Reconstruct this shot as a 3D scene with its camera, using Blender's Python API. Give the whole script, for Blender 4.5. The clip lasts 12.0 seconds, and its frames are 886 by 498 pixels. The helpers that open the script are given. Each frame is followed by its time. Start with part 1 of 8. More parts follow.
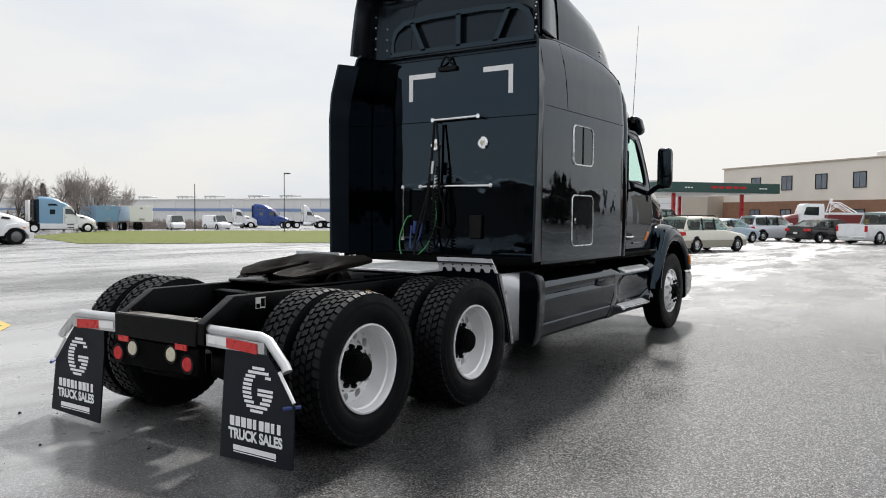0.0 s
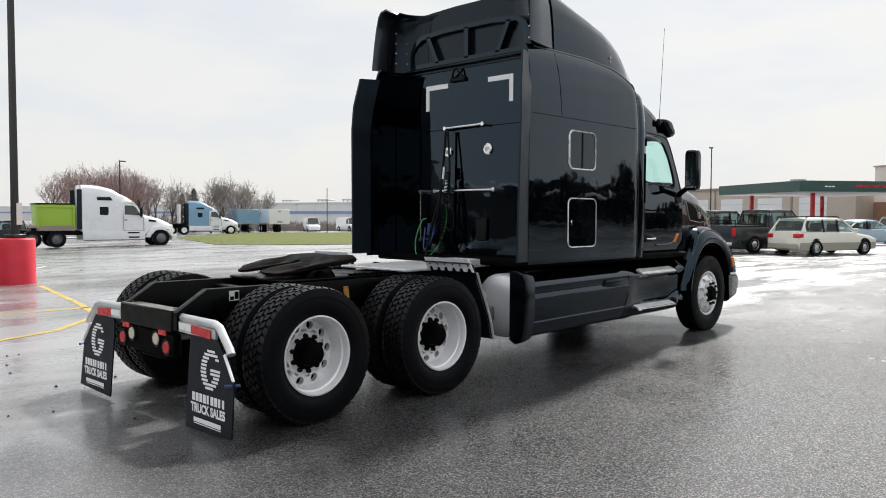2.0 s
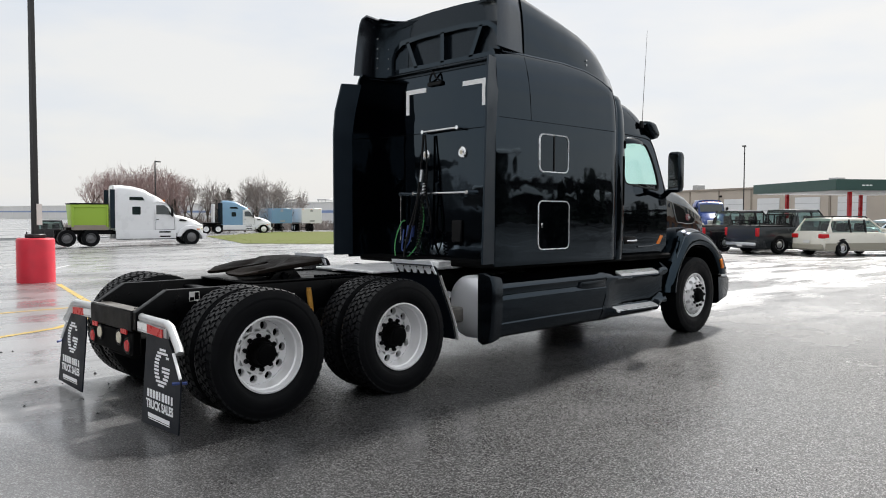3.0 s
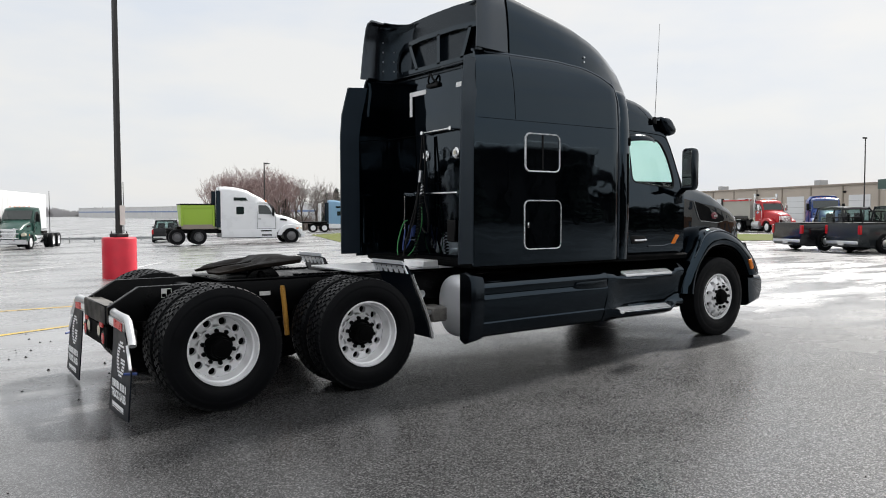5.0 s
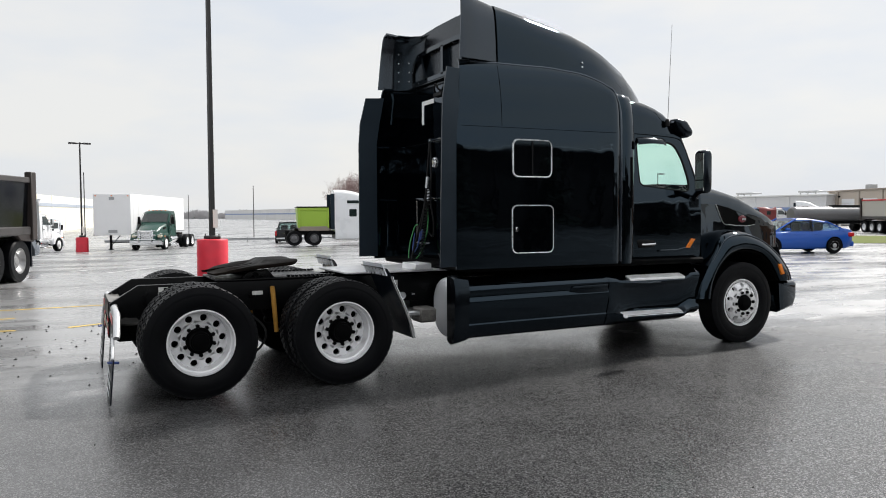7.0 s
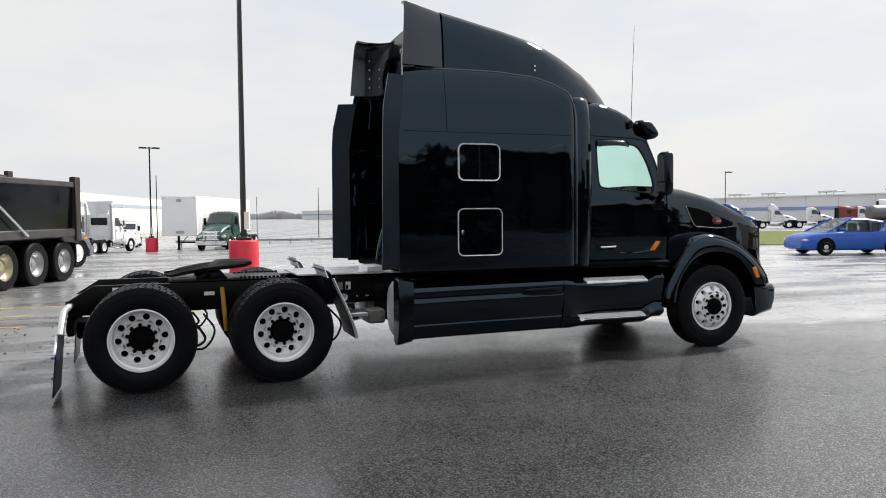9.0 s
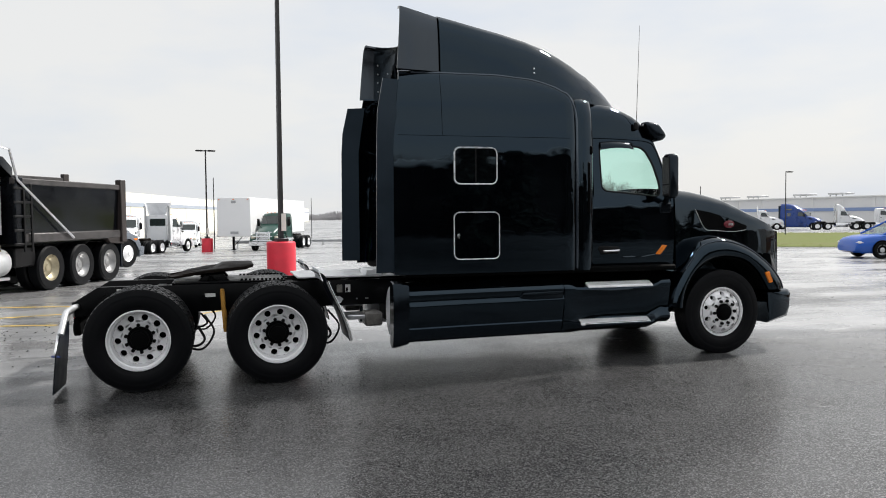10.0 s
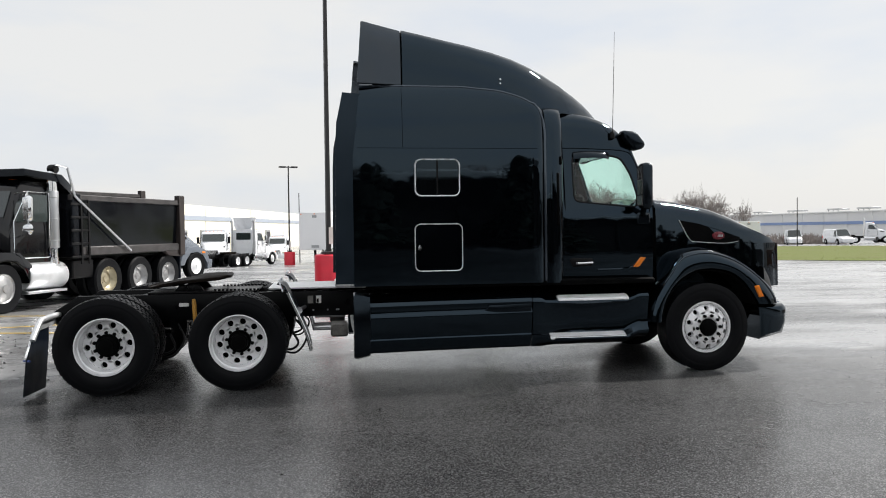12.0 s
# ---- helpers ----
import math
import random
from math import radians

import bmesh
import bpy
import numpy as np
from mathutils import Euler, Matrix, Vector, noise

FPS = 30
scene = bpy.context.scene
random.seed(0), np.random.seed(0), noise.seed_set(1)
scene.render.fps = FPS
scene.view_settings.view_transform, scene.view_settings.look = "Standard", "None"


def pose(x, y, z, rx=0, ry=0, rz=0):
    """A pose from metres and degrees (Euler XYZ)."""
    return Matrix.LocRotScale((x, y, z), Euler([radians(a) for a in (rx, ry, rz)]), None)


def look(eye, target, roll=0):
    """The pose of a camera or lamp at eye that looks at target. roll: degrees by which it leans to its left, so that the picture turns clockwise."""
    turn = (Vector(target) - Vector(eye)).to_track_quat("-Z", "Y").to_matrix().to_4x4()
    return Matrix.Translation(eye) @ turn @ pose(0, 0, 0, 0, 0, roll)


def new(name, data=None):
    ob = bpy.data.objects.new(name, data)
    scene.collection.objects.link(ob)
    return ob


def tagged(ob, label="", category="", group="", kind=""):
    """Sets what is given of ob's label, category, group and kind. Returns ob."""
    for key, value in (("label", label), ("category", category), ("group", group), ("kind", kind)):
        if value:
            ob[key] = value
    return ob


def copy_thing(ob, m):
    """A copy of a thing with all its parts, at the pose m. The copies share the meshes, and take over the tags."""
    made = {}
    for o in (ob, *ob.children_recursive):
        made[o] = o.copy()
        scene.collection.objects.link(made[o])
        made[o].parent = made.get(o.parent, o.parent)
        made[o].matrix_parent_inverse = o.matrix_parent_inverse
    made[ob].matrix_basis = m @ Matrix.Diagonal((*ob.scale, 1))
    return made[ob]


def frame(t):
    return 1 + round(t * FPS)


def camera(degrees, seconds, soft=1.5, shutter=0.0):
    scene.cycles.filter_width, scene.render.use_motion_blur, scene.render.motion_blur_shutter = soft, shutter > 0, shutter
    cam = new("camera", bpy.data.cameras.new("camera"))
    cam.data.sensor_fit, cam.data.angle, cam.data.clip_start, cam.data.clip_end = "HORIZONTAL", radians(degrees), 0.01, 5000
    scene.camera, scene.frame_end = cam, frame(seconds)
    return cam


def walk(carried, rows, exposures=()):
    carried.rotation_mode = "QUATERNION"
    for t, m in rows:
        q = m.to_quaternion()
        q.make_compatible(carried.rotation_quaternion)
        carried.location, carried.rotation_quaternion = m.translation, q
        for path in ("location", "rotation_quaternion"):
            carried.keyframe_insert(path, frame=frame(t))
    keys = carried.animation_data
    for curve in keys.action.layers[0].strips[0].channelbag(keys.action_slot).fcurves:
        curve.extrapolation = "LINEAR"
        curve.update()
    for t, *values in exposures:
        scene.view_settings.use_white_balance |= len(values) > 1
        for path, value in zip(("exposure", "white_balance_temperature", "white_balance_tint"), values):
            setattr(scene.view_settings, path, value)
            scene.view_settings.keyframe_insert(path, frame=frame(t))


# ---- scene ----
cam = camera(59.5, 12.0, soft=1.0)
PATH = [
    (0, (-4.149, -4.598, 1.574), (-2.488, -3.488, 1.485), 0.4),
    (0.5, (-4.064, -4.969, 1.583), (-2.443, -3.801, 1.495), 0.4),
    (1, (-3.935, -5.312, 1.591), (-2.375, -4.063, 1.5), 0.3),
    (1.5, (-3.771, -5.652, 1.597), (-2.274, -4.328, 1.511), 0.2),
    (2, (-3.656, -6.025, 1.592), (-2.214, -4.642, 1.506), 0.2),
    (2.5, (-3.502, -6.366, 1.612), (-2.105, -4.938, 1.524), 0.3),
    (3, (-3.266, -6.619, 1.633), (-1.89, -5.17, 1.544), 0.2),
    (3.2, (-3.174, -6.686, 1.627), (-1.803, -5.232, 1.537), 0.2),
    (5, (-2.279, -7.562, 1.655), (-1.127, -5.93, 1.561), -0.1),
    (5.5, (-2.017, -7.835, 1.697), (-0.939, -6.153, 1.603), -0.1),
    (6, (-1.699, -8.036, 1.694), (-0.687, -6.313, 1.601), -0.1),
    (6.5, (-1.423, -8.308, 1.688), (-0.479, -6.547, 1.596), -0.3),
    (7, (-1.126, -8.607, 1.692), (-0.262, -6.805, 1.602), -0.3),
    (9, (0.119, -9.307, 1.721), (0.805, -7.43, 1.632), -0.5),
    (9.5, (0.415, -9.387, 1.729), (1.041, -7.489, 1.644), -0.5),
    (10, (0.776, -9.538, 1.748), (1.319, -7.615, 1.662), -0.5),
    (10.5, (1.184, -9.632, 1.762), (1.618, -7.681, 1.676), -0.5),
    (11, (1.566, -9.708, 1.745), (1.946, -7.745, 1.673), -0.6),
    (11.5, (1.941, -9.829, 1.765), (2.285, -7.86, 1.696), -0.6),
    (12, (2.244, -9.859, 1.711), (2.546, -7.883, 1.663), -0.7),
]
walk(cam, [(t, look(eye, target, roll)) for t, eye, target, roll in PATH])

# world: bright thin overcast, a veiled sun high ahead of the truck
world = bpy.data.worlds.new("overcast_sky")
scene.world = world
world.use_nodes = True
wn, wl = world.node_tree.nodes, world.node_tree.links
wn.clear()
w_out = wn.new("ShaderNodeOutputWorld")
w_bg = wn.new("ShaderNodeBackground")
w_sky = wn.new("ShaderNodeTexSky")
w_sky.sky_type, w_sky.sun_disc = "NISHITA", False
w_sky.sun_elevation, w_sky.sun_rotation = radians(46.5), radians(71)
w_sky.air_density, w_sky.dust_density = 1.0, 3.0
w_gain = wn.new("ShaderNodeMix")
w_gain.data_type, w_gain.blend_type = "RGBA", "MULTIPLY"
w_gain.inputs["Factor"].default_value = 1.0
w_gain.inputs["B"].default_value = (0.12, 0.12, 0.12, 1)
w_co = wn.new("ShaderNodeTexCoord")
w_map = wn.new("ShaderNodeMapping")
w_map.inputs["Scale"].default_value = (1.6, 1.6, 5.0)
w_noise = wn.new("ShaderNodeTexNoise")
w_noise.inputs["Scale"].default_value, w_noise.inputs["Detail"].default_value = 2.2, 5
w_ramp = wn.new("ShaderNodeValToRGB")
w_ramp.color_ramp.elements[0].position, w_ramp.color_ramp.elements[0].color = 0.33, (0.77, 0.815, 0.88, 1)
w_ramp.color_ramp.elements[1].position, w_ramp.color_ramp.elements[1].color = 0.58, (0.89, 0.888, 0.875, 1)
w_mix = wn.new("ShaderNodeMix")
w_mix.data_type = "RGBA"
w_mix.inputs["Factor"].default_value = 0.9
wl.new(w_co.outputs["Generated"], w_map.inputs["Vector"])
wl.new(w_map.outputs["Vector"], w_noise.inputs["Vector"])
wl.new(w_noise.outputs["Fac"], w_ramp.inputs["Fac"])
wl.new(w_sky.outputs["Color"], w_gain.inputs["A"])
wl.new(w_gain.outputs["Result"], w_mix.inputs["A"])
wl.new(w_ramp.outputs["Color"], w_mix.inputs["B"])
# an overcast sky is brighter overhead than near the horizon
w_sep = wn.new("ShaderNodeSeparateXYZ")
w_up = wn.new("ShaderNodeMapRange")
for k, v in zip(("From Min", "From Max", "To Min", "To Max"), (0.36, 0.90, 1.0, 1.25)):
    w_up.inputs[k].default_value = v
wl.new(w_co.outputs["Generated"], w_sep.inputs[0])
wl.new(w_sep.outputs["Z"], w_up.inputs["Value"])
wl.new(w_up.outputs["Result"], w_bg.inputs["Strength"])
wl.new(w_mix.outputs["Result"], w_bg.inputs["Color"])
wl.new(w_bg.outputs["Background"], w_out.inputs["Surface"])

sun_data = bpy.data.lights.new("sun", "SUN")
sun_data.energy, sun_data.angle, sun_data.color = 5.0, radians(4), (1.0, 0.97, 0.93)
sun = new("sun", sun_data)
sun.matrix_world = look((46.3, 15.9, 51.5), (0, 0, 0))

# ---- materials ----
def mat(name, base, rough=0.5, metal=0.0, var=0.12, scale=6.0, fine=90.0, bump=0.0, rough_var=0.08, coat=0.0, spec=0.5, tint=None, sheen=None, wave=0.0):
    """A surface with colour and gloss varied at two scales, and fine relief."""
    m = bpy.data.materials.new(name)
    m.use_nodes = True
    nt = m.node_tree
    b = nt.nodes["Principled BSDF"]
    b.inputs["Metallic"].default_value = metal
    b.inputs["Coat Weight"].default_value = coat
    b.inputs["Coat Roughness"].default_value = 0.04
    b.inputs["Specular IOR Level"].default_value = spec
    if sheen:
        b.inputs["Specular Tint"].default_value = (*sheen, 1)
    co = nt.nodes.new("ShaderNodeTexCoord")
    n1, n2 = nt.nodes.new("ShaderNodeTexNoise"), nt.nodes.new("ShaderNodeTexNoise")
    for n, s, d in ((n1, scale, 4), (n2, fine, 3)):
        n.inputs["Scale"].default_value, n.inputs["Detail"].default_value = s, d
        nt.links.new(co.outputs["Object"], n.inputs["Vector"])
    add = nt.nodes.new("ShaderNodeMath")
    add.operation = "MULTIPLY_ADD"
    add.inputs[1].default_value = 0.4
    nt.links.new(n2.outputs["Fac"], add.inputs[0])
    nt.links.new(n1.outputs["Fac"], add.inputs[2])
    ramp = nt.nodes.new("ShaderNodeMapRange")
    ramp.inputs["From Min"].default_value, ramp.inputs["From Max"].default_value = 0.4, 1.0
    nt.links.new(add.outputs[0], ramp.inputs["Value"])
    mix = nt.nodes.new("ShaderNodeMix")
    mix.data_type = "RGBA"
    lo = tint or tuple(c * (1 - var) for c in base)
    mix.inputs["A"].default_value = (*[max(0, c) for c in lo], 1)
    mix.inputs["B"].default_value = (*[min(1, c * (1 + var)) for c in base], 1)
    nt.links.new(ramp.outputs["Result"], mix.inputs["Factor"])
    nt.links.new(mix.outputs["Result"], b.inputs["Base Color"])
    rr = nt.nodes.new("ShaderNodeMapRange")
    rr.inputs["To Min"].default_value, rr.inputs["To Max"].default_value = max(0.02, rough - rough_var), min(1, rough + rough_var)
    rr.inputs["From Min"].default_value, rr.inputs["From Max"].default_value = 0.3, 0.7
    nt.links.new(n1.outputs["Fac"], rr.inputs["Value"])
    nt.links.new(rr.outputs["Result"], b.inputs["Roughness"])
    if bump:
        bp = nt.nodes.new("ShaderNodeBump")
        bp.inputs["Strength"].default_value, bp.inputs["Distance"].default_value = min(1, bump), 0.004
        nt.links.new(n2.outputs["Fac"], bp.inputs["Height"])
        nt.links.new(bp.outputs["Normal"], b.inputs["Normal"])
    if wave:
        # slow waviness of large pressed panels
        n3, bp = nt.nodes.new("ShaderNodeTexNoise"), nt.nodes.new("ShaderNodeBump")
        n3.inputs["Scale"].default_value, n3.inputs["Detail"].default_value = 2.6, 2
        nt.links.new(co.outputs["Object"], n3.inputs["Vector"])
        bp.inputs["Strength"].default_value, bp.inputs["Distance"].default_value = wave, 0.03
        nt.links.new(n3.outputs["Fac"], bp.inputs["Height"])
        nt.links.new(bp.outputs["Normal"], b.inputs["Normal"])
    return m


def glass(name, tint, gloss=0.03):
    """Thin tinted glass: what is behind it shows through, with a mirror sheen that grows towards grazing."""
    m = bpy.data.materials.new(name)
    m.use_nodes = True
    nt = m.node_tree
    nt.nodes.clear()
    o = nt.nodes.new("ShaderNodeOutputMaterial")
    tr, gl, mx, lw, pw, fr = (nt.nodes.new("ShaderNode" + k) for k in ("BsdfTransparent", "BsdfGlossy", "MixShader", "LayerWeight", "Math", "Math"))
    tr.inputs["Color"].default_value = (*tint, 1)
    gl.inputs["Roughness"].default_value = gloss
    lw.inputs["Blend"].default_value = 0.5
    pw.operation, pw.inputs[1].default_value = "POWER", 5.0
    fr.operation, fr.inputs[1].default_value, fr.inputs[2].default_value = "MULTIPLY_ADD", 0.9, 0.05
    nt.links.new(lw.outputs["Facing"], pw.inputs[0])
    nt.links.new(pw.outputs[0], fr.inputs[0])
    nt.links.new(fr.outputs[0], mx.inputs[0])
    nt.links.new(tr.outputs[0], mx.inputs[1])
    nt.links.new(gl.outputs[0], mx.inputs[2])
    nt.links.new(mx.outputs[0], o.inputs["Surface"])
    return m


def lamp_mat(name, colour):
    return mat(name, colour, 0.15, 0, 0.2, 40, 200, 0.2, 0.05)


M = {}
M["paint"] = mat("black_truck_paint", (0.0005, 0.0007, 0.0012), 0.035, 0, 0.2, 2.0, 30, 0, 0.015, 0.0, 0.61, sheen=(0.56, 0.79, 1.0), wave=0.12)
M["paint_edge"] = mat("satin_black_paint", (0.0018, 0.0022, 0.0032), 0.2, 0, 0.2, 3.0, 40, 0.02, 0.06, 0, 0.40, sheen=(0.62, 0.82, 1.0))
M["trim_bright"] = mat("bright_window_trim", (0.82, 0.83, 0.85), 0.28, 0.5, 0.04, 12, 90, 0, 0.04)
# far paler than the body paint: the edge highlight is in the colour
M["bead"] = mat("bead_highlight", (0.026, 0.031, 0.04), 0.14, 0, 0.2, 3.0, 40, 0, 0.04, 0, 1.0, sheen=(0.75, 0.88, 1.0))
# black wing paint lightened to carry the reflection of the bright sky
M["wing"] = mat("wing_paint_sky_sheen", (0.012, 0.013, 0.016), 0.16, 0, 0.2, 3.0, 40, 0.02, 0.04, 0, 0.8, sheen=(0.75, 0.88, 1.0))
M["black"] = mat("black_plastic", (0.0035, 0.0035, 0.004), 0.45, 0, 0.3, 5, 160, 0.15, spec=0.18)
M["rubber_strip"] = mat("grey_rubber_trim", (0.007, 0.010, 0.015), 0.36, 0, 0.2, 5, 120, 0.1, spec=0.4, sheen=(0.6, 0.82, 1.0))
M["frame"] = mat("frame_black_paint", (0.0008, 0.0010, 0.0015), 0.36, 0, 0.4, 7, 80, 0.25, 0.12, spec=0.14)
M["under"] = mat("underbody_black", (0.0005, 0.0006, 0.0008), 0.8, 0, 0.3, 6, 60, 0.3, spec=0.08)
M["tyre"] = mat("tyre_rubber", (0.0016, 0.0020, 0.0030), 0.55, 0, 0.35, 9, 140, 0.3, 0.1, 0, 0.14)
M["alu"] = mat("machined_aluminium", (0.62, 0.63, 0.65), 0.36, 1.0, 0.05, 9, 180, 0.1, 0.08)
M["rim"] = mat("wheel_aluminium", (0.90, 0.90, 0.91), 0.33, 0.22, 0.04, 5, 90, 0.02, 0.03)
M["chrome"] = mat("chrome", (0.78, 0.79, 0.80), 0.08, 1.0, 0.05, 12, 90, 0, 0.04)
M["deck"] = mat("deck_plate_aluminium", (0.88, 0.89, 0.90), 0.42, 0.35, 0.14, 7, 110, 0.3, 0.1)
M["greasy"] = mat("greasy_steel", (0.010, 0.0075, 0.006), 0.50, 0.0, 0.7, 3, 26, 1.0, 0.2, tint=(0.0004, 0.0004, 0.0005), spec=0.05)
M["white_tape"] = mat("white_reflective_tape", (0.90, 0.90, 0.90), 0.35, 0, 0.06, 20, 200)
M["red_tape"] = mat("red_reflective_tape", (0.60, 0.03, 0.03), 0.3, 0, 0.1, 20, 200)
M["flap"] = mat("mud_flap_rubber", (0.004, 0.0065, 0.012), 0.4, 0, 0.2, 5, 120, 0.1, spec=0.25)
M["print"] = mat("white_print", (0.90, 0.91, 0.92), 0.5, 0, 0.05, 20, 160)
M["red_lens"] = lamp_mat("red_lens", (0.50, 0.012, 0.015))
M["amber"] = lamp_mat("amber_lens", (0.85, 0.22, 0.02))
M["clear_lens"] = lamp_mat("clear_lens", (0.62, 0.57, 0.45))
M["red_badge"] = mat("red_badge", (0.15, 0.012, 0.022), 0.25, 0, 0.1, 30, 200)
M["cab_glass"] = glass("tinted_cab_glass", (0.78, 0.97, 0.92))
M["car_glass"] = glass("car_glass", (0.50, 0.62, 0.60))
M["seat_cloth"] = mat("grey_seat_cloth", (0.11, 0.115, 0.12), 0.85, 0, 0.2, 8, 120, 0.2)
M["dish_rim"] = mat("dull_dished_rim", (0.34, 0.34, 0.34), 0.4, 0.7, 0.2, 8, 60, 0.1)
M["guard_white"] = mat("bright_guard_strip", (0.80, 0.82, 0.86), 0.35, 0, 0.08, 8, 90, 0.05)
M["interior"] = mat("cab_interior", (0.03, 0.03, 0.032), 0.8, 0, 0.2, 5, 90, 0.2)
M["green_hose"] = mat("green_hose", (0.06, 0.30, 0.09), 0.45)
M["blue_hose"] = mat("blue_hose", (0.03, 0.06, 0.22), 0.45)
M["yellow_shock"] = mat("amber_yellow_paint", (0.42, 0.21, 0.035), 0.4, 0, 0.35, 12, 60, 0.2)
M["sticker"] = mat("paper_sticker", (0.7, 0.7, 0.68), 0.5, 0, 0.1, 30, 200)
M["red_concrete"] = mat("red_painted_base", (0.62, 0.022, 0.045), 0.45, 0, 0.14, 3, 60, 0.2, 0.1)
M["pole"] = mat("dark_bronze_pole", (0.014, 0.013, 0.014), 0.45, 0, 0.2, 6, 60)
M["orange_tag"] = mat("white_tag", (0.75, 0.7, 0.66), 0.5)
M["mirror"] = mat("mirror_glass", (0.8, 0.82, 0.82), 0.03, 1.0, 0.02, 9, 90, 0, 0.01)


def wet_asphalt():
    m = bpy.data.materials.new("wet_asphalt")
    m.use_nodes = True
    nt = m.node_tree
    N, K = nt.nodes, nt.links
    b = N["Principled BSDF"]
    co = N.new("ShaderNodeTexCoord")

    def tex(scale, detail, stretch=(1, 1, 1), shift=(0, 0, 0), rough=0.55):
        mp = N.new("ShaderNodeMapping")
        mp.inputs["Scale"].default_value, mp.inputs["Location"].default_value = stretch, shift
        K.new(co.outputs["Object"], mp.inputs["Vector"])
        t = N.new("ShaderNodeTexNoise")
        t.inputs["Scale"].default_value, t.inputs["Detail"].default_value, t.inputs["Roughness"].default_value = scale, detail, rough
        K.new(mp.outputs["Vector"], t.inputs["Vector"])
        return t.outputs["Fac"]

    def remap(v, a, b_, c, d):
        r = N.new("ShaderNodeMapRange")
        for k, x in zip(("From Min", "From Max", "To Min", "To Max"), (a, b_, c, d)):
            r.inputs[k].default_value = x
        K.new(v, r.inputs["Value"])
        return r.outputs["Result"]

    def op(kind, a, c):
        r = N.new("ShaderNodeMath")
        r.operation = kind
        for i, v in enumerate((a, c)):
            if isinstance(v, (int, float)):
                r.inputs[i].default_value = v
            else:
                K.new(v, r.inputs[i])
        return r.outputs[0]

    # stones of two sizes in a dark binder, each with its own tone and wetness
    def cells(scale):
        v = N.new("ShaderNodeTexVoronoi")
        v.inputs["Scale"].default_value = scale
        K.new(co.outputs["Object"], v.inputs["Vector"])
        sp = N.new("ShaderNodeSeparateColor")
        K.new(v.outputs["Color"], sp.inputs[0])
        return v.outputs["Distance"], sp.outputs[0], sp.outputs[1]

    d1, tone1, wet1 = cells(115)
    d2, tone2, _ = cells(85)
    grain = tex(240, 3)
    clump = tex(11, 4, (1, 1, 1), (5, 2, 0), 0.65)
    mid = tex(0.9, 5, (1, 1.2, 1), (2, 7, 0), 0.6)
    wide = tex(0.17, 4, (0.8, 1.2, 1), (3, 1, 0))
    pud = tex(0.16, 7, (0.55, 1.5, 1), (11, 4, 0), 0.66)
    # painted sky-sheen mask, also wetter: ragged edge beyond the truck, curves round its ends
    sep = N.new("ShaderNodeSeparateXYZ")
    K.new(co.outputs["Object"], sep.inputs[0])
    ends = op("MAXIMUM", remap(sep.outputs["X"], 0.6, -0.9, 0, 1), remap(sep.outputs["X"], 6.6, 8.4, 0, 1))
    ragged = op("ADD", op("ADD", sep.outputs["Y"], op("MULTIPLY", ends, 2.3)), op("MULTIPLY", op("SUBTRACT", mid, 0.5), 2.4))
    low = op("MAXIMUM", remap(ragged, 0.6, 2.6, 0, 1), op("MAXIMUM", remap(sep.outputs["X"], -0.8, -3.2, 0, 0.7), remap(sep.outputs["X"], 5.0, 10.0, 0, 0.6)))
    puddle = op("MULTIPLY", remap(pud, 0.34, 0.50, 0.1, 1), low)
    dry = remap(op("ADD", op("MULTIPLY", mid, 0.6), wide), 0.70, 0.98, 0, 1)
    # colour: wet binder, paler stone flecks, slightly paler where it dries
    mix = N.new("ShaderNodeMix")
    mix.data_type = "RGBA"
    mix.inputs["A"].default_value, mix.inputs["B"].default_value = (0.018, 0.018, 0.0188, 1), (0.42, 0.42, 0.424, 1)
    fleck = op("ADD", op("MULTIPLY", remap(tone1, 0.75, 0.97, 0, 1), 0.20), op("MULTIPLY", remap(tone2, 0.90, 0.97, 0, 1), 0.10))
    tone = op("ADD", op("ADD", fleck, op("MULTIPLY", dry, 0.035)), op("MULTIPLY", remap(clump, 0.35, 0.7, 0, 1), 0.02))
    # bright sky sheen on the far half, put in as paler colour
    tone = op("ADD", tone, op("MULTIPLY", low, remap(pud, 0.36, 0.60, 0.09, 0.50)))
    K.new(tone, mix.inputs["Factor"])
    K.new(mix.outputs["Result"], b.inputs["Base Color"])
    K.new(remap(clump, 0.3, 0.7, 0.38, 0.50), b.inputs["Roughness"])
    # some stones are polished and glint, most are dull
    K.new(remap(tone1, 0.55, 1.0, 0.02, 0.52), b.inputs["Specular IOR Level"])
    # the film of water lies thick in places and thin on the stones that stand proud
    film = op("MULTIPLY", remap(wet1, 0.1, 0.9, 0.45, 1.0), remap(dry, 0.0, 1.0, 1.0, 0.6))
    K.new(op("MAXIMUM", film, puddle), b.inputs["Coat Weight"])
    K.new(remap(puddle, 0.0, 1.0, 1.95, 3.7), b.inputs["Coat IOR"])
    damp = op("ADD", remap(mid, 0.3, 0.7, 0.15, 0.21), op("MULTIPLY", dry, 0.06))
    # standing water lies in flat, ragged pools inside the sheen mask
    pool = op("MULTIPLY", remap(tex(0.55, 6, (0.5, 1.7, 1), (6, 9, 0), 0.62), 0.50, 0.57, 0, 1), remap(low, 0.35, 0.8, 0, 1))
    K.new(op("MULTIPLY", op("ADD", damp, op("MULTIPLY", low, 0.10)), remap(pool, 0, 1, 1.0, 0.6)), b.inputs["Coat Roughness"])

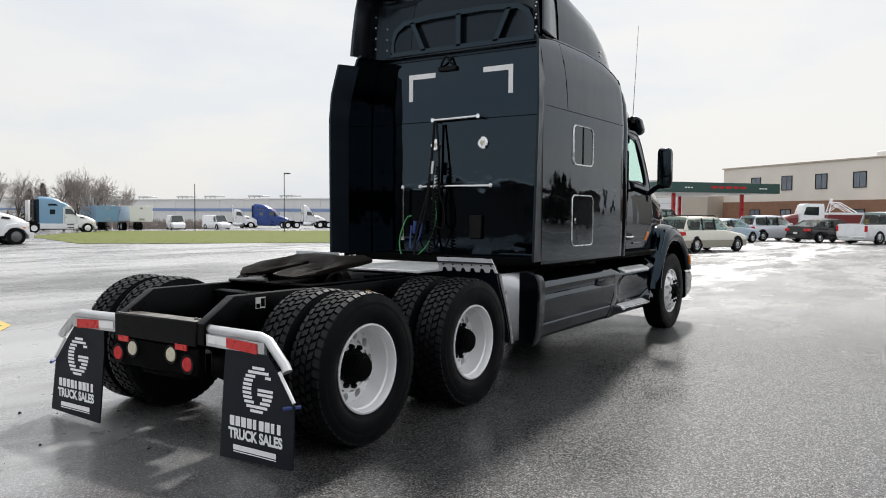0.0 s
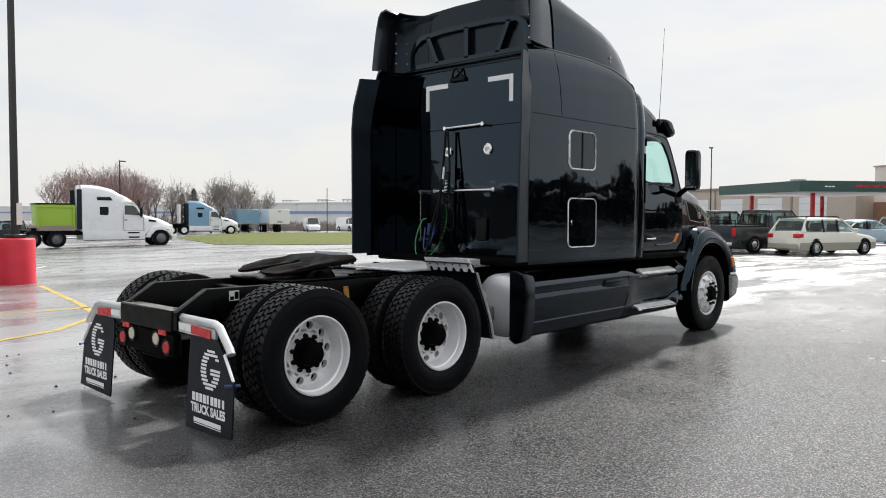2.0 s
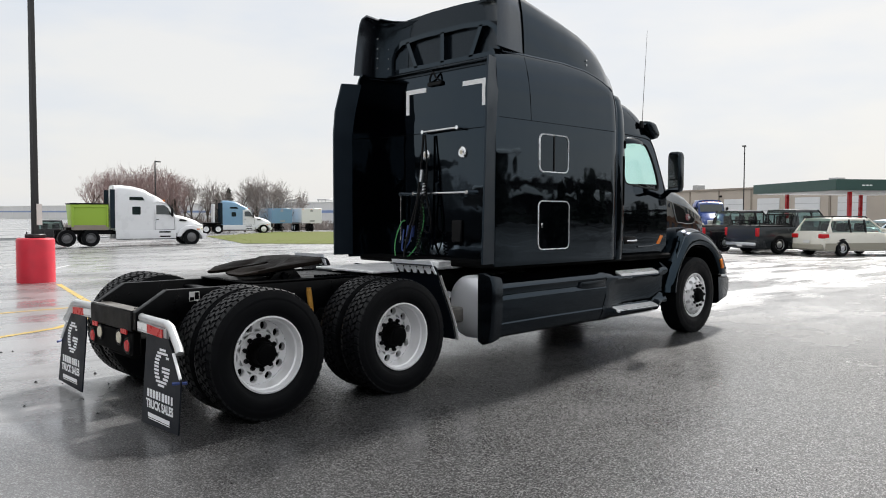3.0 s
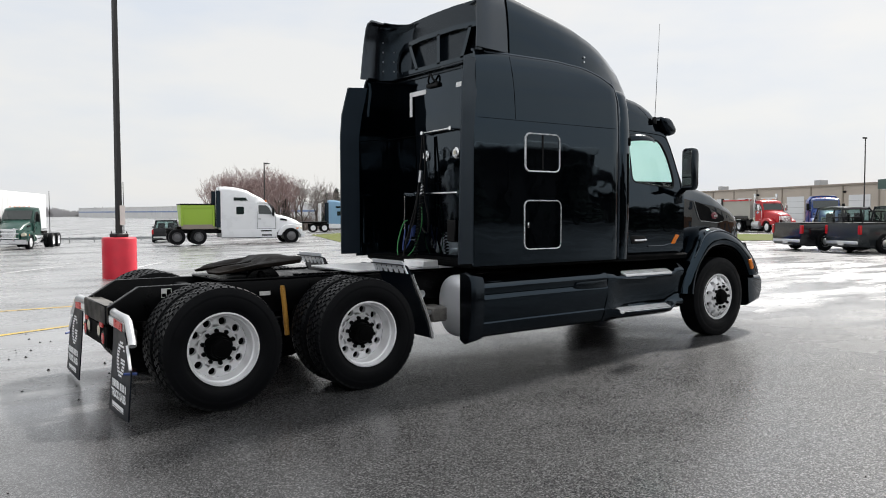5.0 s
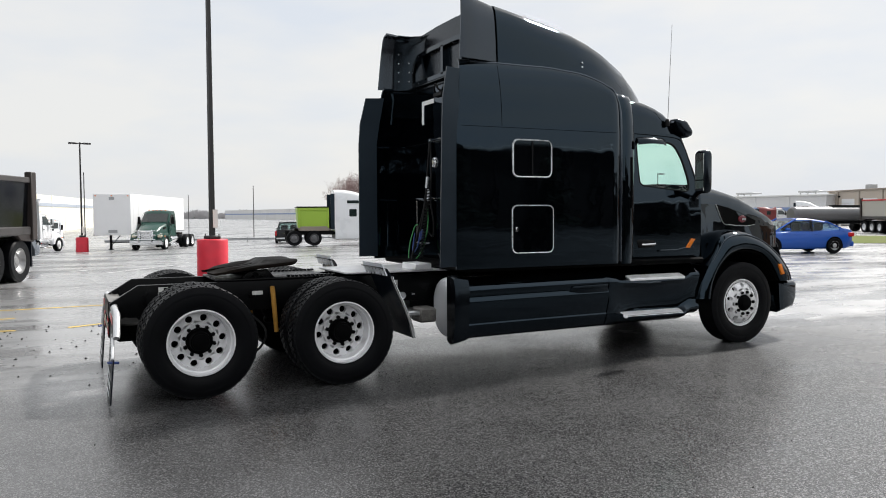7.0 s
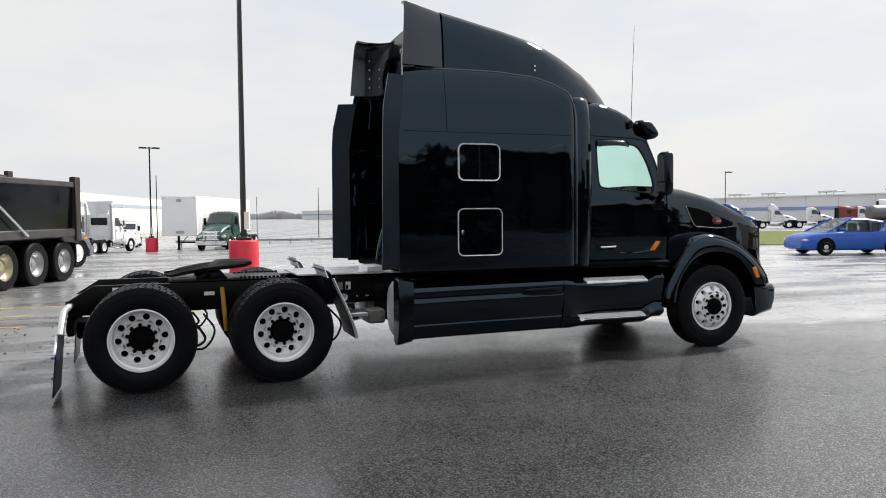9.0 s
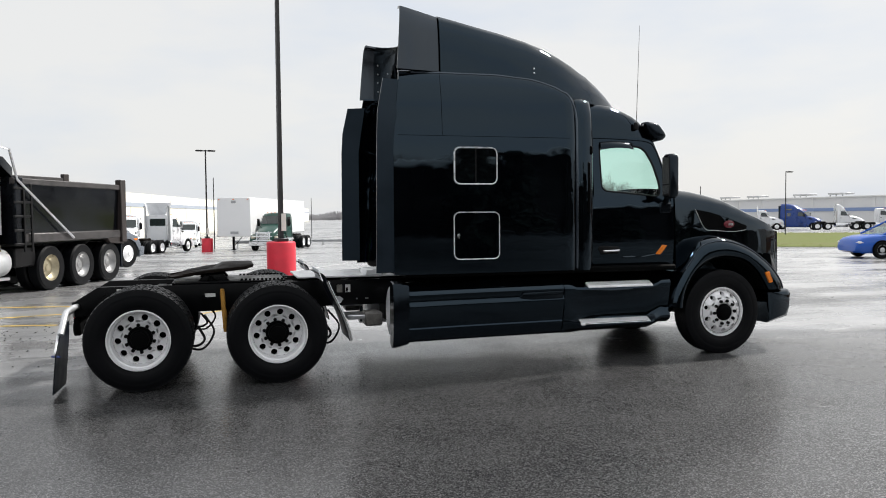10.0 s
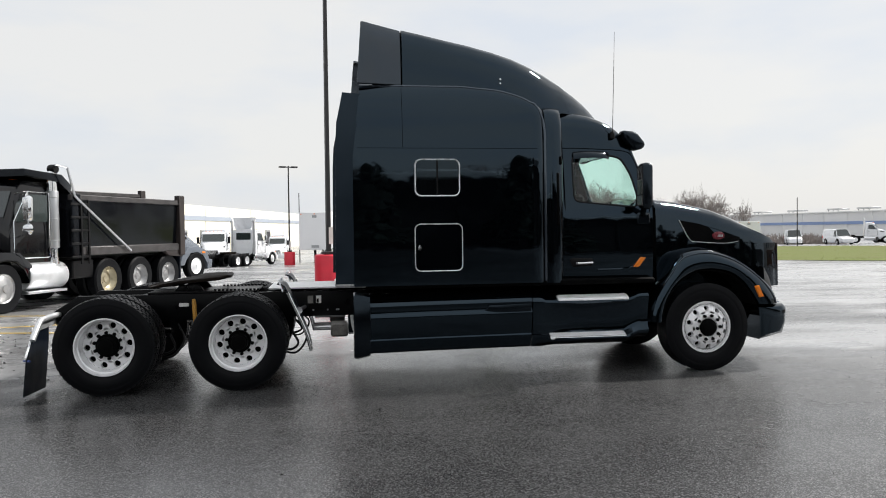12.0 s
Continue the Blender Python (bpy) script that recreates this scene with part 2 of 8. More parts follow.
    def relief(strength, height):
        bp = N.new("ShaderNodeBump")
        bp.inputs["Distance"].default_value = 0.004
        K.new(op("MULTIPLY", op("SUBTRACT", 1.0, op("MULTIPLY", puddle, 0.85)), strength), bp.inputs["Strength"])
        K.new(height, bp.inputs["Height"])
        return bp.outputs["Normal"]
    stones = op("ADD", op("ADD", op("MULTIPLY", d2, -0.7), op("MULTIPLY", d1, -0.8)), op("MULTIPLY", grain, 0.5))
    K.new(relief(0.8, stones), b.inputs["Normal"])
    K.new(relief(0.11, stones), b.inputs["Coat Normal"])
    return m


M["asphalt"] = wet_asphalt()
M["grass_soil"] = mat("winter_grass", (0.11, 0.14, 0.04), 0.9, 0, 0.2, 0.25, 8, 0.4, tint=(0.14, 0.14, 0.055), spec=0.1)
M["yellow_line"] = mat("worn_yellow_paint", (0.55, 0.38, 0.07), 0.4, 0, 0.35, 3, 40, 0.2, 0.15)
M["white_line"] = mat("worn_white_paint", (0.6, 0.6, 0.6), 0.4, 0, 0.3, 3, 40, 0.2, 0.15)
M["mirror_black"] = mat("black_glass", (0.002, 0.0025, 0.003), 0.03, 0, 0.1, 5, 60, 0, 0.01, sheen=(0.6, 0.82, 1.0))
M["alu_soft"] = mat("brushed_aluminium", (0.66, 0.67, 0.68), 0.38, 0.75, 0.14, 5, 90, 0.1, 0.1)
M["worn"] = mat("worn_frame_top", (0.20, 0.19, 0.175), 0.4, 0.0, 0.4, 9, 60, 0.3, 0.1, tint=(0.03, 0.028, 0.027))
M["tank_end"] = mat("brushed_tank_end", (0.80, 0.81, 0.84), 0.42, 0.4, 0.06, 4, 160, 0.06, 0.06)
M["rim_polished"] = mat("polished_wheel", (0.93, 0.93, 0.94), 0.28, 0.2, 0.03, 5, 90, 0.01, 0.03)
M["grass_blade"] = mat("grass_blades", (0.12, 0.15, 0.045), 0.9, 0, 0.2, 0.4, 9, 0, tint=(0.15, 0.145, 0.06), spec=0.1)


def paint(name, c, rough=0.25, metal=0.0):
    return mat(name, c, rough, metal, 0.025, 1.5, 25, 0, 0.05)


P = {k: paint(k + "_paint", *v) for k, v in {
    "white": ((0.77, 0.78, 0.80), 0.3), "pale_white": ((0.80, 0.80, 0.81), 0.4), "bright_silver": ((0.66, 0.68, 0.73), 0.3, 0.3), "silver": ((0.17, 0.19, 0.22), 0.25, 0.4), "cream": ((0.74, 0.72, 0.64), 0.3),
    "tan": ((0.33, 0.31, 0.25), 0.4), "dark_grey": ((0.02, 0.024, 0.027), 0.25), "black_car": ((0.008, 0.008, 0.010), 0.18), "blue": ((0.015, 0.09, 0.42), 0.22),
    "navy": ((0.010, 0.045, 0.22), 0.3), "sky_blue": ((0.19, 0.34, 0.50), 0.35), "red": ((0.48, 0.015, 0.02), 0.3), "maroon": ((0.16, 0.02, 0.02), 0.35), "green": ((0.012, 0.055, 0.042), 0.3),
    "lime": ((0.30, 0.46, 0.045), 0.5), "pale_blue": ((0.33, 0.42, 0.50), 0.3), "dump_black": ((0.0025, 0.0027, 0.0035), 0.08), 
    "gravel_grey": ((0.42, 0.40, 0.37), 0.5), "sign_green": ((0.028, 0.075, 0.065), 0.45), "yellow": ((0.62, 0.33, 0.03), 0.45)}.items()}
# office panes: a bluish sky reflection is put into the base colour
M["window_pane"] = mat("office_glass_sky_reflection", (0.10, 0.125, 0.16), 0.06, 0, 0.35, 0.6, 8, 0, 0.02, spec=0.9)
M["car_window"] = mat("car_window_glass", (0.016, 0.026, 0.026), 0.05, 0, 0.2, 3, 30, 0, 0.02, spec=0.9)
# tyre rubber made lighter: sky sheen on the tread tops is painted in
M["tread"] = mat("tread_rubber_sky_sheen", (0.0034, 0.0039, 0.005), 0.5, 0, 0.4, 9, 140, 0.3, 0.1, 0, 0.24)
M["beige"] = mat("beige_panel_wall", (0.74, 0.68, 0.61), 0.75, 0, 0.07, 0.35, 12, 0.1)
# near-black wall with shade put into its colour, for the unseen halls
M["dark_hall"] = mat("unseen_hall_shade", (0.022, 0.019, 0.018), 0.9, 0, 0.3, 0.5, 8)
M["brick"] = mat("brown_brick", (0.25, 0.13, 0.08), 0.8, 0, 0.2, 2.0, 30, 0.3)
M["tan_wall"] = mat("tan_metal_siding", (0.46, 0.40, 0.34), 0.6, 0, 0.08, 0.4, 20, 0.1)
M["grey_wall"] = mat("grey_warehouse_panels", (0.66, 0.66, 0.665), 0.7, 0, 0.06, 0.08, 6, 0.1)
M["yellow_wall"] = mat("pale_yellow_panels", (0.92, 0.88, 0.74), 0.7, 0, 0.06, 0.06, 6, 0.1)
M["blue_band"] = mat("blue_band_paint", (0.20, 0.28, 0.48), 0.6, 0, 0.1, 0.1, 6)
M["grey_band"] = mat("grey_band_paint", (0.36, 0.40, 0.46), 0.6, 0, 0.1, 0.1, 6)
M["roof_white"] = mat("white_roof_edge", (0.75, 0.75, 0.74), 0.6, 0, 0.05, 0.2, 6)
M["bark"] = mat("grey_brown_bark", (0.085, 0.070, 0.058), 0.9, 0, 0.3, 3, 30, 0.4)
M["twig"] = mat("bare_twigs", (0.24, 0.21, 0.195), 0.9, 0, 0.3, 0.5, 10)
M["twig_red"] = mat("reddish_bare_twigs", (0.26, 0.185, 0.175), 0.9, 0, 0.3, 0.5, 10)
M["conifer"] = mat("dark_conifer", (0.022, 0.032, 0.020), 0.9, 0, 0.4, 0.8, 14)
# distance haze is mixed into this pale grey of the far trees
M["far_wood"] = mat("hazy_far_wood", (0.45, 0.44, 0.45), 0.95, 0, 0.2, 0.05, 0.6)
M["door_white"] = mat("white_dock_door", (0.70, 0.71, 0.72), 0.5, 0, 0.05, 0.5, 10)
M["steel"] = mat("galvanised_steel", (0.40, 0.41, 0.42), 0.45, 0.8, 0.12, 2, 40, 0.1)
M["wall_trim"] = mat("tan_trim", (0.27, 0.23, 0.19), 0.6, 0, 0.08, 1, 20)


# ---- mesh tools ----
def box(bm, x0, x1, y0, y1, z0, z1, bev=0.0, seg=1):
    vs = [bm.verts.new((x, y, z)) for x in (x0, x1) for y in (y0, y1) for z in (z0, z1)]
    fs = [bm.faces.new([vs[i] for i in q]) for q in ((0, 1, 3, 2), (4, 6, 7, 5), (0, 4, 5, 1), (2, 3, 7, 6), (0, 2, 6, 4), (1, 5, 7, 3))]
    if bev:
        es = list({e for f in fs for e in f.edges})
        bmesh.ops.bevel(bm, geom=es, offset=bev, segments=seg, affect="EDGES", profile=0.5)
    return bm


def at_axis(axis, u, v, w):
    return {"x": (w, u, v), "y": (u, w, v), "z": (u, v, w)}[axis]


def prism(bm, pts, axis, a, b, bev=0.0):
    """A polygon pushed along an axis; pts are (y, z), (x, z) or (x, y)."""
    r0 = [bm.verts.new(at_axis(axis, u, v, a)) for u, v in pts]
    r1 = [bm.verts.new(at_axis(axis, u, v, b)) for u, v in pts]
    n = len(pts)
    fs = [bm.faces.new(r0), bm.faces.new(r1[::-1])]
    fs += [bm.faces.new((r0[i], r1[i], r1[(i + 1) % n], r0[(i + 1) % n])) for i in range(n)]
    if bev:
        es = list({e for f in fs[:2] for e in f.edges})
        bmesh.ops.bevel(bm, geom=es, offset=bev, segments=2, affect="EDGES", profile=0.5)
    return bm


def loft(bm, rings, closed=True, caps=True):
    vs = [[bm.verts.new(p) for p in r] for r in rings]
    n = len(rings[0])
    for a, b in zip(vs, vs[1:]):
        for i in range(n if closed else n - 1):
            j = (i + 1) % n
            bm.faces.new((a[i], a[j], b[j], b[i]))
    if closed and caps:
        bm.faces.new(vs[0][::-1])
        bm.faces.new(vs[-1])
    return bm


def surf(bm, us, vs, fn):
    g = [[bm.verts.new(fn(u, v)) for v in vs] for u in us]
    for a, b in zip(g, g[1:]):
        for i in range(len(vs) - 1):
            bm.faces.new((a[i], a[i + 1], b[i + 1], b[i]))
    return bm


def tube(bm, path, r, n=8, taper=None):
    path = [Vector(p) for p in path]
    rings, side = [], None
    for i, p in enumerate(path):
        d = (path[min(i + 1, len(path) - 1)] - path[max(i - 1, 0)]).normalized()
        if side is None:
            side = d.orthogonal().normalized()
        side = (side - d * side.dot(d)).normalized()
        up = d.cross(side)
        k = r if taper is None else r + (taper - r) * i / (len(path) - 1)
        rings.append([p + (side * math.cos(2 * math.pi * j / n) + up * math.sin(2 * math.pi * j / n)) * k for j in range(n)])
    return loft(bm, rings)


def bend(pts, n=6):
    """A smooth curve through points."""
    out, P = [], [Vector(p) for p in pts]
    P = [P[0] * 2 - P[1]] + P + [P[-1] * 2 - P[-2]]
    for i in range(1, len(P) - 2):
        for k in range(n):
            t = k / n
            out.append(0.5 * (2 * P[i] + (P[i + 1] - P[i - 1]) * t + (2 * P[i - 1] - 5 * P[i] + 4 * P[i + 1] - P[i + 2]) * t * t
                              + (3 * P[i] - P[i - 1] - 3 * P[i + 1] + P[i + 2]) * t ** 3))
    return out + [P[-2]]


def lathe(bm, prof, n=32, axis="y", at=(0, 0, 0), close=False):
    """Revolves (radius, along) points round an axis."""
    rings = []
    for j in range(n):
        c, s = math.cos(2 * math.pi * j / n), math.sin(2 * math.pi * j / n)
        rings.append([Vector(at_axis(axis, r * c, r * s, a)) + Vector(at) for r, a in prof])
    vs = [[bm.verts.new(p) for p in r] for r in rings]
    m = len(prof)
    for j in range(n):
        a, b = vs[j], vs[(j + 1) % n]
        for i in range(m if close else m - 1):
            k = (i + 1) % m
            if prof[i][0] == 0 and prof[k][0] == 0:
                continue
            bm.faces.new((a[i], a[k], b[k], b[i]))
    bmesh.ops.remove_doubles(bm, verts=bm.verts, dist=1e-5)
    return bm


def ring_between(bm, outer, inner):
    a, b = [bm.verts.new(p) for p in outer], [bm.verts.new(p) for p in inner]
    n = len(a)
    for i in range(n):
        bm.faces.new((a[i], a[(i + 1) % n], b[(i + 1) % n], b[i]))
    return bm


def rrect(x0, x1, z0, z1, r, n=4):
    out = []
    for cx, cz, a0 in ((x1 - r, z1 - r, 0), (x0 + r, z1 - r, 90), (x0 + r, z0 + r, 180), (x1 - r, z0 + r, 270)):
        for k in range(n + 1):
            a = radians(a0 + 90 * k / n)
            out.append((cx + r * math.cos(a), cz + r * math.sin(a)))
    return out


def mesh_of(name, bm, material, smooth=38):
    bmesh.ops.recalc_face_normals(bm, faces=bm.faces)
    me = bpy.data.meshes.new(name)
    bm.to_mesh(me)
    bm.free()
    me.materials.append(material)
    if smooth and len(me.polygons):
        me.shade_smooth()
        me.set_sharp_from_angle(angle=radians(smooth))
    return me


def part(name, bm, material, parent, label="", solid=0.0, smooth=38, bev=0.0):
    """Links a bmesh as one mesh object under a thing or under a part."""
    ob = new(name, mesh_of(name, bm, material, smooth))
    ob.parent = parent
    if label:
        ob["label"] = label
    if solid:
        md = ob.modifiers.new("thick", "SOLIDIFY")
        md.thickness, md.offset = solid, 0
        md = ob.modifiers.new("crisp_rim", "EDGE_SPLIT")
        md.split_angle = radians(max(smooth, 30))
    if bev:
        md = ob.modifiers.new("edge", "BEVEL")
        md.width, md.segments, md.limit_method, md.angle_limit = bev, 2, "ANGLE", radians(40)
    return ob


def thing(name, label, category, at=(0, 0, 0), turn=0.0, group="", kind=""):
    ob = new(name)
    ob.matrix_basis = pose(*at, 0, 0, turn)
    ob.empty_display_size = 0.2
    return tagged(ob, label, category, group, kind)


def solo(name, bm, material, label, category="", kind="", group="", smooth=38, solid=0.0):
    ob = part(name, bm, material, None, "", solid, smooth)
    return tagged(ob, label, category, group, kind)


def B():
    return bmesh.new()


# ---- ground ----
def gz(x, y):
    """The yard falls gently away beyond the truck."""
    k = min(1.0, max(0.45, (45 - x) / 45))
    d = max(0.0, y - 16)
    return -0.024 * k * (min(d, 90) if d > 4 else d * d / 8 + 0)


def sheet(bm, xs, ys, inside=lambda x, y: True, lift=0.0):
    g = {}
    for i, x in enumerate(xs):
        for j, y in enumerate(ys):
            g[i, j] = (x, y, gz(x, y) + lift)
    made = {}
    for i in range(len(xs) - 1):
        for j in range(len(ys) - 1):
            if inside((xs[i] + xs[i + 1]) / 2, (ys[j] + ys[j + 1]) / 2):
                q = []
                for k in ((i, j), (i + 1, j), (i + 1, j + 1), (i, j + 1)):
                    if k not in made:
                        made[k] = bm.verts.new(g[k])
                    q.append(made[k])
                bm.faces.new(q)
    return bm


bm = B()
xs = [-1500, -400, -120, -60] + list(range(-40, 50, 3)) + [60, 90, 140, 300, 1500]
ys = [-1500, -400, -120, -40, 0, 10, 14, 16, 17, 18, 19, 20, 22] + list(range(25, 110, 4)) + [140, 250, 600, 1600]
sheet(bm, xs, ys)
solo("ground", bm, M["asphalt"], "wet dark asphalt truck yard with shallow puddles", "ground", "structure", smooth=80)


def inside_poly(poly):
    def test(x, y):
        hit = False
        for (x0, y0), (x1, y1) in zip(poly, poly[1:] + poly[:1]):
            if (y0 > y) != (y1 > y) and x < (x1 - x0) * (y - y0) / (y1 - y0) + x0:
                hit = not hit
        return hit
    return test


def lawn(poly, step, label):
    """A raised sheet of turf within an outline, with a thin kerbless edge."""
    bm = B()
    vs = [bm.verts.new((x, y, 0)) for x, y in poly]
    bm.faces.new(vs)
    lo, hi = min(p[0] for p in poly), max(p[0] for p in poly)
    for x in np.arange(lo + step, hi, step):
        bmesh.ops.bisect_plane(bm, geom=bm.verts[:] + bm.edges[:] + bm.faces[:], plane_co=(x, 0, 0), plane_no=(1, 0, 0))
    lo, hi = min(p[1] for p in poly), max(p[1] for p in poly)
    for y in np.arange(lo + step, hi, step):
        bmesh.ops.bisect_plane(bm, geom=bm.verts[:] + bm.edges[:] + bm.faces[:], plane_co=(0, y, 0), plane_no=(0, 1, 0))
    edge = {v for e in bm.edges if len(e.link_faces) == 1 for v in e.verts}
    for v in bm.verts:
        v.co.z = gz(v.co.x, v.co.y) + (0.02 if v in edge else 0.09)
    solo("lawn", bm, M["grass_soil"], label, "grass", "structure", smooth=60)
    # short uneven tufts
    test = inside_poly(poly)
    bm = B()
    rng = random.Random(5)
    x0, x1 = min(p[0] for p in poly), max(p[0] for p in poly)
    y0, y1 = min(p[1] for p in poly), max(p[1] for p in poly)
    n = 0
    while n < 3600:
        x, y = rng.uniform(x0, x1), rng.uniform(y0, y1)
        if not test(x, y):
            continue
        n += 1
        z, h, a, w = gz(x, y) + 0.05, rng.uniform(0.045, 0.065), rng.uniform(0, 6.3), rng.uniform(0.03, 0.08)
        c, s = math.cos(a) * w, math.sin(a) * w
        bm.faces.new([bm.verts.new(p) for p in ((x - c, y - s, z), (x + c, y + s, z), (x + c * 0.6 + 0.12, y + s * 0.6 + 0.10, z + h), (x - c * 0.3 + 0.12, y - s * 0.3 + 0.1, z + h * 0.9))])
    solo("grass_tufts", bm, M["grass_blade"], "short uneven winter grass tufts on the lawn", "grass", "stuff", smooth=0)


lawn([(21.5, 38), (23.6, 32.9), (28, 27.3), (32, 24), (37.2, 19.7), (46, 12.5), (54, 16), (52, 30), (66, 56), (50, 80), (30, 60)], 6.0, "flat strip of pale winter grass beside the yard")


def paint_line(p, q, w, m, label):
    bm = B()
    p, q = Vector(p), Vector(q)
    n = Vector((-(q - p).y, (q - p).x)).normalized() * w / 2
    k = max(2, int((q - p).length / 1.2))
    rows = []
    for i in range(k + 1):
        c = p + (q - p) * i / k
        rows.append([bm.verts.new((*(c + n * t), gz(*(c + n * t)) + 0.004)) for t in (1, -1)])
    for a, b in zip(rows, rows[1:]):
        bm.faces.new((a[0], a[1], b[1], b[0]))
    solo("painted_line", bm, m, label, "road marking", "structure", smooth=0)


for p, q in (((2.55, 12.3), (1.75, 8.0)), ((1.75, 8.0), (1.35, 6.3)), ((1.35, 6.3), (0.3, 5.1)), ((0.3, 5.1), (-1.2, 4.4)), ((1.7, 7.5), (-2.2, 7.3)), ((-1.9, 4.4), (-6.5, 5.4)), ((-2.0, 6.0), (-6.0, 5.0)), ((-2.2, 7.3), (-6.5, 8.2))):
    paint_line(p, q, 0.11, M["yellow_line"], "worn yellow painted line on the asphalt")
for p, q in (((-1.2, 17.5), (3.2, 23.5)), ((3.2, 23.5), (6.5, 22.0)), ((6.5, 22.0), (2.8, 15.5)), ((-0.2, 16.3), (4.4, 23.0)), ((-4.5, 21.5), (-1.8, 24.5)), ((1.0, 27), (2.0, 27.2)), ((-2.5, 33), (-1.5, 33.3)), ((8.5, 28.0), (10.0, 28.5))):
    paint_line(p, q, 0.13, M["white_line"], "worn white painted line on the asphalt")

# loose grit near the truck
bm = B()
rng = random.Random(3)
for k in range(420):
    if k < 170:
        x, y = rng.gauss(-2.4, 1.1), rng.gauss(2.6, 1.3)
    elif k < 240:
        x, y = rng.gauss(1.95, 0.22), rng.gauss(-1.25, 0.2)
    else:
        x, y = rng.uniform(-3, 10), rng.uniform(-7.5, -0.8)
    r = rng.uniform(0.004, 0.013) if k >= 170 else rng.uniform(0.006, 0.022)
    vs = [bm.verts.new((x + r * a, y + r * b, r * c)) for a, b, c in ((1, 0, 0), (-0.2, 0.9, 0), (-0.8, -0.5, 0), (0.1, 0.1, 0.9))]
    for q in ((0, 1, 3), (1, 2, 3), (2, 0, 3)):
        bm.faces.new([vs[i] for i in q])
solo("grit", bm, M["under"], "scattered dark grit and small stones on asphalt", "grit", "stuff", smooth=0)


# ---- the black sleeper tractor ----
truck = thing("semi_truck", "glossy black sleeper semi tractor with bare rear frame on wet asphalt", "truck")
R_AXLES, F_AXLE, AXLE_Z, TYRE_R = (-0.07, 1.305), 6.74, 0.52, 0.525
RIM_R = 0.305


def side_y(z):
    """Half width of the sleeper at a height."""
    return float(np.interp(z, (1.08, 1.16, 2.62, 2.9, 3.14, 3.36), (1.225, 1.24, 1.24, 1.222, 1.185, 1.118)))


def seam_z(x):
    """Height of the joint between sleeper and roof fairing."""
    return float(np.interp(x, (2.6, 3.14, 3.79, 4.2, 4.4, 4.53, 4.65, 4.75, 4.80), (3.34, 3.345, 3.345, 3.31, 3.265, 3.215, 3.145, 3.07, 3.02)))


for s in (-1, 1):
    bm = B()
    cols = [2.565, 2.8, 3.04, 3.14, 3.5, 3.79, 4.0, 4.2, 4.35, 4.5, 4.6, 4.67, 4.71, 4.74, 4.76, 4.765]
    tuck = dict(zip(cols[-5:], (0.0, 0.012, 0.035, 0.07, 0.12)))

    def side_point(x, f, s=s, tuck=tuck):
        top = seam_z(x)
        z = 1.1 + (top - 1.1) * f
        lean = 0.09 * max(0, (z - 2.62) / 0.7) if x < 2.6 else 0
        return (x + lean, s * (side_y(z) - tuck.get(x, 0) - {1.0: 0.012, 1.004: 0.045}.get(f, 0)), z)
    surf(bm, cols, [0, 0.02, 0.3, 0.55, 0.68, 0.75, 0.82, 0.88, 0.94, 0.985, 1.0, 1.004], side_point)
    part("sleeper_side", bm, M["paint"], truck, "glossy black sleeper side panel", solid=0.025, smooth=50)
    # trailing rubber strip with its kinked edge
    bm = B()
    rows = [(1.13, 2.36, 1.275), (2.62, 2.375, 1.305), (2.9, 2.39, 1.29), (3.24, 2.46, 1.25)]
    loft(bm, [[(x, s * y, z), (2.60 + 0.09 * max(0, (z - 2.62) / 0.7), s * (side_y(z) + 0.006), z),
               (2.60 + 0.09 * max(0, (z - 2.62) / 0.7), s * (side_y(z) - 0.03), z), (x, s * (y - 0.025), z)] for z, x, y in rows])
    part("side_extender", bm, M["rubber_strip"], truck, "matt dark grey rubber extender strip")
    # joints in the panel
    bm = B()
    tube(bm, [(x, s * 1.2525, 2.632) for x in (2.62, 3.5, 4.66)], 0.003, 4)
    part("panel_joint", bm, M["under"], truck)
    bm = B()
    tube(bm, [(3.12, s * (side_y(z) + 0.0125), z) for z in (2.64, 2.9, 3.12, 3.31)], 0.003, 4)
    part("panel_joint", bm, M["under"], truck)
    # rolled bead along the panel's top and front edge, its highlight painted in
    bm = B()
    top = [(x, s * (side_y(seam_z(x)) - tuck.get(x, 0) - 0.004), seam_z(x) - 0.006) for x in cols if 2.6 < x < 4.7]
    tube(bm, bend(top + [(4.755, s * (side_y(2.9) - 0.03), 2.92), (4.765, s * (side_y(2.6) - 0.035), 2.6), (4.768, s * (side_y(1.6) - 0.035), 1.6), (4.768, s * 1.195, 1.12)], 3), 0.018, 8)
    part("edge_bead", bm, M["bead"], truck, "glossy rolled panel edge, paler for its highlight")
    # sleeper window
    wx0, wx1, wz0, wz1 = 3.245, 3.765, 2.09, 2.515
    yo = s * 1.2525
    bm = B()
    o, i = rrect(wx0, wx1, wz0, wz1, 0.075, 5), rrect(wx0 + 0.017, wx1 - 0.017, wz0 + 0.017, wz1 - 0.017, 0.06, 5)
    loft(bm, [[(x, yo, z) for x, z in o], [(x, yo + s * 0.014, z) for x, z in rrect(wx0 + 0.006, wx1 - 0.006, wz0 + 0.006, wz1 - 0.006, 0.07, 5)],
              [(x, yo + s * 0.012, z) for x, z in i], [(x, yo - s * 0.006, z) for x, z in i]], True, False)
    win = part("sleeper_window", bm, M["trim_bright"], truck, "bright trimmed dark sleeper window")
    bm = B()
    bm.faces.new([bm.verts.new((x, yo + s * 0.003, z)) for x, z in i])
    part("pane", bm, M["mirror_black"], win, smooth=0)
    bm = B()
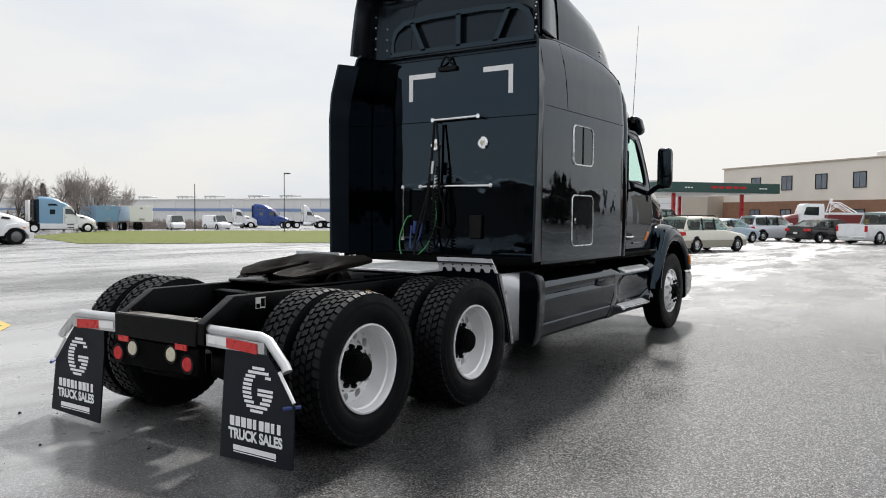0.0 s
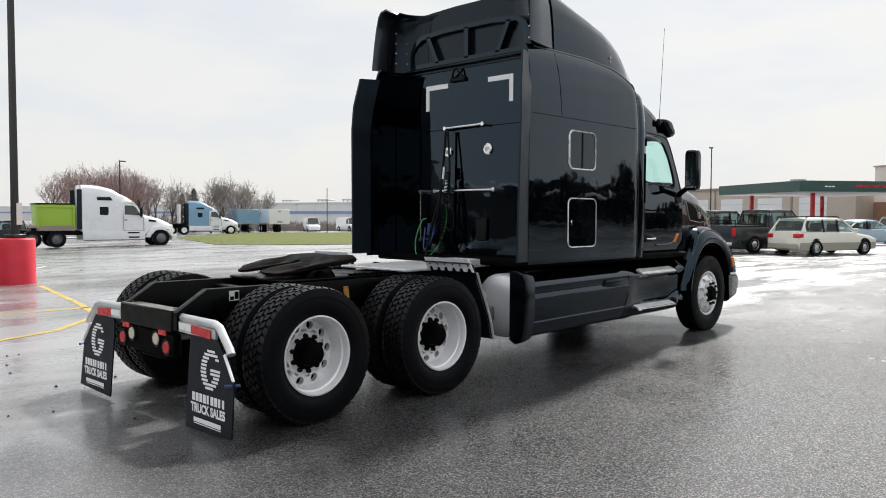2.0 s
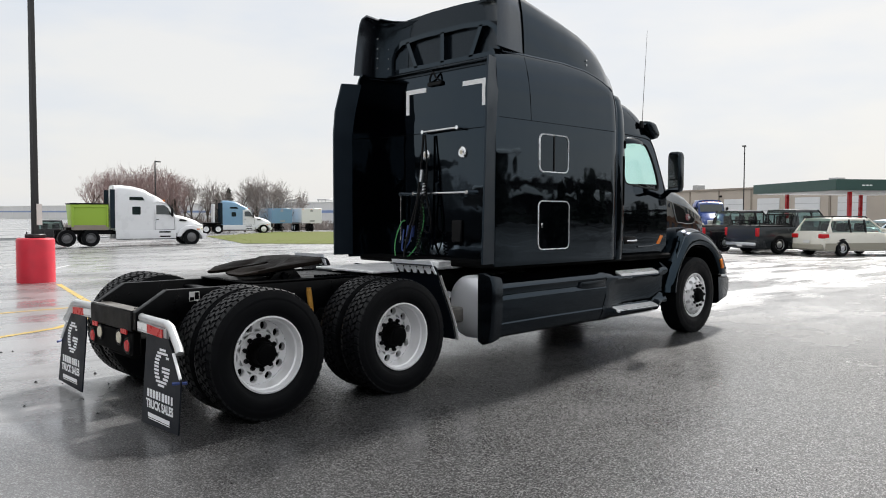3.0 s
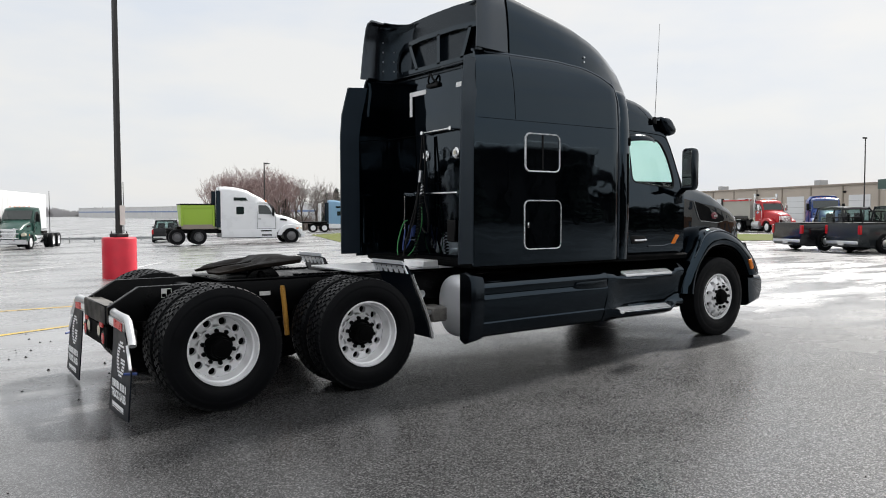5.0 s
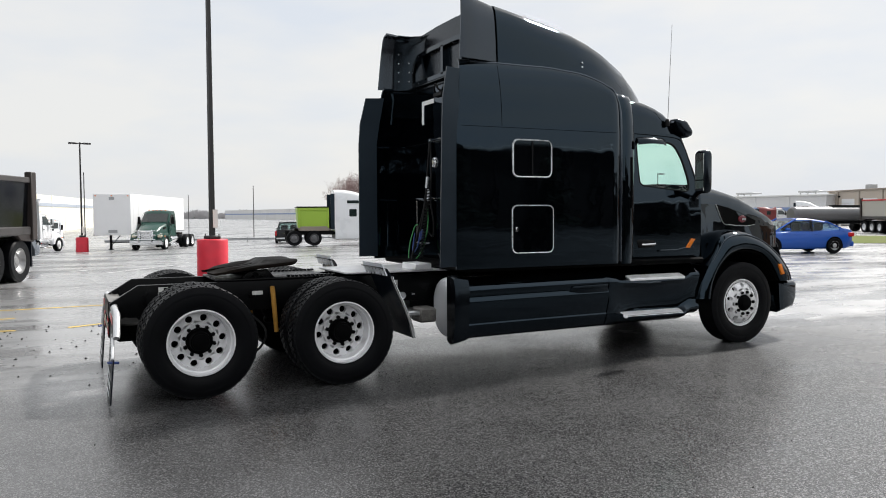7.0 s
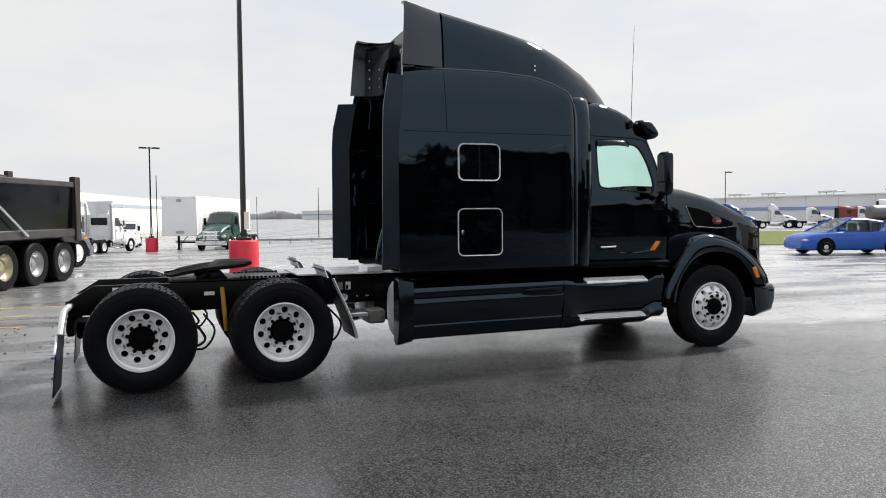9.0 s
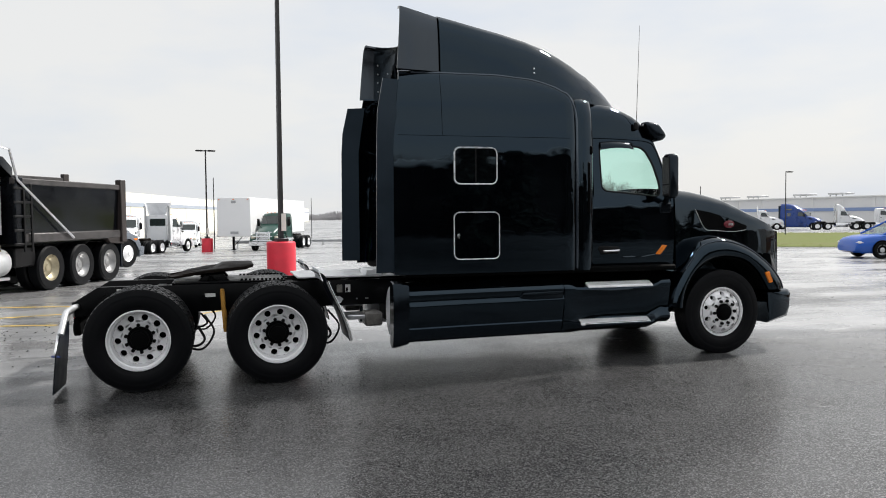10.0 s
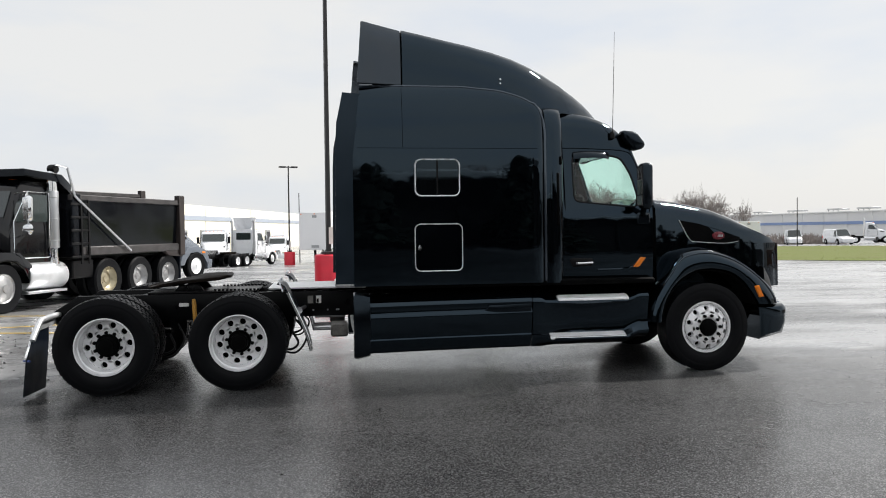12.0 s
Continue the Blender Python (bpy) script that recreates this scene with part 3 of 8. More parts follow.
    box(bm, 3.495, 3.512, min(yo, yo + s * 0.010), max(yo, yo + s * 0.010), wz0 + 0.02, wz1 - 0.02)
    part("divider", bm, M["black"], win)
    # luggage hatch
    hx0, hx1, hz0, hz1 = 3.24, 3.79, 1.25, 1.79
    bm = B()
    o, i = rrect(hx0, hx1, hz0, hz1, 0.07, 5), rrect(hx0 + 0.013, hx1 - 0.013, hz0 + 0.013, hz1 - 0.013, 0.06, 5)
    loft(bm, [[(x, yo, z) for x, z in o], [(x, yo + s * 0.009, z) for x, z in rrect(hx0 + 0.004, hx1 - 0.004, hz0 + 0.004, hz1 - 0.004, 0.066, 5)],
              [(x, yo + s * 0.007, z) for x, z in i], [(x, yo - s * 0.004, z) for x, z in i]], True, False)
    hatch = part("luggage_hatch", bm, M["trim_bright"], truck, "black luggage hatch with thin bright trim")
    bm = B()
    prism(bm, rrect(hx0 + 0.018, hx1 - 0.018, hz0 + 0.018, hz1 - 0.018, 0.055, 5), "y", yo - s * 0.004, yo + s * 0.005)
    part("door_skin", bm, M["paint"], hatch)
    bm = B()
    box(bm, 3.282, 3.312, *sorted((yo + s * 0.006, yo + s * 0.022)), 1.49, 1.545, 0.006)
    part("lock", bm, M["chrome"], hatch)

# back wall of the sleeper, with a joint
bm = B()
half = [(side_y(z) - 0.025, z) for z in (1.12, 1.5, 2.62, 2.9, 3.14, 3.33)]
prism(bm, half + [(-y, z) for y, z in half[::-1]], "x", 3.04, 3.08)
part("back_wall", bm, M["paint"], truck, "glossy black sleeper back wall")
bm = B()
box(bm, 3.034, 3.045, -1.2, 1.2, 2.605, 2.612)
part("panel_joint", bm, M["under"], truck)
bm = B()
box(bm, 2.7, 6.1, -1.2, 1.2, 1.06, 1.13, 0.02)
part("cab_floor", bm, M["under"], truck)
bm = B()
box(bm, 4.70, 4.76, -1.1, 1.1, 1.12, 3.05)
part("bulkhead", bm, M["interior"], truck)

# white corner marks on the back wall
for y0, y1, yv in ((0.32, 0.68, 0.655), (-0.66, -0.30, -0.635)):
    bm = B()
    box(bm, 3.034, 3.041, y0, y1, 3.095, 3.15)
    box(bm, 3.0335, 3.0405, yv - 0.027, yv + 0.027, 2.85, 3.15)
    part("corner_mark", bm, M["white_tape"], truck, "white reflective corner mark")


def grab_bar(p, q, stand):
    bm = B()
    p, q, d = Vector(p), Vector(q), Vector(stand)
    tube(bm, [p + d, q + d], 0.015, 10)
    for e in (p, q):
        tube(bm, [e, e + d * 1.25], 0.024, 10)
    part("grab_bar", bm, M["chrome"], truck, "polished steel grab bar")


grab_bar((3.04, 0.30, 2.615), (3.04, -0.285, 2.625), (-0.07, 0, 0))
grab_bar((3.04, 0.46, 1.885), (3.04, -0.45, 1.885), (-0.07, 0, 0))
grab_bar((3.04, 0.705, 1.88), (3.04, 0.705, 1.30), (-0.07, 0, 0))
for y in (-0.305, 0.31):
    bm = B()
    lathe(bm, [(0, -0.03), (0.03, -0.03), (0.034, -0.02), (0.05, -0.02), (0.053, -0.026), (0.066, -0.018), (0.07, 0)], 24, "x", (3.04, y, 2.345))
    work = part("work_lamp", bm, M["chrome"], truck, "round chrome work lamp")
    bm = B()
    lathe(bm, [(0, -0.036), (0.022, -0.034), (0.027, -0.028)], 20, "x", (3.04, y, 2.345))
    part("lens", bm, M["clear_lens"], work)
bm = B()
box(bm, 3.005, 3.04, -0.31, -0.15, 1.31, 1.57, 0.012)
part("vent_cover", bm, M["black"], truck, "small black plastic vent cover")
bm = B()
tube(bm, bend([(3.03, 0.24, 3.2), (2.99, 0.2, 3.24), (2.98, 0.14, 3.3), (2.99, 0.10, 3.24), (3.03, 0.06, 3.2)]), 0.012)
box(bm, 3.0, 3.04, 0.03, 0.27, 3.15, 3.2, 0.01)
part("hose_hook", bm, M["black"], truck)

# ---- roof fairing ----
def roof_z(x):
    return float(np.interp(x, (2.7, 3.24, 3.54, 4.0, 4.43, 4.78, 5.12, 5.28, 5.43, 5.55, 5.64), (4.085, 3.985, 3.92, 3.83, 3.72, 3.59, 3.42, 3.325, 3.235, 3.16, 3.09)))


def roof_ring(x, inset=0.0):
    zt, zb = roof_z(x) - inset, seam_z(min(x, 4.8)) + 0.012 if x < 4.8 else float(np.interp(x, (4.8, 5.03, 5.3, 5.5, 5.64), (3.02, 3.085, 3.075, 3.045, 3.02)))
    hb = float(np.interp(x, (2.6, 4.2, 4.7, 5.1, 5.45, 5.64), (1.125, 1.115, 1.08, 0.95, 0.72, 0.5))) - inset
    ht = float(np.interp(x, (2.6, 3.4, 4.2, 4.8, 5.2, 5.45, 5.64), (1.0, 0.985, 0.92, 0.79, 0.62, 0.48, 0.34))) - inset
    h = zt - zb
    d = hb - ht
    half = [(hb, zb), (hb - 0.10 * d, zb + 0.35 * h), (hb - 0.26 * d, zb + 0.66 * h), (hb - 0.46 * d, zb + 0.87 * h),
            (hb - 0.72 * d, zb + 0.96 * h), (ht - 0.05, zt - 0.004), (ht - 0.26, zt + 0.01), (0.25, zt + 0.03)]
    return half


def ring_pts(x, back=None):
    half = roof_ring(x)
    pts = [(-y, z) for y, z in half] + [(y, z) for y, z in half[::-1]]
    return [(x, y, z) for y, z in pts]


bm = B()
loft(bm, [ring_pts(x) for x in (3.14, 3.35, 3.6, 3.9, 4.2, 4.45, 4.65, 4.85, 5.05, 5.25, 5.40, 5.52, 5.60, 5.64)], True, False)
part("roof_fairing", bm, M["paint"], truck, "tall black aerodynamic roof fairing", solid=0.02, smooth=50)
for s in (-1, 1):
    # rear wing of the fairing: stands back beside a recessed rear panel
    bm = B()

    half = roof_ring(3.12)[:6]
    rings = []
    for u in (0, 0.04, 0.5, 1.0):
        outer, inner = [], []
        for k, (y, z) in enumerate(half):
            h = (z - half[0][1]) / (half[-1][1] - half[0][1])
            rear = 2.625 + 0.055 * h
            x = rear + (3.122 - rear) * u
            zz = z + (roof_z(x) - roof_z(3.12)) * h
            pinch = 0.008 if u == 0 else 0
            flare = 0.10 * (1 - u)
            outer.append((x, s * (y + flare - pinch), zz - pinch * (k > 3)))
            inner.append((x, s * (y + flare - 0.03 + pinch), zz - 0.006 * k))
        rings.append(outer + inner[::-1])
    loft(bm, rings)
    part("roof_wing", bm, M["wing"], truck, "satin rear wing of the roof fairing, greyed for sky sheen", smooth=35)
    # inner wall that sweeps from the wing into the recessed panel
    bm = B()

    def sweep(k, a, s=s):
        y, z = roof_ring(3.12)[k]
        zz = z + (roof_z(2.9) - roof_z(3.12)) * (k / 5) * (1 - a) - 0.015
        t = a * math.pi / 2
        return (2.80 + 0.262 * math.sin(t), s * (y - 0.04 - 0.40 * (1 - math.cos(t))), zz)
    surf(bm, [0, 1, 2, 3, 4, 5], [0, 0.2, 0.4, 0.6, 0.8, 1.0], sweep)
    part("wing_sweep", bm, M["paint_edge"], truck, solid=0.012, smooth=50)
    for k in range(5):
        for x, y in ((2.86, 1.0), (2.98, 0.93)):
            bm = B()
            lathe(bm, [(0, -0.006), (0.009, -0.005), (0.011, 0.004)], 8, "x", (x - 0.01, s * (y + 0.02), 3.45 + 0.12 * k))
            part("rivet", bm, M["alu"], truck)
    for x, z in ((4.27, 3.39), (4.27, 3.44)):
        bm = B()
        lathe(bm, [(0, s * 0.006), (0.010, s * 0.005), (0.011, -s * 0.01)], 10, "y", (x, s * 1.115, z))
        part("screw", bm, M["chrome"], truck)

# recessed rear panel of the fairing with its ribs
bm = B()
half = roof_ring(3.12)
box(bm, 3.02, 3.06, -1.10, 1.10, 3.30, 3.36)
prism(bm, [(-y * 0.985, z) for y, z in half] + [(y * 0.985, z) for y, z in half[::-1]], "x", 3.06, 3.09)
part("roof_back_panel", bm, M["paint_edge"], truck, "black rear panel of the roof fairing")
arch_o = [(-0.92, 3.37), (-0.92, 3.56), (-0.86, 3.68), (-0.74, 3.76), (-0.35, 3.79), (0.35, 3.79), (0.74, 3.76), (0.86, 3.68), (0.92, 3.56), (0.92, 3.37)]
arch_i = [(-0.87, 3.42), (-0.87, 3.54), (-0.82, 3.64), (-0.72, 3.705), (-0.35, 3.735), (0.35, 3.735), (0.72, 3.705), (0.82, 3.64), (0.87, 3.54), (0.87, 3.42)]
bm = B()
loft(bm, [[(3.06, y, z) for y, z in arch_o], [(2.995, y, z) for y, z in arch_o], [(2.995, y, z) for y, z in arch_i], [(3.06, y, z) for y, z in arch_i]], True, False)
for (y0, z0), (y1, z1) in (((-0.46, 3.40), (-0.62, 3.73)), ((0.0, 3.40), (0.0, 3.75)), ((0.46, 3.40), (0.62, 3.73))):
    prism(bm, [(y0 - 0.03, z0), (y0 + 0.03, z0), (y1 + 0.03, z1), (y1 - 0.03, z1)], "x", 2.995, 3.06)
part("rib_frame", bm, M["paint"], truck, "arched black ribs on the fairing's back", smooth=30)
bm = B()
box(bm, 2.97, 3.06, -1.05, 1.05, 3.33, 3.36, 0.01)
part("ledge", bm, M["paint_edge"], truck)

# ---- cab ----
def cab_y(z):
    return float(np.interp(z, (1.08, 1.2, 1.35, 1.55, 1.75, 1.95, 2.2, 2.67), (1.075, 1.092, 1.103, 1.107, 1.103, 1.088, 1.055, 0.985)))


def rounded(pts, r, n=4):
    """A polygon with each corner cut back by r and rounded."""
    out, k = [], len(pts)
    for i in range(k):
        a, c, e = Vector(pts[i - 1]), Vector(pts[i]), Vector(pts[(i + 1) % k])
        p = c + (a - c).normalized() * min(r, (a - c).length * 0.45)
        q = c + (e - c).normalized() * min(r, (e - c).length * 0.45)
        for j in range(n + 1):
            t = j / n
            out.append(tuple(p * (1 - t) ** 2 + c * 2 * t * (1 - t) + q * t * t))
    return out


door_out = [(4.995, 1.93), (4.995, 2.3), (4.995, 2.68), (5.75, 2.68), (5.86, 2.64), (5.93, 2.48), (6.06, 2.1), (6.11, 1.93)]
door_in = [(5.15, 2.03), (5.145, 2.3), (5.15, 2.575), (5.66, 2.575), (5.76, 2.535), (5.86, 2.36), (5.935, 2.10), (5.925, 1.955)]
door_out, door_in = rounded(door_out, 0.0002), rounded(door_in, 0.075)
for s in (-1, 1):
    bm = B()
    surf(bm, [4.995, 6.11], [1.10, 1.2, 1.3, 1.45, 1.6, 1.75, 1.93], lambda x, z, s=s: (x, s * cab_y(z), z))
    ring_between(bm, [(x, s * cab_y(z), z) for x, z in door_out], [(x, s * cab_y(z), z) for x, z in door_in])
    bmesh.ops.remove_doubles(bm, verts=bm.verts, dist=0.001)
    door = part("door", bm, M["paint"], truck, "glossy black cab door with raised window line", solid=0.03)
    bm = B()
    bm.faces.new([bm.verts.new((x, s * (cab_y(z) - 0.004), z)) for x, z in door_in])
    pane = part("door_glass", bm, M["cab_glass"], door, "clear green-tinted window glass", smooth=0)
    pane.visible_shadow = False
    bm = B()
    tube(bm, [(x, s * (cab_y(z) + 0.006), z) for x, z in door_in + door_in[:1]], 0.014, 6)
    part("window_seal", bm, M["black"], door)
    bm = B()
    prism(bm, [(5.08, 1.345), (5.11, 1.37), (5.35, 1.36), (5.38, 1.32), (5.34, 1.27), (5.12, 1.265)], "y", s * 1.10, s * 1.122, 0.004)
    part("handle_recess", bm, M["black"], door)
    bm = B()
    tube(bm, bend([(5.16, s * 1.12, 1.305), (5.2, s * 1.145, 1.305), (5.33, s * 1.145, 1.31), (5.36, s * 1.12, 1.312)]), 0.016, 8)
    part("handle", bm, M["chrome"], door, "chrome pull handle")
    bm = B()
    prism(bm, [(5.86, 1.25), (5.93, 1.25), (6.02, 1.36), (5.95, 1.37)], "y", s * 1.09, s * 1.125, 0.006)
    part("side_marker", bm, M["amber"], door, "amber side marker lamp")
    bm = B()
    tube(bm, [(5.42, s * 1.113, 1.225), (5.7, s * 1.116, 1.225), (5.86, s * 1.112, 1.25)], 0.012, 6)
    tube(bm, [(4.995, s * 1.07, 1.10), (4.995, s * 1.12, 1.5), (4.995, s * 1.1, 1.95), (4.995, s * 1.0, 2.67)], 0.008, 6)
    tube(bm, [(4.995, s * 1.092, 1.10), (6.1, s * 1.092, 1.10)], 0.008, 6)
    part("door_crease", bm, M["paint"], door)
    bm = B()
    tube(bm, bend([(x, s * (cab_y(z) + 0.016), z) for x, z in ((5.035, 1.12), (5.035, 2.0), (5.035, 2.62), (5.06, 2.662), (5.45, 2.655), (5.80, 2.63), (5.90, 2.55), (5.97, 2.36), (6.05, 2.08), (6.075, 1.9))], 4), 0.006, 5)
    part("door_joint", bm, M["under"], door)
    bm = B()
    surf(bm, [5.16, 5.22, 5.30, 5.40, 5.50, 5.56, 5.59], [0, 0.3, 0.6, 0.85, 1], lambda x, v, s=s: (x, s * (1.0 + (0.11 * math.sin(v * 1.57)) * min(1, 0.35 + (5.6 - x) * 9, 0.35 + (x - 5.15) * 6)), 2.615 - 0.085 * v * v + 0.014 * math.sin((x - 5.16) * 7)))
    part("window_visor", bm, M["paint_edge"], door, "small glossy dark window visor", solid=0.012)
    # pillar between cab and sleeper
    bm = B()
    rows = [(1.09, 0.0), (1.6, 0.005), (2.62, 0.0), (2.9, -0.01), (3.04, -0.025), (3.09, -0.05), (3.12, -0.11)]
    rings = []
    for z, d in rows:
        y = side_y(z) + d
        t = 0.12 * max(0, z - 2.85) / 0.25
        rings.append([(4.765, s * (y - 0.09), z), (4.775, s * (y - 0.03), z), (4.81, s * (y - 0.012), z), (4.87 - t * 0.1, s * (y - 0.012), z),
                      (4.94 - t * 0.1, s * (y - 0.028), z), (4.98 - t * 0.1, s * (y - 0.055), z), (4.998 - t * 0.1, s * (y - 0.10), z), (4.998 - t * 0.1, s * (y - 0.3), z), (4.765, s * (y - 0.3), z)])
    loft(bm, rings)
    pil = part("gap_pillar", bm, M["paint"], truck, "glossy black pillar between cab and sleeper", smooth=50)
    bm = B()
    box(bm, 4.895, 4.93, *sorted((s * 1.16, s * 1.234)), 1.75, 2.36, 0.01)
    box(bm, 4.93, 4.965, *sorted((s * 1.13, s * 1.224)), 2.45, 2.55, 0.01)
    part("pillar_slot", bm, M["under"], pil)
    # mirror on its arm
    bm = B()
    ring = rrect(5.855, 5.975, 1.93, 2.46, 0.045, 4)
    c = (5.915, 2.195)
    rings = [[(c[0] + (x - c[0]) * k, s * y, c[1] + (z - c[1]) * k) for x, z in ring] for y, k in ((1.27, 0.86), (1.28, 0.96), (1.30, 1.0), (1.40, 1.0), (1.43, 0.95), (1.44, 0.85))]
    loft(bm, rings)
    mir = part("door_mirror", bm, M["paint_edge"], truck, "tall black door mirror on a swept arm", smooth=60)
    bm = B()
    box(bm, 5.846, 5.8535, *sorted((s * 1.285, s * 1.425)), 2.10, 2.42)
    box(bm, 5.846, 5.8535, *sorted((s * 1.285, s * 1.425)), 1.965, 2.085)
    part("mirror_glass", bm, M["mirror"], mir)
    bm = B()
    tube(bm, bend([(6.02, s * 1.06, 1.84), (5.98, s * 1.13, 1.88), (5.95, s * 1.24, 1.95), (5.94, s * 1.33, 2.0)]), 0.035, 8)
    box(bm, 5.90, 6.09, *sorted((s * 1.07, s * 1.13)), 1.74, 1.90, 0.03)
    part("mirror_arm", bm, M["paint_edge"], mir)

# cab roof
bm = B()
rings = []
for x, zt, w in ((4.97, 3.115, 1.0), (5.2, 3.11, 1.0), (5.36, 3.085, 0.99), (5.50, 3.04, 0.985), (5.62, 2.975, 0.98), (5.72, 2.905, 0.97), (5.81, 2.815, 0.955), (5.87, 2.73, 0.94), (5.89, 2.68, 0.93)):
    h = zt - 2.66
    half = [(w, 2.655), (w - 0.012, 2.66 + 0.5 * h), (w - 0.032, 2.66 + 0.76 * h), (w - 0.07, 2.66 + 0.90 * h), (w - 0.16, 2.66 + 0.985 * h), (0.5, zt + 0.02), (0.15, zt + 0.03)]
    rings.append([(x, -y, z) for y, z in half] + [(x + (0.14 * (1 - y * y) if x > 5.5 else 0), y, z) for y, z in half[::-1]])
for r in rings:
    if r[0][0] > 5.5:
        for i in range(7):
            r[i] = (r[i][0] + 0.14 * (1 - r[i][1] ** 2), r[i][1], r[i][2])
loft(bm, rings)
part("cab_roof", bm, M["paint"], truck, smooth=50)
bm = B()
surf(bm, [-0.96, -0.6, -0.2, 0.2, 0.6, 0.96], [0, 0.5, 1], lambda y, v: (5.86 + 0.30 * v + (0.14 + 0.10 * v) * (1 - y * y), y * (1 + 0.03 * v), 2.67 - 0.70 * v))
ws = part("windscreen", bm, M["cab_glass"], truck, smooth=60)
ws.visible_shadow = False
for s in (-1, 1):
    bm = B()
    tube(bm, [(5.86, s * 0.96, 2.67), (5.96, s * 0.985, 2.42), (6.06, s * 1.02, 2.15), (6.16, s * 1.03, 1.95)], 0.035, 8)
    part("a_pillar", bm, M["paint"], truck)
    if s > 0:
        continue
    bm = B()
    lathe(bm, [(0, 0.09), (0.02, 0.085), (0.03, 0.05), (0.03, 0)], 12, "z", (5.66, s * 0.99, 2.78))
    tube(bm, [(5.66, s * 1.0, 2.85), (5.672, s * 1.05, 4.03)], 0.004, 6, 0.002)
    part("antenna", bm, M["black"], truck, "thin black whip antenna")
bm = B()
surf(bm, [-1.0, -0.7, -0.3, 0.3, 0.7, 1.0], [0, 0.5, 1], lambda y, v: (5.76 + 0.28 * v + 0.14 * (1 - y * y), y, 2.86 - 0.10 * v - 0.05 * v * v - 0.02 * y * y))
part("sun_visor", bm, M["paint"], truck, "black windscreen sun visor", solid=0.03)
for y in (-1, 1):
    bm = B()
    rim = rounded([(5.77, 2.885), (5.95, 2.87), (6.075, 2.72), (6.05, 2.665), (5.93, 2.635), (5.80, 2.77)], 0.05)
    loft(bm, [[(5.93 + (x - 5.93) * k, y * w, 2.765 + (z - 2.765) * k) for x, z in rim] for w, k in ((0.90, 1.0), (0.98, 1.0), (1.01, 0.94), (1.03, 0.80), (1.04, 0.5))])
    part("visor_end", bm, M["paint_edge"], truck, smooth=60)
# interior
bm = B()
box(bm, 5.95, 6.3, -0.95, 0.95, 1.3, 1.98, 0.06)
part("dashboard", bm, M["interior"], truck)
bm = B()
box(bm, 5.42, 5.62, -0.12, 0.26, 1.5, 2.16, 0.04)
part("console", bm, M["interior"], truck)
for y in (-0.62, 0.62):
    bm = B()
    box(bm, 5.0, 5.5, y - 0.26, y + 0.26, 1.3, 1.62, 0.05)
    prism(bm, [(5.0, 1.58), (5.16, 1.58), (5.08, 2.18), (4.96, 2.2)], "y", y - 0.25, y + 0.25, 0.03)
    prism(bm, [(4.97, 2.2), (5.07, 2.19), (5.06, 2.38), (4.97, 2.4)], "y", y - 0.14, y + 0.14, 0.025)
    part("seat", bm, M["seat_cloth"], truck)
bm = B()
lathe(bm, [(0.21 + 0.014 * math.cos(a), 0.014 * math.sin(a)) for a in np.linspace(0, 2 * math.pi, 9)[:-1]], 28, "x", (0, 0, 0), True)
bmesh.ops.rotate(bm, verts=bm.verts, cent=(0, 0, 0), matrix=Matrix.Rotation(radians(-35), 3, "Y"))
bmesh.ops.translate(bm, verts=bm.verts, vec=(5.72, 0.62, 2.02))
tube(bm, [(5.72, 0.62, 2.02), (6.0, 0.62, 1.8)], 0.03)
part("steering_wheel", bm, M["interior"], truck)

# ---- hood ----
NOSE = 0.06


def hood_half(x):
    zt = float(np.interp(x, (6.12, 6.46, 6.9, 7.33, 7.67, 7.86, 7.93, 7.96), (2.06, 2.03, 1.95, 1.81, 1.66, 1.56, 1.48, 1.38)))
    w = float(np.interp(x, (6.12, 6.3, 6.5, 7.0, 7.5, 7.8, 7.96), (1.04, 1.0, 0.955, 0.89, 0.79, 0.70, 0.60)))
    return [(w + 0.02, 0.95), (w + 0.012, 1.35), (w + 0.006, 1.5), (w, 1.5 + 0.55 * (zt - 1.5)), (w - 0.012, 1.5 + 0.78 * (zt - 1.5)), (w - 0.05, zt - 0.045), (w - 0.15, zt - 0.006), (0.2, zt + 0.03)]


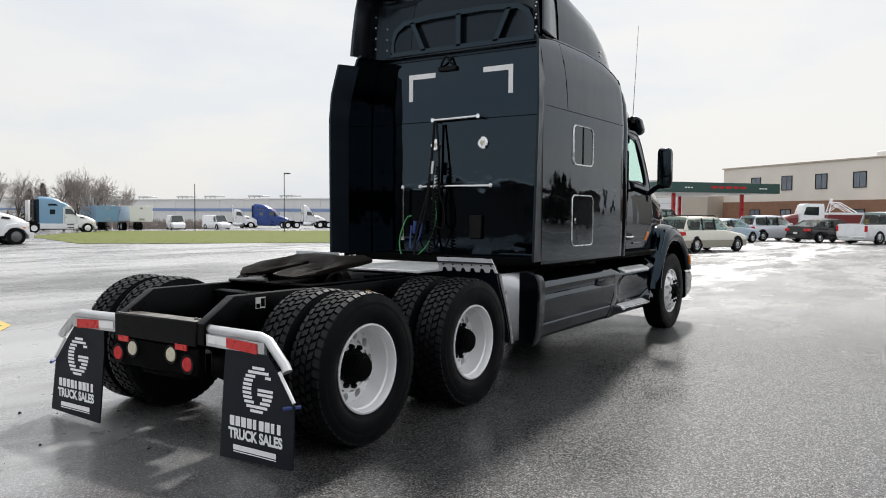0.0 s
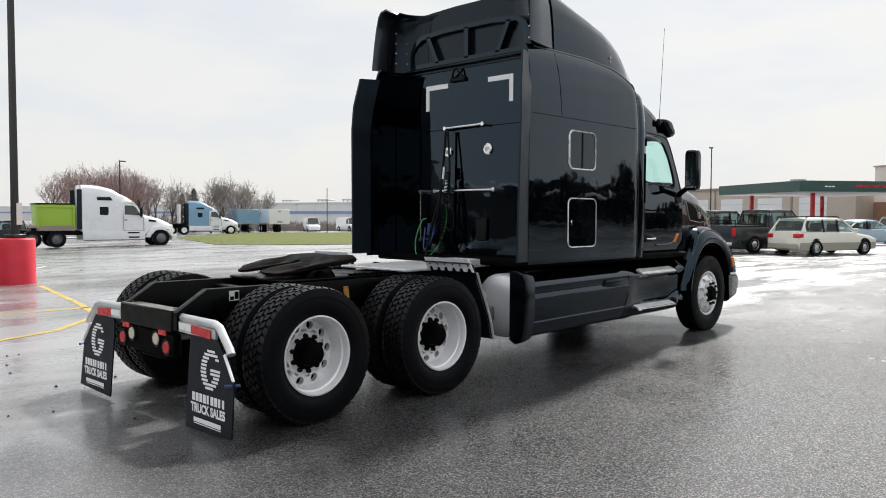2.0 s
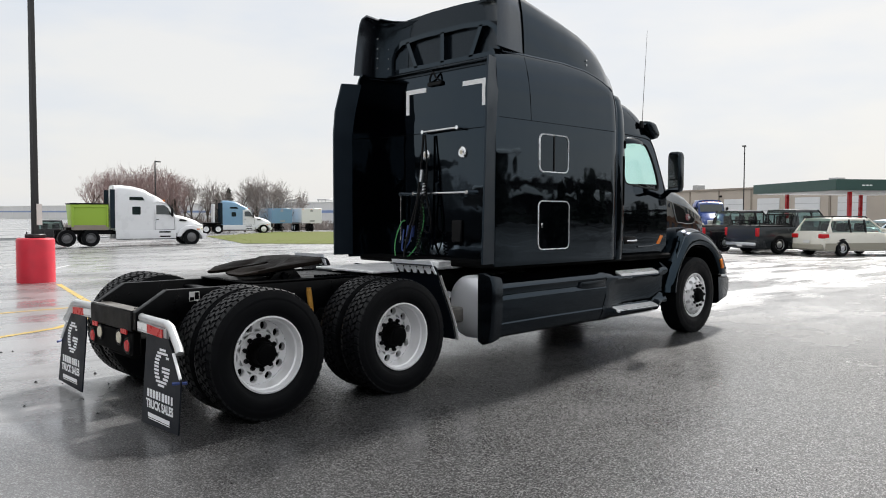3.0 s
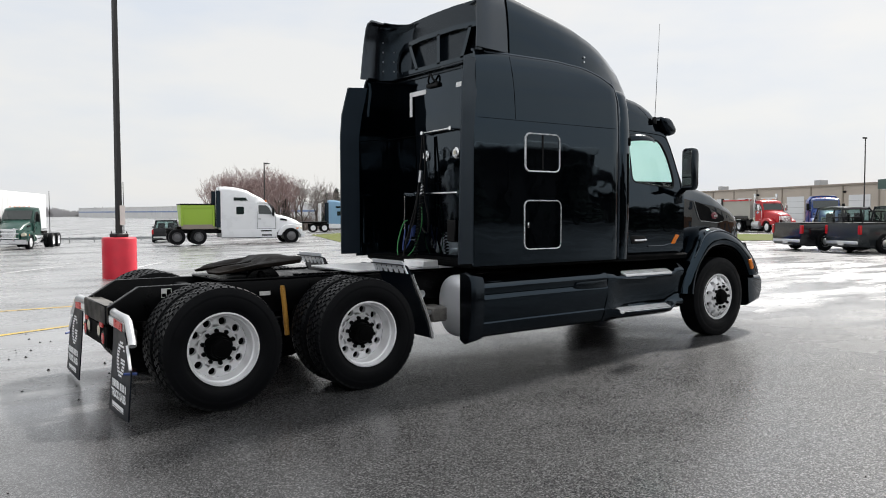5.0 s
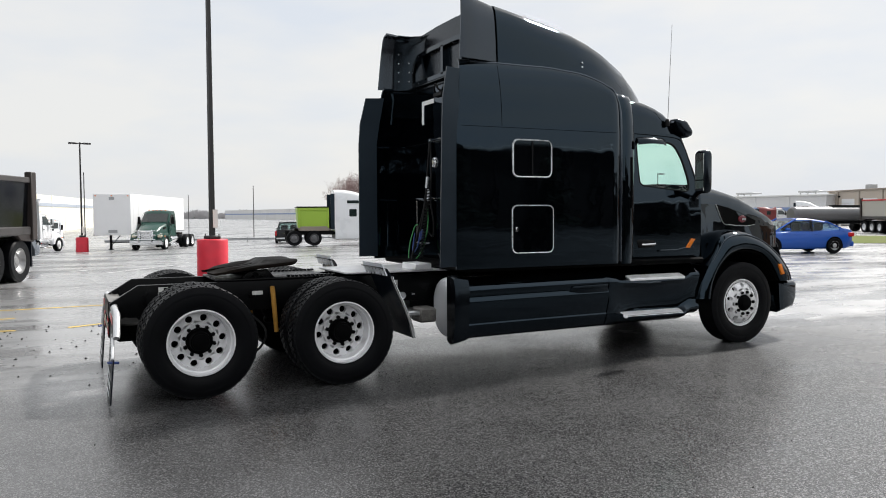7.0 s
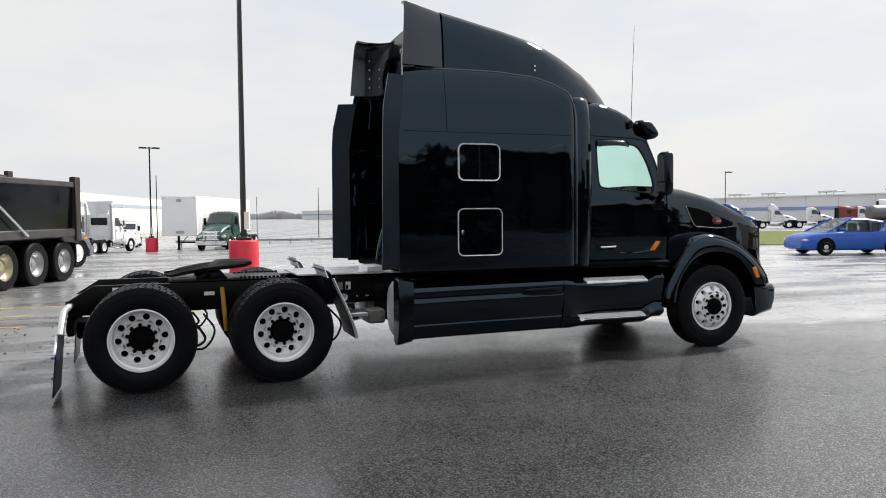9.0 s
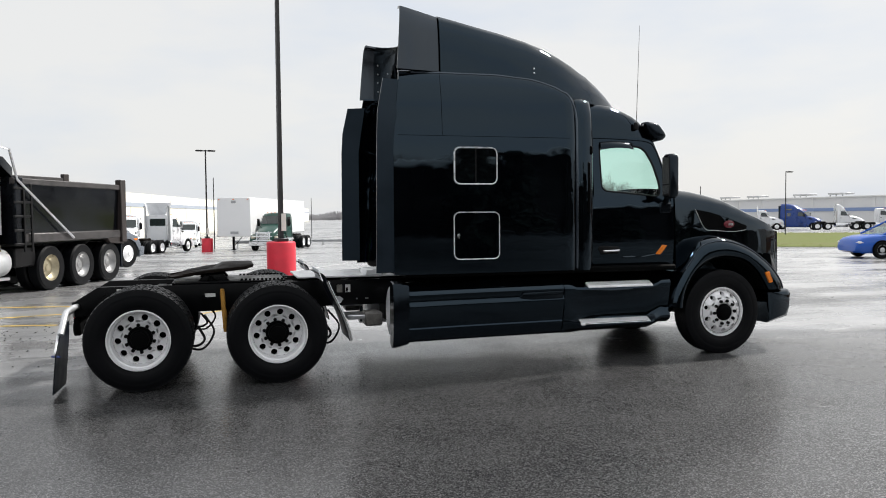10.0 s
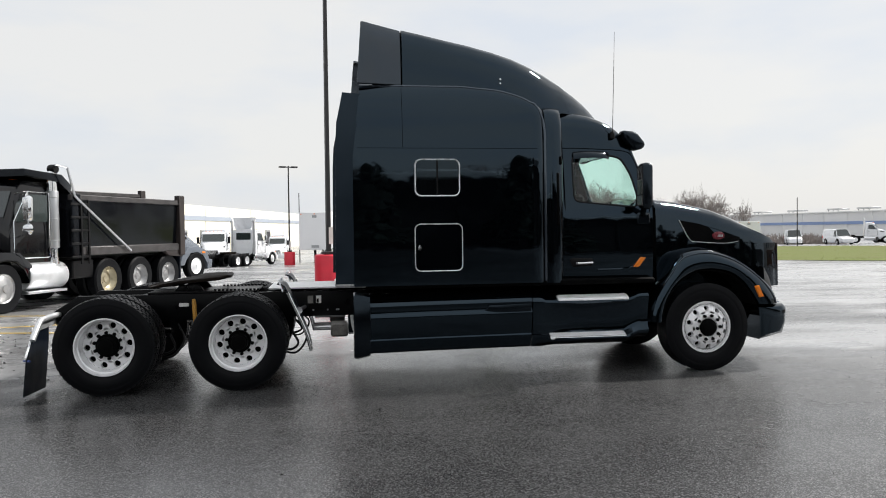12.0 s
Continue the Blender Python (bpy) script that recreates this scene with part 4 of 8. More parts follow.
bm = B()
rings = []
for x in (6.12, 6.25, 6.45, 6.7, 6.95, 7.2, 7.45, 7.67, 7.82, 7.9, 7.95, 7.97):
    hh = hood_half(x)
    rings.append([(x, -y, z) for y, z in hh] + [(x, y, z) for y, z in hh[::-1]])
loft(bm, rings)
part("hood", bm, M["paint"], truck, "sloping glossy black hood", smooth=50).location.x = NOSE
for s in (-1, 1):
    def hood_side(x, z, s=s, out=0.0):
        hh = hood_half(x)
        return (x, s * (float(np.interp(z, [q[1] for q in hh[:5]], [q[0] for q in hh[:5]])) + out), z)
    bm = B()
    vent = [(6.45, 1.80), (6.60, 1.56), (6.75, 1.53), (7.08, 1.51), (7.30, 1.53), (7.32, 1.58), (7.0, 1.68), (6.7, 1.76)]
    a = [bm.verts.new(hood_side(x, z, s, 0.002)) for x, z in vent]
    b = [bm.verts.new(hood_side(x, z, s, 0.006)) for x, z in vent]
    bm.faces.new(b)
    for i in range(8):
        bm.faces.new((a[i], a[(i + 1) % 8], b[(i + 1) % 8], b[i]))
    intake = part("hood_intake", bm, M["under"], truck, "dark recessed intake panel")
    intake.location.x = NOSE
    bm = B()
    tube(bm, bend([hood_side(x, z, s, 0.006) for x, z in vent[:5]], 4), 0.006, 6, 0.002)
    part("trim", bm, M["alu_soft"], intake, "thin bright curved trim")
    bm = B()
    lathe(bm, [(0, 0.012), (0.8, 0.010), (0.95, 0.007), (1, 0)], 28, "y", (0, 0, 0))
    for v in bm.verts:
        v.co = Vector((7.0 + v.co.x * 0.088, s * (abs(hood_side(7.0, 1.605)[1]) + 0.005 + v.co.y - v.co.x * 0.012), 1.605 + v.co.z * 0.05))
    badge = part("badge", bm, M["red_badge"], truck, "oval dark red badge with a pale bar")
    badge.location.x = NOSE
    bm = B()
    for k in range(6):
        x = 6.945 + 0.019 * k
        box(bm, x, x + 0.012, *sorted((s * (abs(hood_side(7.0, 1.605)[1]) + 0.015), s * (abs(hood_side(7.0, 1.605)[1]) + 0.0185))), 1.590, 1.618)
    part("lettering_bar", bm, M["alu"], badge)
    # fender
    outer = [(5.96, 0.60), (5.98, 0.75), (6.03, 0.90), (6.14, 1.08), (6.24, 1.22), (6.34, 1.37), (6.48, 1.43), (6.73, 1.445), (7.05, 1.345), (7.33, 1.17), (7.50, 1.02), (7.60, 0.88), (7.63, 0.78)]
    outer = [(p.x, p.y) for p in bend([(x, z, 0) for x, z in outer], 3)]
    inner = [(6.10, 0.60), (6.115, 0.72), (6.15, 0.84), (6.22, 0.97), (6.31, 1.07), (6.42, 1.15), (6.56, 1.205), (6.76, 1.215), (6.98, 1.165), (7.14, 1.05), (7.23, 0.94), (7.29, 0.85), (7.33, 0.78)]
    inner = [(p.x, p.y) for p in bend([(x, z, 0) for x, z in inner], 3)]
    bm = B()

    def toward(k):
        return [(x + (u - x) * k, z + (v - z) * k) for (x, z), (u, v) in zip(outer, inner)]
    rings = [[(x, s * 0.66, z + 0.03) for x, z in outer], [(x, s * 1.0, z + 0.012) for x, z in outer], [(x, s * 1.10, z) for x, z in outer],
             [(x, s * 1.135, z) for x, z in toward(0.08)], [(x, s * 1.172, z) for x, z in toward(0.20)], [(x, s * 1.205, z) for x, z in toward(0.38)],
             [(x, s * 1.222, z) for x, z in toward(0.58)], [(x, s * 1.224, z) for x, z in toward(0.78)], [(x, s * 1.212, z) for x, z in toward(0.96)], [(x, s * 1.195, z) for x, z in inner], [(x, s * 1.0, z) for x, z in inner], [(x, s * 0.66, z) for x, z in inner]]
    loft(bm, rings, False)
    fen = part("fender", bm, M["paint"], truck, "rounded glossy black front fender", smooth=55)
    fen.location = (NOSE, s * 0.045, 0)
    bm = B()
    surf(bm, inner, [0.62, 0.9, 1.188], lambda p, y, s=s: (6.74 + (p[0] - 6.74) * 0.975, s * y, 0.52 + (p[1] - 0.52) * 0.975))
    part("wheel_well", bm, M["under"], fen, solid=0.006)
    # tube added to draw the bright reflection line along the fender
    bm = B()
    tube(bm, bend([(x, s * 1.172, z + 0.004) for x, z in toward(0.20)[9:]], 1), 0.009, 8)
    part("crease", bm, M["bead"], fen)
    bm = B()
    prism(bm, [(7.255, 1.0), (7.315, 1.01), (7.375, 0.875), (7.32, 0.865)], "y", s * 1.20, s * 1.244, 0.008)
    part("side_marker", bm, M["amber"], fen, "amber fender marker lamp")
    bm = B()
    tube(bm, [(6.38, s * (1.205 - 0.02 * k), 1.12 + 0.09 * k) for k in range(4)], 0.008, 6)
    part("joint", bm, M["under"], fen)
    bm = B()
    loft(bm, [[(7.56, s * 0.75, 1.0), (7.60, s * 0.75, 1.22), (7.50, s * 1.02, 1.22), (7.46, s * 1.12, 1.02)], [(7.74, s * 0.72, 0.95), (7.70, s * 0.72, 1.16), (7.60, s * 0.98, 1.08), (7.60, s * 1.06, 0.9)]])
    part("headlight", bm, M["black"], fen, "dark smoked headlight unit")
    # bumper end
bm = B()
rings = []
for y in (-1.21, -1.16, -1.0, -0.7, -0.3, 0.3, 0.7, 1.0, 1.16, 1.21):
    f = 7.70 + 0.36 * (1 - (abs(y) / 1.21) ** 2.2)
    k = 0.03 if abs(y) > 1.19 else 0
    rings.append([(7.35, y, 0.77 - k), (f - 0.04 - k, y, 0.76 - k), (f - k, y, 0.72 - k), (f - k, y, 0.56), (f - 0.05 - k, y, 0.42 + k), (7.38, y, 0.345 + k)])
loft(bm, rings)
part("bumper", bm, M["paint"], truck, "deep glossy black front bumper", smooth=45).location.x = NOSE
bm = B()
box(bm, 7.88, 7.965, -0.44, 0.44, 0.75, 1.36, 0.02)
part("grille", bm, M["black"], truck, "upright dark grille").location.x = NOSE

# ---- skirts, steps, tanks ----
for s in (-1, 1):
    bm = B()
    prof = [(1.02, 1.005), (1.07, 1.005), (1.10, 0.99), (1.15, 0.945), (1.198, 0.890), (1.208, 0.872), (1.205, 0.862), (1.190, 0.845), (1.186, 0.80), (1.192, 0.775), (1.208, 0.755),
            (1.208, 0.735), (1.188, 0.64), (1.166, 0.56), (1.148, 0.50), (1.156, 0.485), (1.148, 0.46), (1.118, 0.39), (1.10, 0.35), (1.08, 0.335), (1.02, 0.34)]
    loft(bm, [[(x, s * y, z + dz) for y, z in prof] for x, dz in ((2.74, -0.01), (3.4, 0.0), (4.0, 0.005), (4.60, 0.01))])
    sk = part("side_skirt", bm, M["paint"], truck, "long ribbed glossy black side skirt", smooth=40)
    bm = B()
    prism(bm, [(4.05, 0.795), (4.10, 0.85), (4.59, 0.86), (4.59, 0.755), (4.22, 0.755)], "y", s * 1.17, s * 1.2055, 0.008)
    part("skirt_notch", bm, M["paint_edge"], sk)
    # rear cap of the skirt and tank
    bm = B()
    cap = [(1.02, 1.02), (1.10, 1.03), (1.19, 1.0), (1.225, 0.93), (1.22, 0.60), (1.205, 0.42), (1.17, 0.30), (1.08, 0.27), (1.02, 0.30)]
    loft(bm, [[(x, s * (1.02 + (y - 1.02) * k), 0.65 + (z - 0.65) * k) for y, z in cap] for x, k in ((2.555, 0.97), (2.572, 1.0), (2.62, 0.99), (2.69, 0.95), (2.737, 0.925))])
    part("skirt_end", bm, M["paint_edge"], sk)
    bm = B()
    tank = rrect(0.52, 1.12, 0.31, 0.98, 0.26, 8)
    loft(bm, [[(x, s * (0.81 + (y - 0.81) * k), 0.645 + (z - 0.645) * k) for y, z in tank] for x, k in ((4.4, 0.9), (4.4, 1), (2.69, 1), (2.66, 0.985), (2.632, 0.94), (2.608, 0.84), (2.592, 0.66), (2.582, 0.4), (2.578, 0.05))])
    part("fuel_tank", bm, M["tank_end"], truck, "brushed aluminium fuel tank end", smooth=50)
    # stepped panel below the door
    bm = B()
    prof2 = [(0.95, 1.06), (0.965, 1.055), (1.105, 0.905), (1.20, 0.885), (1.215, 0.86), (1.17, 0.82), (1.105, 0.55), (1.12, 0.50), (1.235, 0.465), (1.245, 0.44), (1.22, 0.405), (1.10, 0.36), (1.02, 0.36)]
    flat = [(0.95, 1.03), (1.05, 1.015), (1.15, 0.945), (1.198, 0.89), (1.205, 0.862), (1.187, 0.80), (1.19, 0.64), (1.15, 0.50), (1.156, 0.485), (1.15, 0.46), (1.118, 0.39), (1.10, 0.345), (1.02, 0.34)]
    rear = [(0.95, 1.06), (1.03, 1.045), (1.15, 0.96), (1.19, 0.93), (1.20, 0.90), (1.18, 0.84), (1.15, 0.65), (1.16, 0.56), (1.19, 0.52), (1.19, 0.49), (1.17, 0.46), (1.10, 0.42), (1.02, 0.42)]
    loft(bm, [[(x, s * y, z) for y, z in p] for x, p in ((4.612, flat), (4.72, flat), (4.86, prof2), (5.2, prof2), (5.74, prof2), (5.90, rear), (6.02, rear))])
    st = part("step_panel", bm, M["paint"], truck, "glossy black moulded step panel", smooth=40)
    for x0, x1, z in ((4.91, 5.77, 0.880), (4.81, 5.73, 0.452)):
        bm = B()
        y0 = 1.115 if z > 0.6 else 1.14
        box(bm, x0, x1, *sorted((s * y0, s * (1.215 if z > 0.6 else 1.24))), z - 0.02, z + 0.012, 0.008)
        n = 34
        for k in range(n):
            xx = x0 + 0.02 + (x1 - x0 - 0.04) * k / n
            box(bm, xx, xx + 0.012, *sorted((s * (y0 + 0.01), s * (1.208 if z > 0.6 else 1.232))), z + 0.010, z + 0.018)
        for v in bm.verts:
            v.co.z += (1.24 - abs(v.co.y)) * 0.4
        part("step_tread", bm, M["deck"], st, "ridged bright aluminium step")

# ---- chassis ----
for s in (-1, 1):
    bm = B()
    prism(bm, [(-0.81, 0.70), (-0.81, 0.84), (-0.55, 1.005), (6.3, 1.005), (6.3, 0.72), (0.2, 0.70)], "y", s * 0.40, s * 0.48, 0.006)
    part("frame_rail", bm, M["frame"], truck, "black steel frame rail")
    bm = B()
    box(bm, -0.36, -0.27, *sorted((s * 0.48, s * 0.4835)), 0.90, 0.98)
    stk = part("sticker", bm, M["sticker"], truck, "white sticker with dark print")
    bm = B()
    box(bm, -0.355, -0.318, *sorted((s * 0.4835, s * 0.4842)), 0.905, 0.935)
    box(bm, -0.312, -0.275, *sorted((s * 0.4835, s * 0.4842)), 0.912, 0.972)
    part("print", bm, M["under"], stk)
    bm = B()
    box(bm, 0.56, 0.67, *sorted((s * 0.48, s * 0.4835)), 0.86, 0.90)
    part("sticker", bm, M["sticker"], truck)
    bm = B()
    tube(bm, [(0.745, s * 0.60, 0.93), (0.76, s * 0.62, 0.70), (0.775, s * 0.63, 0.48)], 0.025, 10)
    tube(bm, [(0.745, s * 0.60, 0.90), (0.744, s * 0.60, 0.955)], 0.022, 10)
    part("shock_absorber", bm, M["yellow_shock"], truck, "amber yellow shock absorber")
    # air bags, hangers and hoses under the rail
    for x in R_AXLES:
        bm = B()
        lathe(bm, [(0, -0.12), (0.10, -0.12), (0.13, -0.06), (0.12, 0), (0.13, 0.06), (0.10, 0.12), (0, 0.12)], 20, "z", (x - 0.3, s * 0.55, 0.62))
        part("air_bag", bm, M["under"], truck)
        bm = B()
        box(bm, x - 0.4, x + 0.35, *sorted((s * 0.5, s * 0.6)), 0.42, 0.5, 0.02)
        part("suspension_arm", bm, M["frame"], truck)
        bm = B()
        tube(bm, bend([(x + 0.55, s * 0.6, 0.55), (x + 0.62, s * 0.72, 0.42), (x + 0.52, s * 0.78, 0.36), (x + 0.40, s * 0.7, 0.42)]), 0.014, 6)
        tube(bm, bend([(x + 0.62, s * 0.5, 0.66), (x + 0.72, s * 0.7, 0.5), (x + 0.60, s * 0.8, 0.33), (x + 0.40, s * 0.75, 0.36)]), 0.012, 6)
        part("brake_hose", bm, M["black"], truck)
    bm = B()
    box(bm, 2.1, 2.5, *sorted((s * 0.48, s * 0.86)), 0.58, 0.63, 0.01)
    part("bracket", bm, M["alu"], truck)
    bm = B()
    box(bm, 2.30, 2.50, *sorted((s * 0.62, s * 0.88)), 0.5, 0.66, 0.02)
    part("battery_box", bm, M["worn"], truck, "dirty grey metal box")
    bm = B()
    box(bm, 2.035, 2.10, *sorted((s * 0.48, s * 0.486)), 0.86, 0.95)
    part("tag_plate", bm, M["worn"], truck, "dull grey tag plate")
    bm = B()
    box(bm, 2.135, 2.195, *sorted((s * 0.48, s * 0.4835)), 0.86, 0.95)
    stk = part("sticker", bm, M["sticker"], truck, "pale sticker with dark print")
    bm = B()
    box(bm, 2.14, 2.165, *sorted((s * 0.4835, s * 0.4842)), 0.865, 0.915)
    part("print", bm, M["under"], stk)
    for x in (2.10, 2.27, 2.38, 2.40):
        bm = B()
        lathe(bm, [(0, s * 0.008), (0.008, s * 0.006), (0.011, 0)], 8, "y", (x, s * 0.481, 0.78))
        part("bolt", bm, M["alu"], truck)

bm = B()
box(bm, -0.82, -0.68, -0.41, 0.49, 0.68, 0.85, 0.008)
xm = part("end_crossmember", bm, M["frame"], truck, "black rear crossmember")
bm = B()
box(bm, -0.812, -0.690, -0.40, 0.48, 0.8502, 0.8530)
for y in (-0.37, -0.33, 0.41, 0.45):
    lathe(bm, [(0, 0.016), (0.012, 0.014), (0.014, 0.0)], 6, "z", (-0.75, y, 0.853))
part("worn_top", bm, M["worn"], xm, "scuffed grey-brown top plate")
for x in (0.0, 0.62, 1.5, 2.2):
    bm = B()
    box(bm, x, x + 0.10, -0.40, 0.40, 0.74, 0.96, 0.01)
    part("crossmember", bm, M["frame"], truck)
for x in R_AXLES:
    bm = B()
    tube(bm, [(x, -1.08, AXLE_Z), (x, -0.35, AXLE_Z), (x, -0.2, AXLE_Z)], 0.085, 12)
    tube(bm, [(x, 1.08, AXLE_Z), (x, 0.2, AXLE_Z)], 0.085, 12)
    lathe(bm, [(0, -0.26), (0.14, -0.24), (0.24, -0.12), (0.26, 0), (0.24, 0.12), (0.14, 0.24), (0, 0.26)], 20, "y", (x, 0.05, AXLE_Z))
    part("drive_axle", bm, M["frame"], truck)
bm = B()
box(bm, 2.7, 6.6, -0.4, 0.4, 0.42, 1.06, 0.05)
part("engine_block", bm, M["under"], truck)
bm = B()
tube(bm, [(F_AXLE, -1.0, 0.45), (F_AXLE, 1.0, 0.45)], 0.06, 10)
part("front_axle", bm, M["frame"], truck)

# deck plates between the rails
bm = B()
box(bm, 1.58, 2.86, -0.50, 0.52, 1.035, 1.06, 0.006)
for i in range(26):
    for j in range(20):
        x, y = 1.62 + 0.047 * i, -0.46 + 0.049 * j
        k = 0.012 if (i + j) % 2 else -0.012
        bm.faces.new([bm.verts.new(p) for p in ((x - 0.012, y - k - 0.002, 1.0615), (x - 0.012, y - k + 0.004, 1.0625), (x + 0.012, y + k + 0.004, 1.0625), (x + 0.012, y + k - 0.002, 1.0615))])
part("deck_plate", bm, M["deck"], truck, "bright diamond-tread aluminium deck plate", smooth=0)
bm = B()
box(bm, 2.36, 2.56, -0.62, -0.22, 1.061, 1.135, 0.01)
part("deck_step", bm, M["deck"], truck)

# fifth wheel
fifth = None
for s in (-1, 1):
    # one lobe each side of the throat, edges worn round
    half = [(0.17, 0.10), (0.15, 0.20), (0.20, 0.31), (0.32, 0.42), (0.55, 0.46), (0.80, 0.46), (1.02, 0.42), (1.10, 0.28), (1.11, 0.0), (0.70, 0.0), (0.62, 0.04), (0.30, 0.07)]
    cx, cy = 0.66, 0.24
    bm = B()
    rings = []
    for k, z in ((0.94, -0.034), (0.985, -0.03), (1.0, -0.012), (0.985, 0.004), (0.93, 0.010), (0.6, 0.012), (0.2, 0.014)):
        rings.append([(cx + (x - cx) * k, s * max(0.001, cy + (y - cy) * k) if y > 0.01 else s * 0.001,
                       1.10 + z + (x - 0.16) * 0.105 + 0.010 * math.sin(y * 11 + x * 5) * (k > 0.3) - 0.03 * max(0, (0.34 - x) / 0.2) * (z > 0)) for x, y in half])
    loft(bm, rings)
    ob = part("fifth_wheel" if fifth is None else "plate_half", bm, M["greasy"], fifth or truck, "greasy dark fifth wheel coupling plate", smooth=32)
    fifth = fifth or ob
bm = B()
for s in (-1, 1):
    prism(bm, [(0.45, 1.0), (0.85, 1.0), (0.75, 1.12), (0.55, 1.10)], "y", s * 0.30, s * 0.36, 0.01)
box(bm, 0.2, 1.45, -0.46, 0.46, 1.005, 1.03, 0.01)
for k in range(12):
    box(bm, 0.95 + 0.045 * k, 0.975 + 0.045 * k, -0.44, -0.38, 1.03, 1.05)
    box(bm, 0.95 + 0.045 * k, 0.975 + 0.045 * k, 0.38, 0.44, 1.03, 1.05)
tube(bm, [(0.62, -0.40, 1.06), (0.62, 0.40, 1.06)], 0.03, 10)
part("slide_bracket", bm, M["frame"], fifth)

# quarter guards ahead of the drive wheels
for s in (-1, 1):
    curve = bend([(1.72, 1.145, 0), (1.80, 1.115, 0), (1.87, 0.96, 0), (1.97, 0.74, 0), (2.04, 0.56, 0), (2.08, 0.40, 0)], 4)
    bm = B()
    surf(bm, range(len(curve)), [0.60, 0.9, 1.19], lambda i, y, s=s: (curve[i].x, s * y, curve[i].y))
    qg = part("quarter_guard", bm, M["flap"], truck, "black quarter fender with bright edge", solid=0.012)
    bm = B()
    tube(bm, [(p.x + 0.004, s * 1.195, p.y) for p in curve[6:]], 0.021, 10)
    part("edge_trim", bm, M["chrome"], qg, "polished edge trim")
    bm = B()
    cells = 6
    prism(bm, [(0.60, 1.185), (0.60, 1.06)] + [q for k in range(cells) for q in ((0.63 + 0.10 * k, 1.06), (0.645 + 0.10 * k, 1.095), (0.675 + 0.10 * k, 1.095), (0.69 + 0.10 * k, 1.06))] + [(1.215, 1.06), (1.18, 1.185)], "x", 1.72, 1.732)
    for v in bm.verts:
        v.co = Vector((v.co.x + (v.co.z - 1.05) * -0.35 + 0.06, s * v.co.y, v.co.z))
    part("guard_top", bm, M["guard_white"], qg, "pale bright notched top strip")
    for k in range(cells):
        bm = B()
        lathe(bm, [(0, -0.006), (0.010, -0.004), (0.011, 0.004)], 8, "x", (1.757, s * (0.61 + 0.10 * k + 0.05), 1.125))
        part("bolt", bm, M["under"], qg)
    bm = B()
    tube(bm, [(2.0, s * 0.48, 0.82), (1.95, s * 1.12, 0.84)], 0.022, 10)
    lathe(bm, [(0, 0.02), (0.035, 0.015), (0.04, 0)], 14, "y", (1.955, s * 1.2, 0.85))
    part("guard_arm", bm, M["alu"], qg)

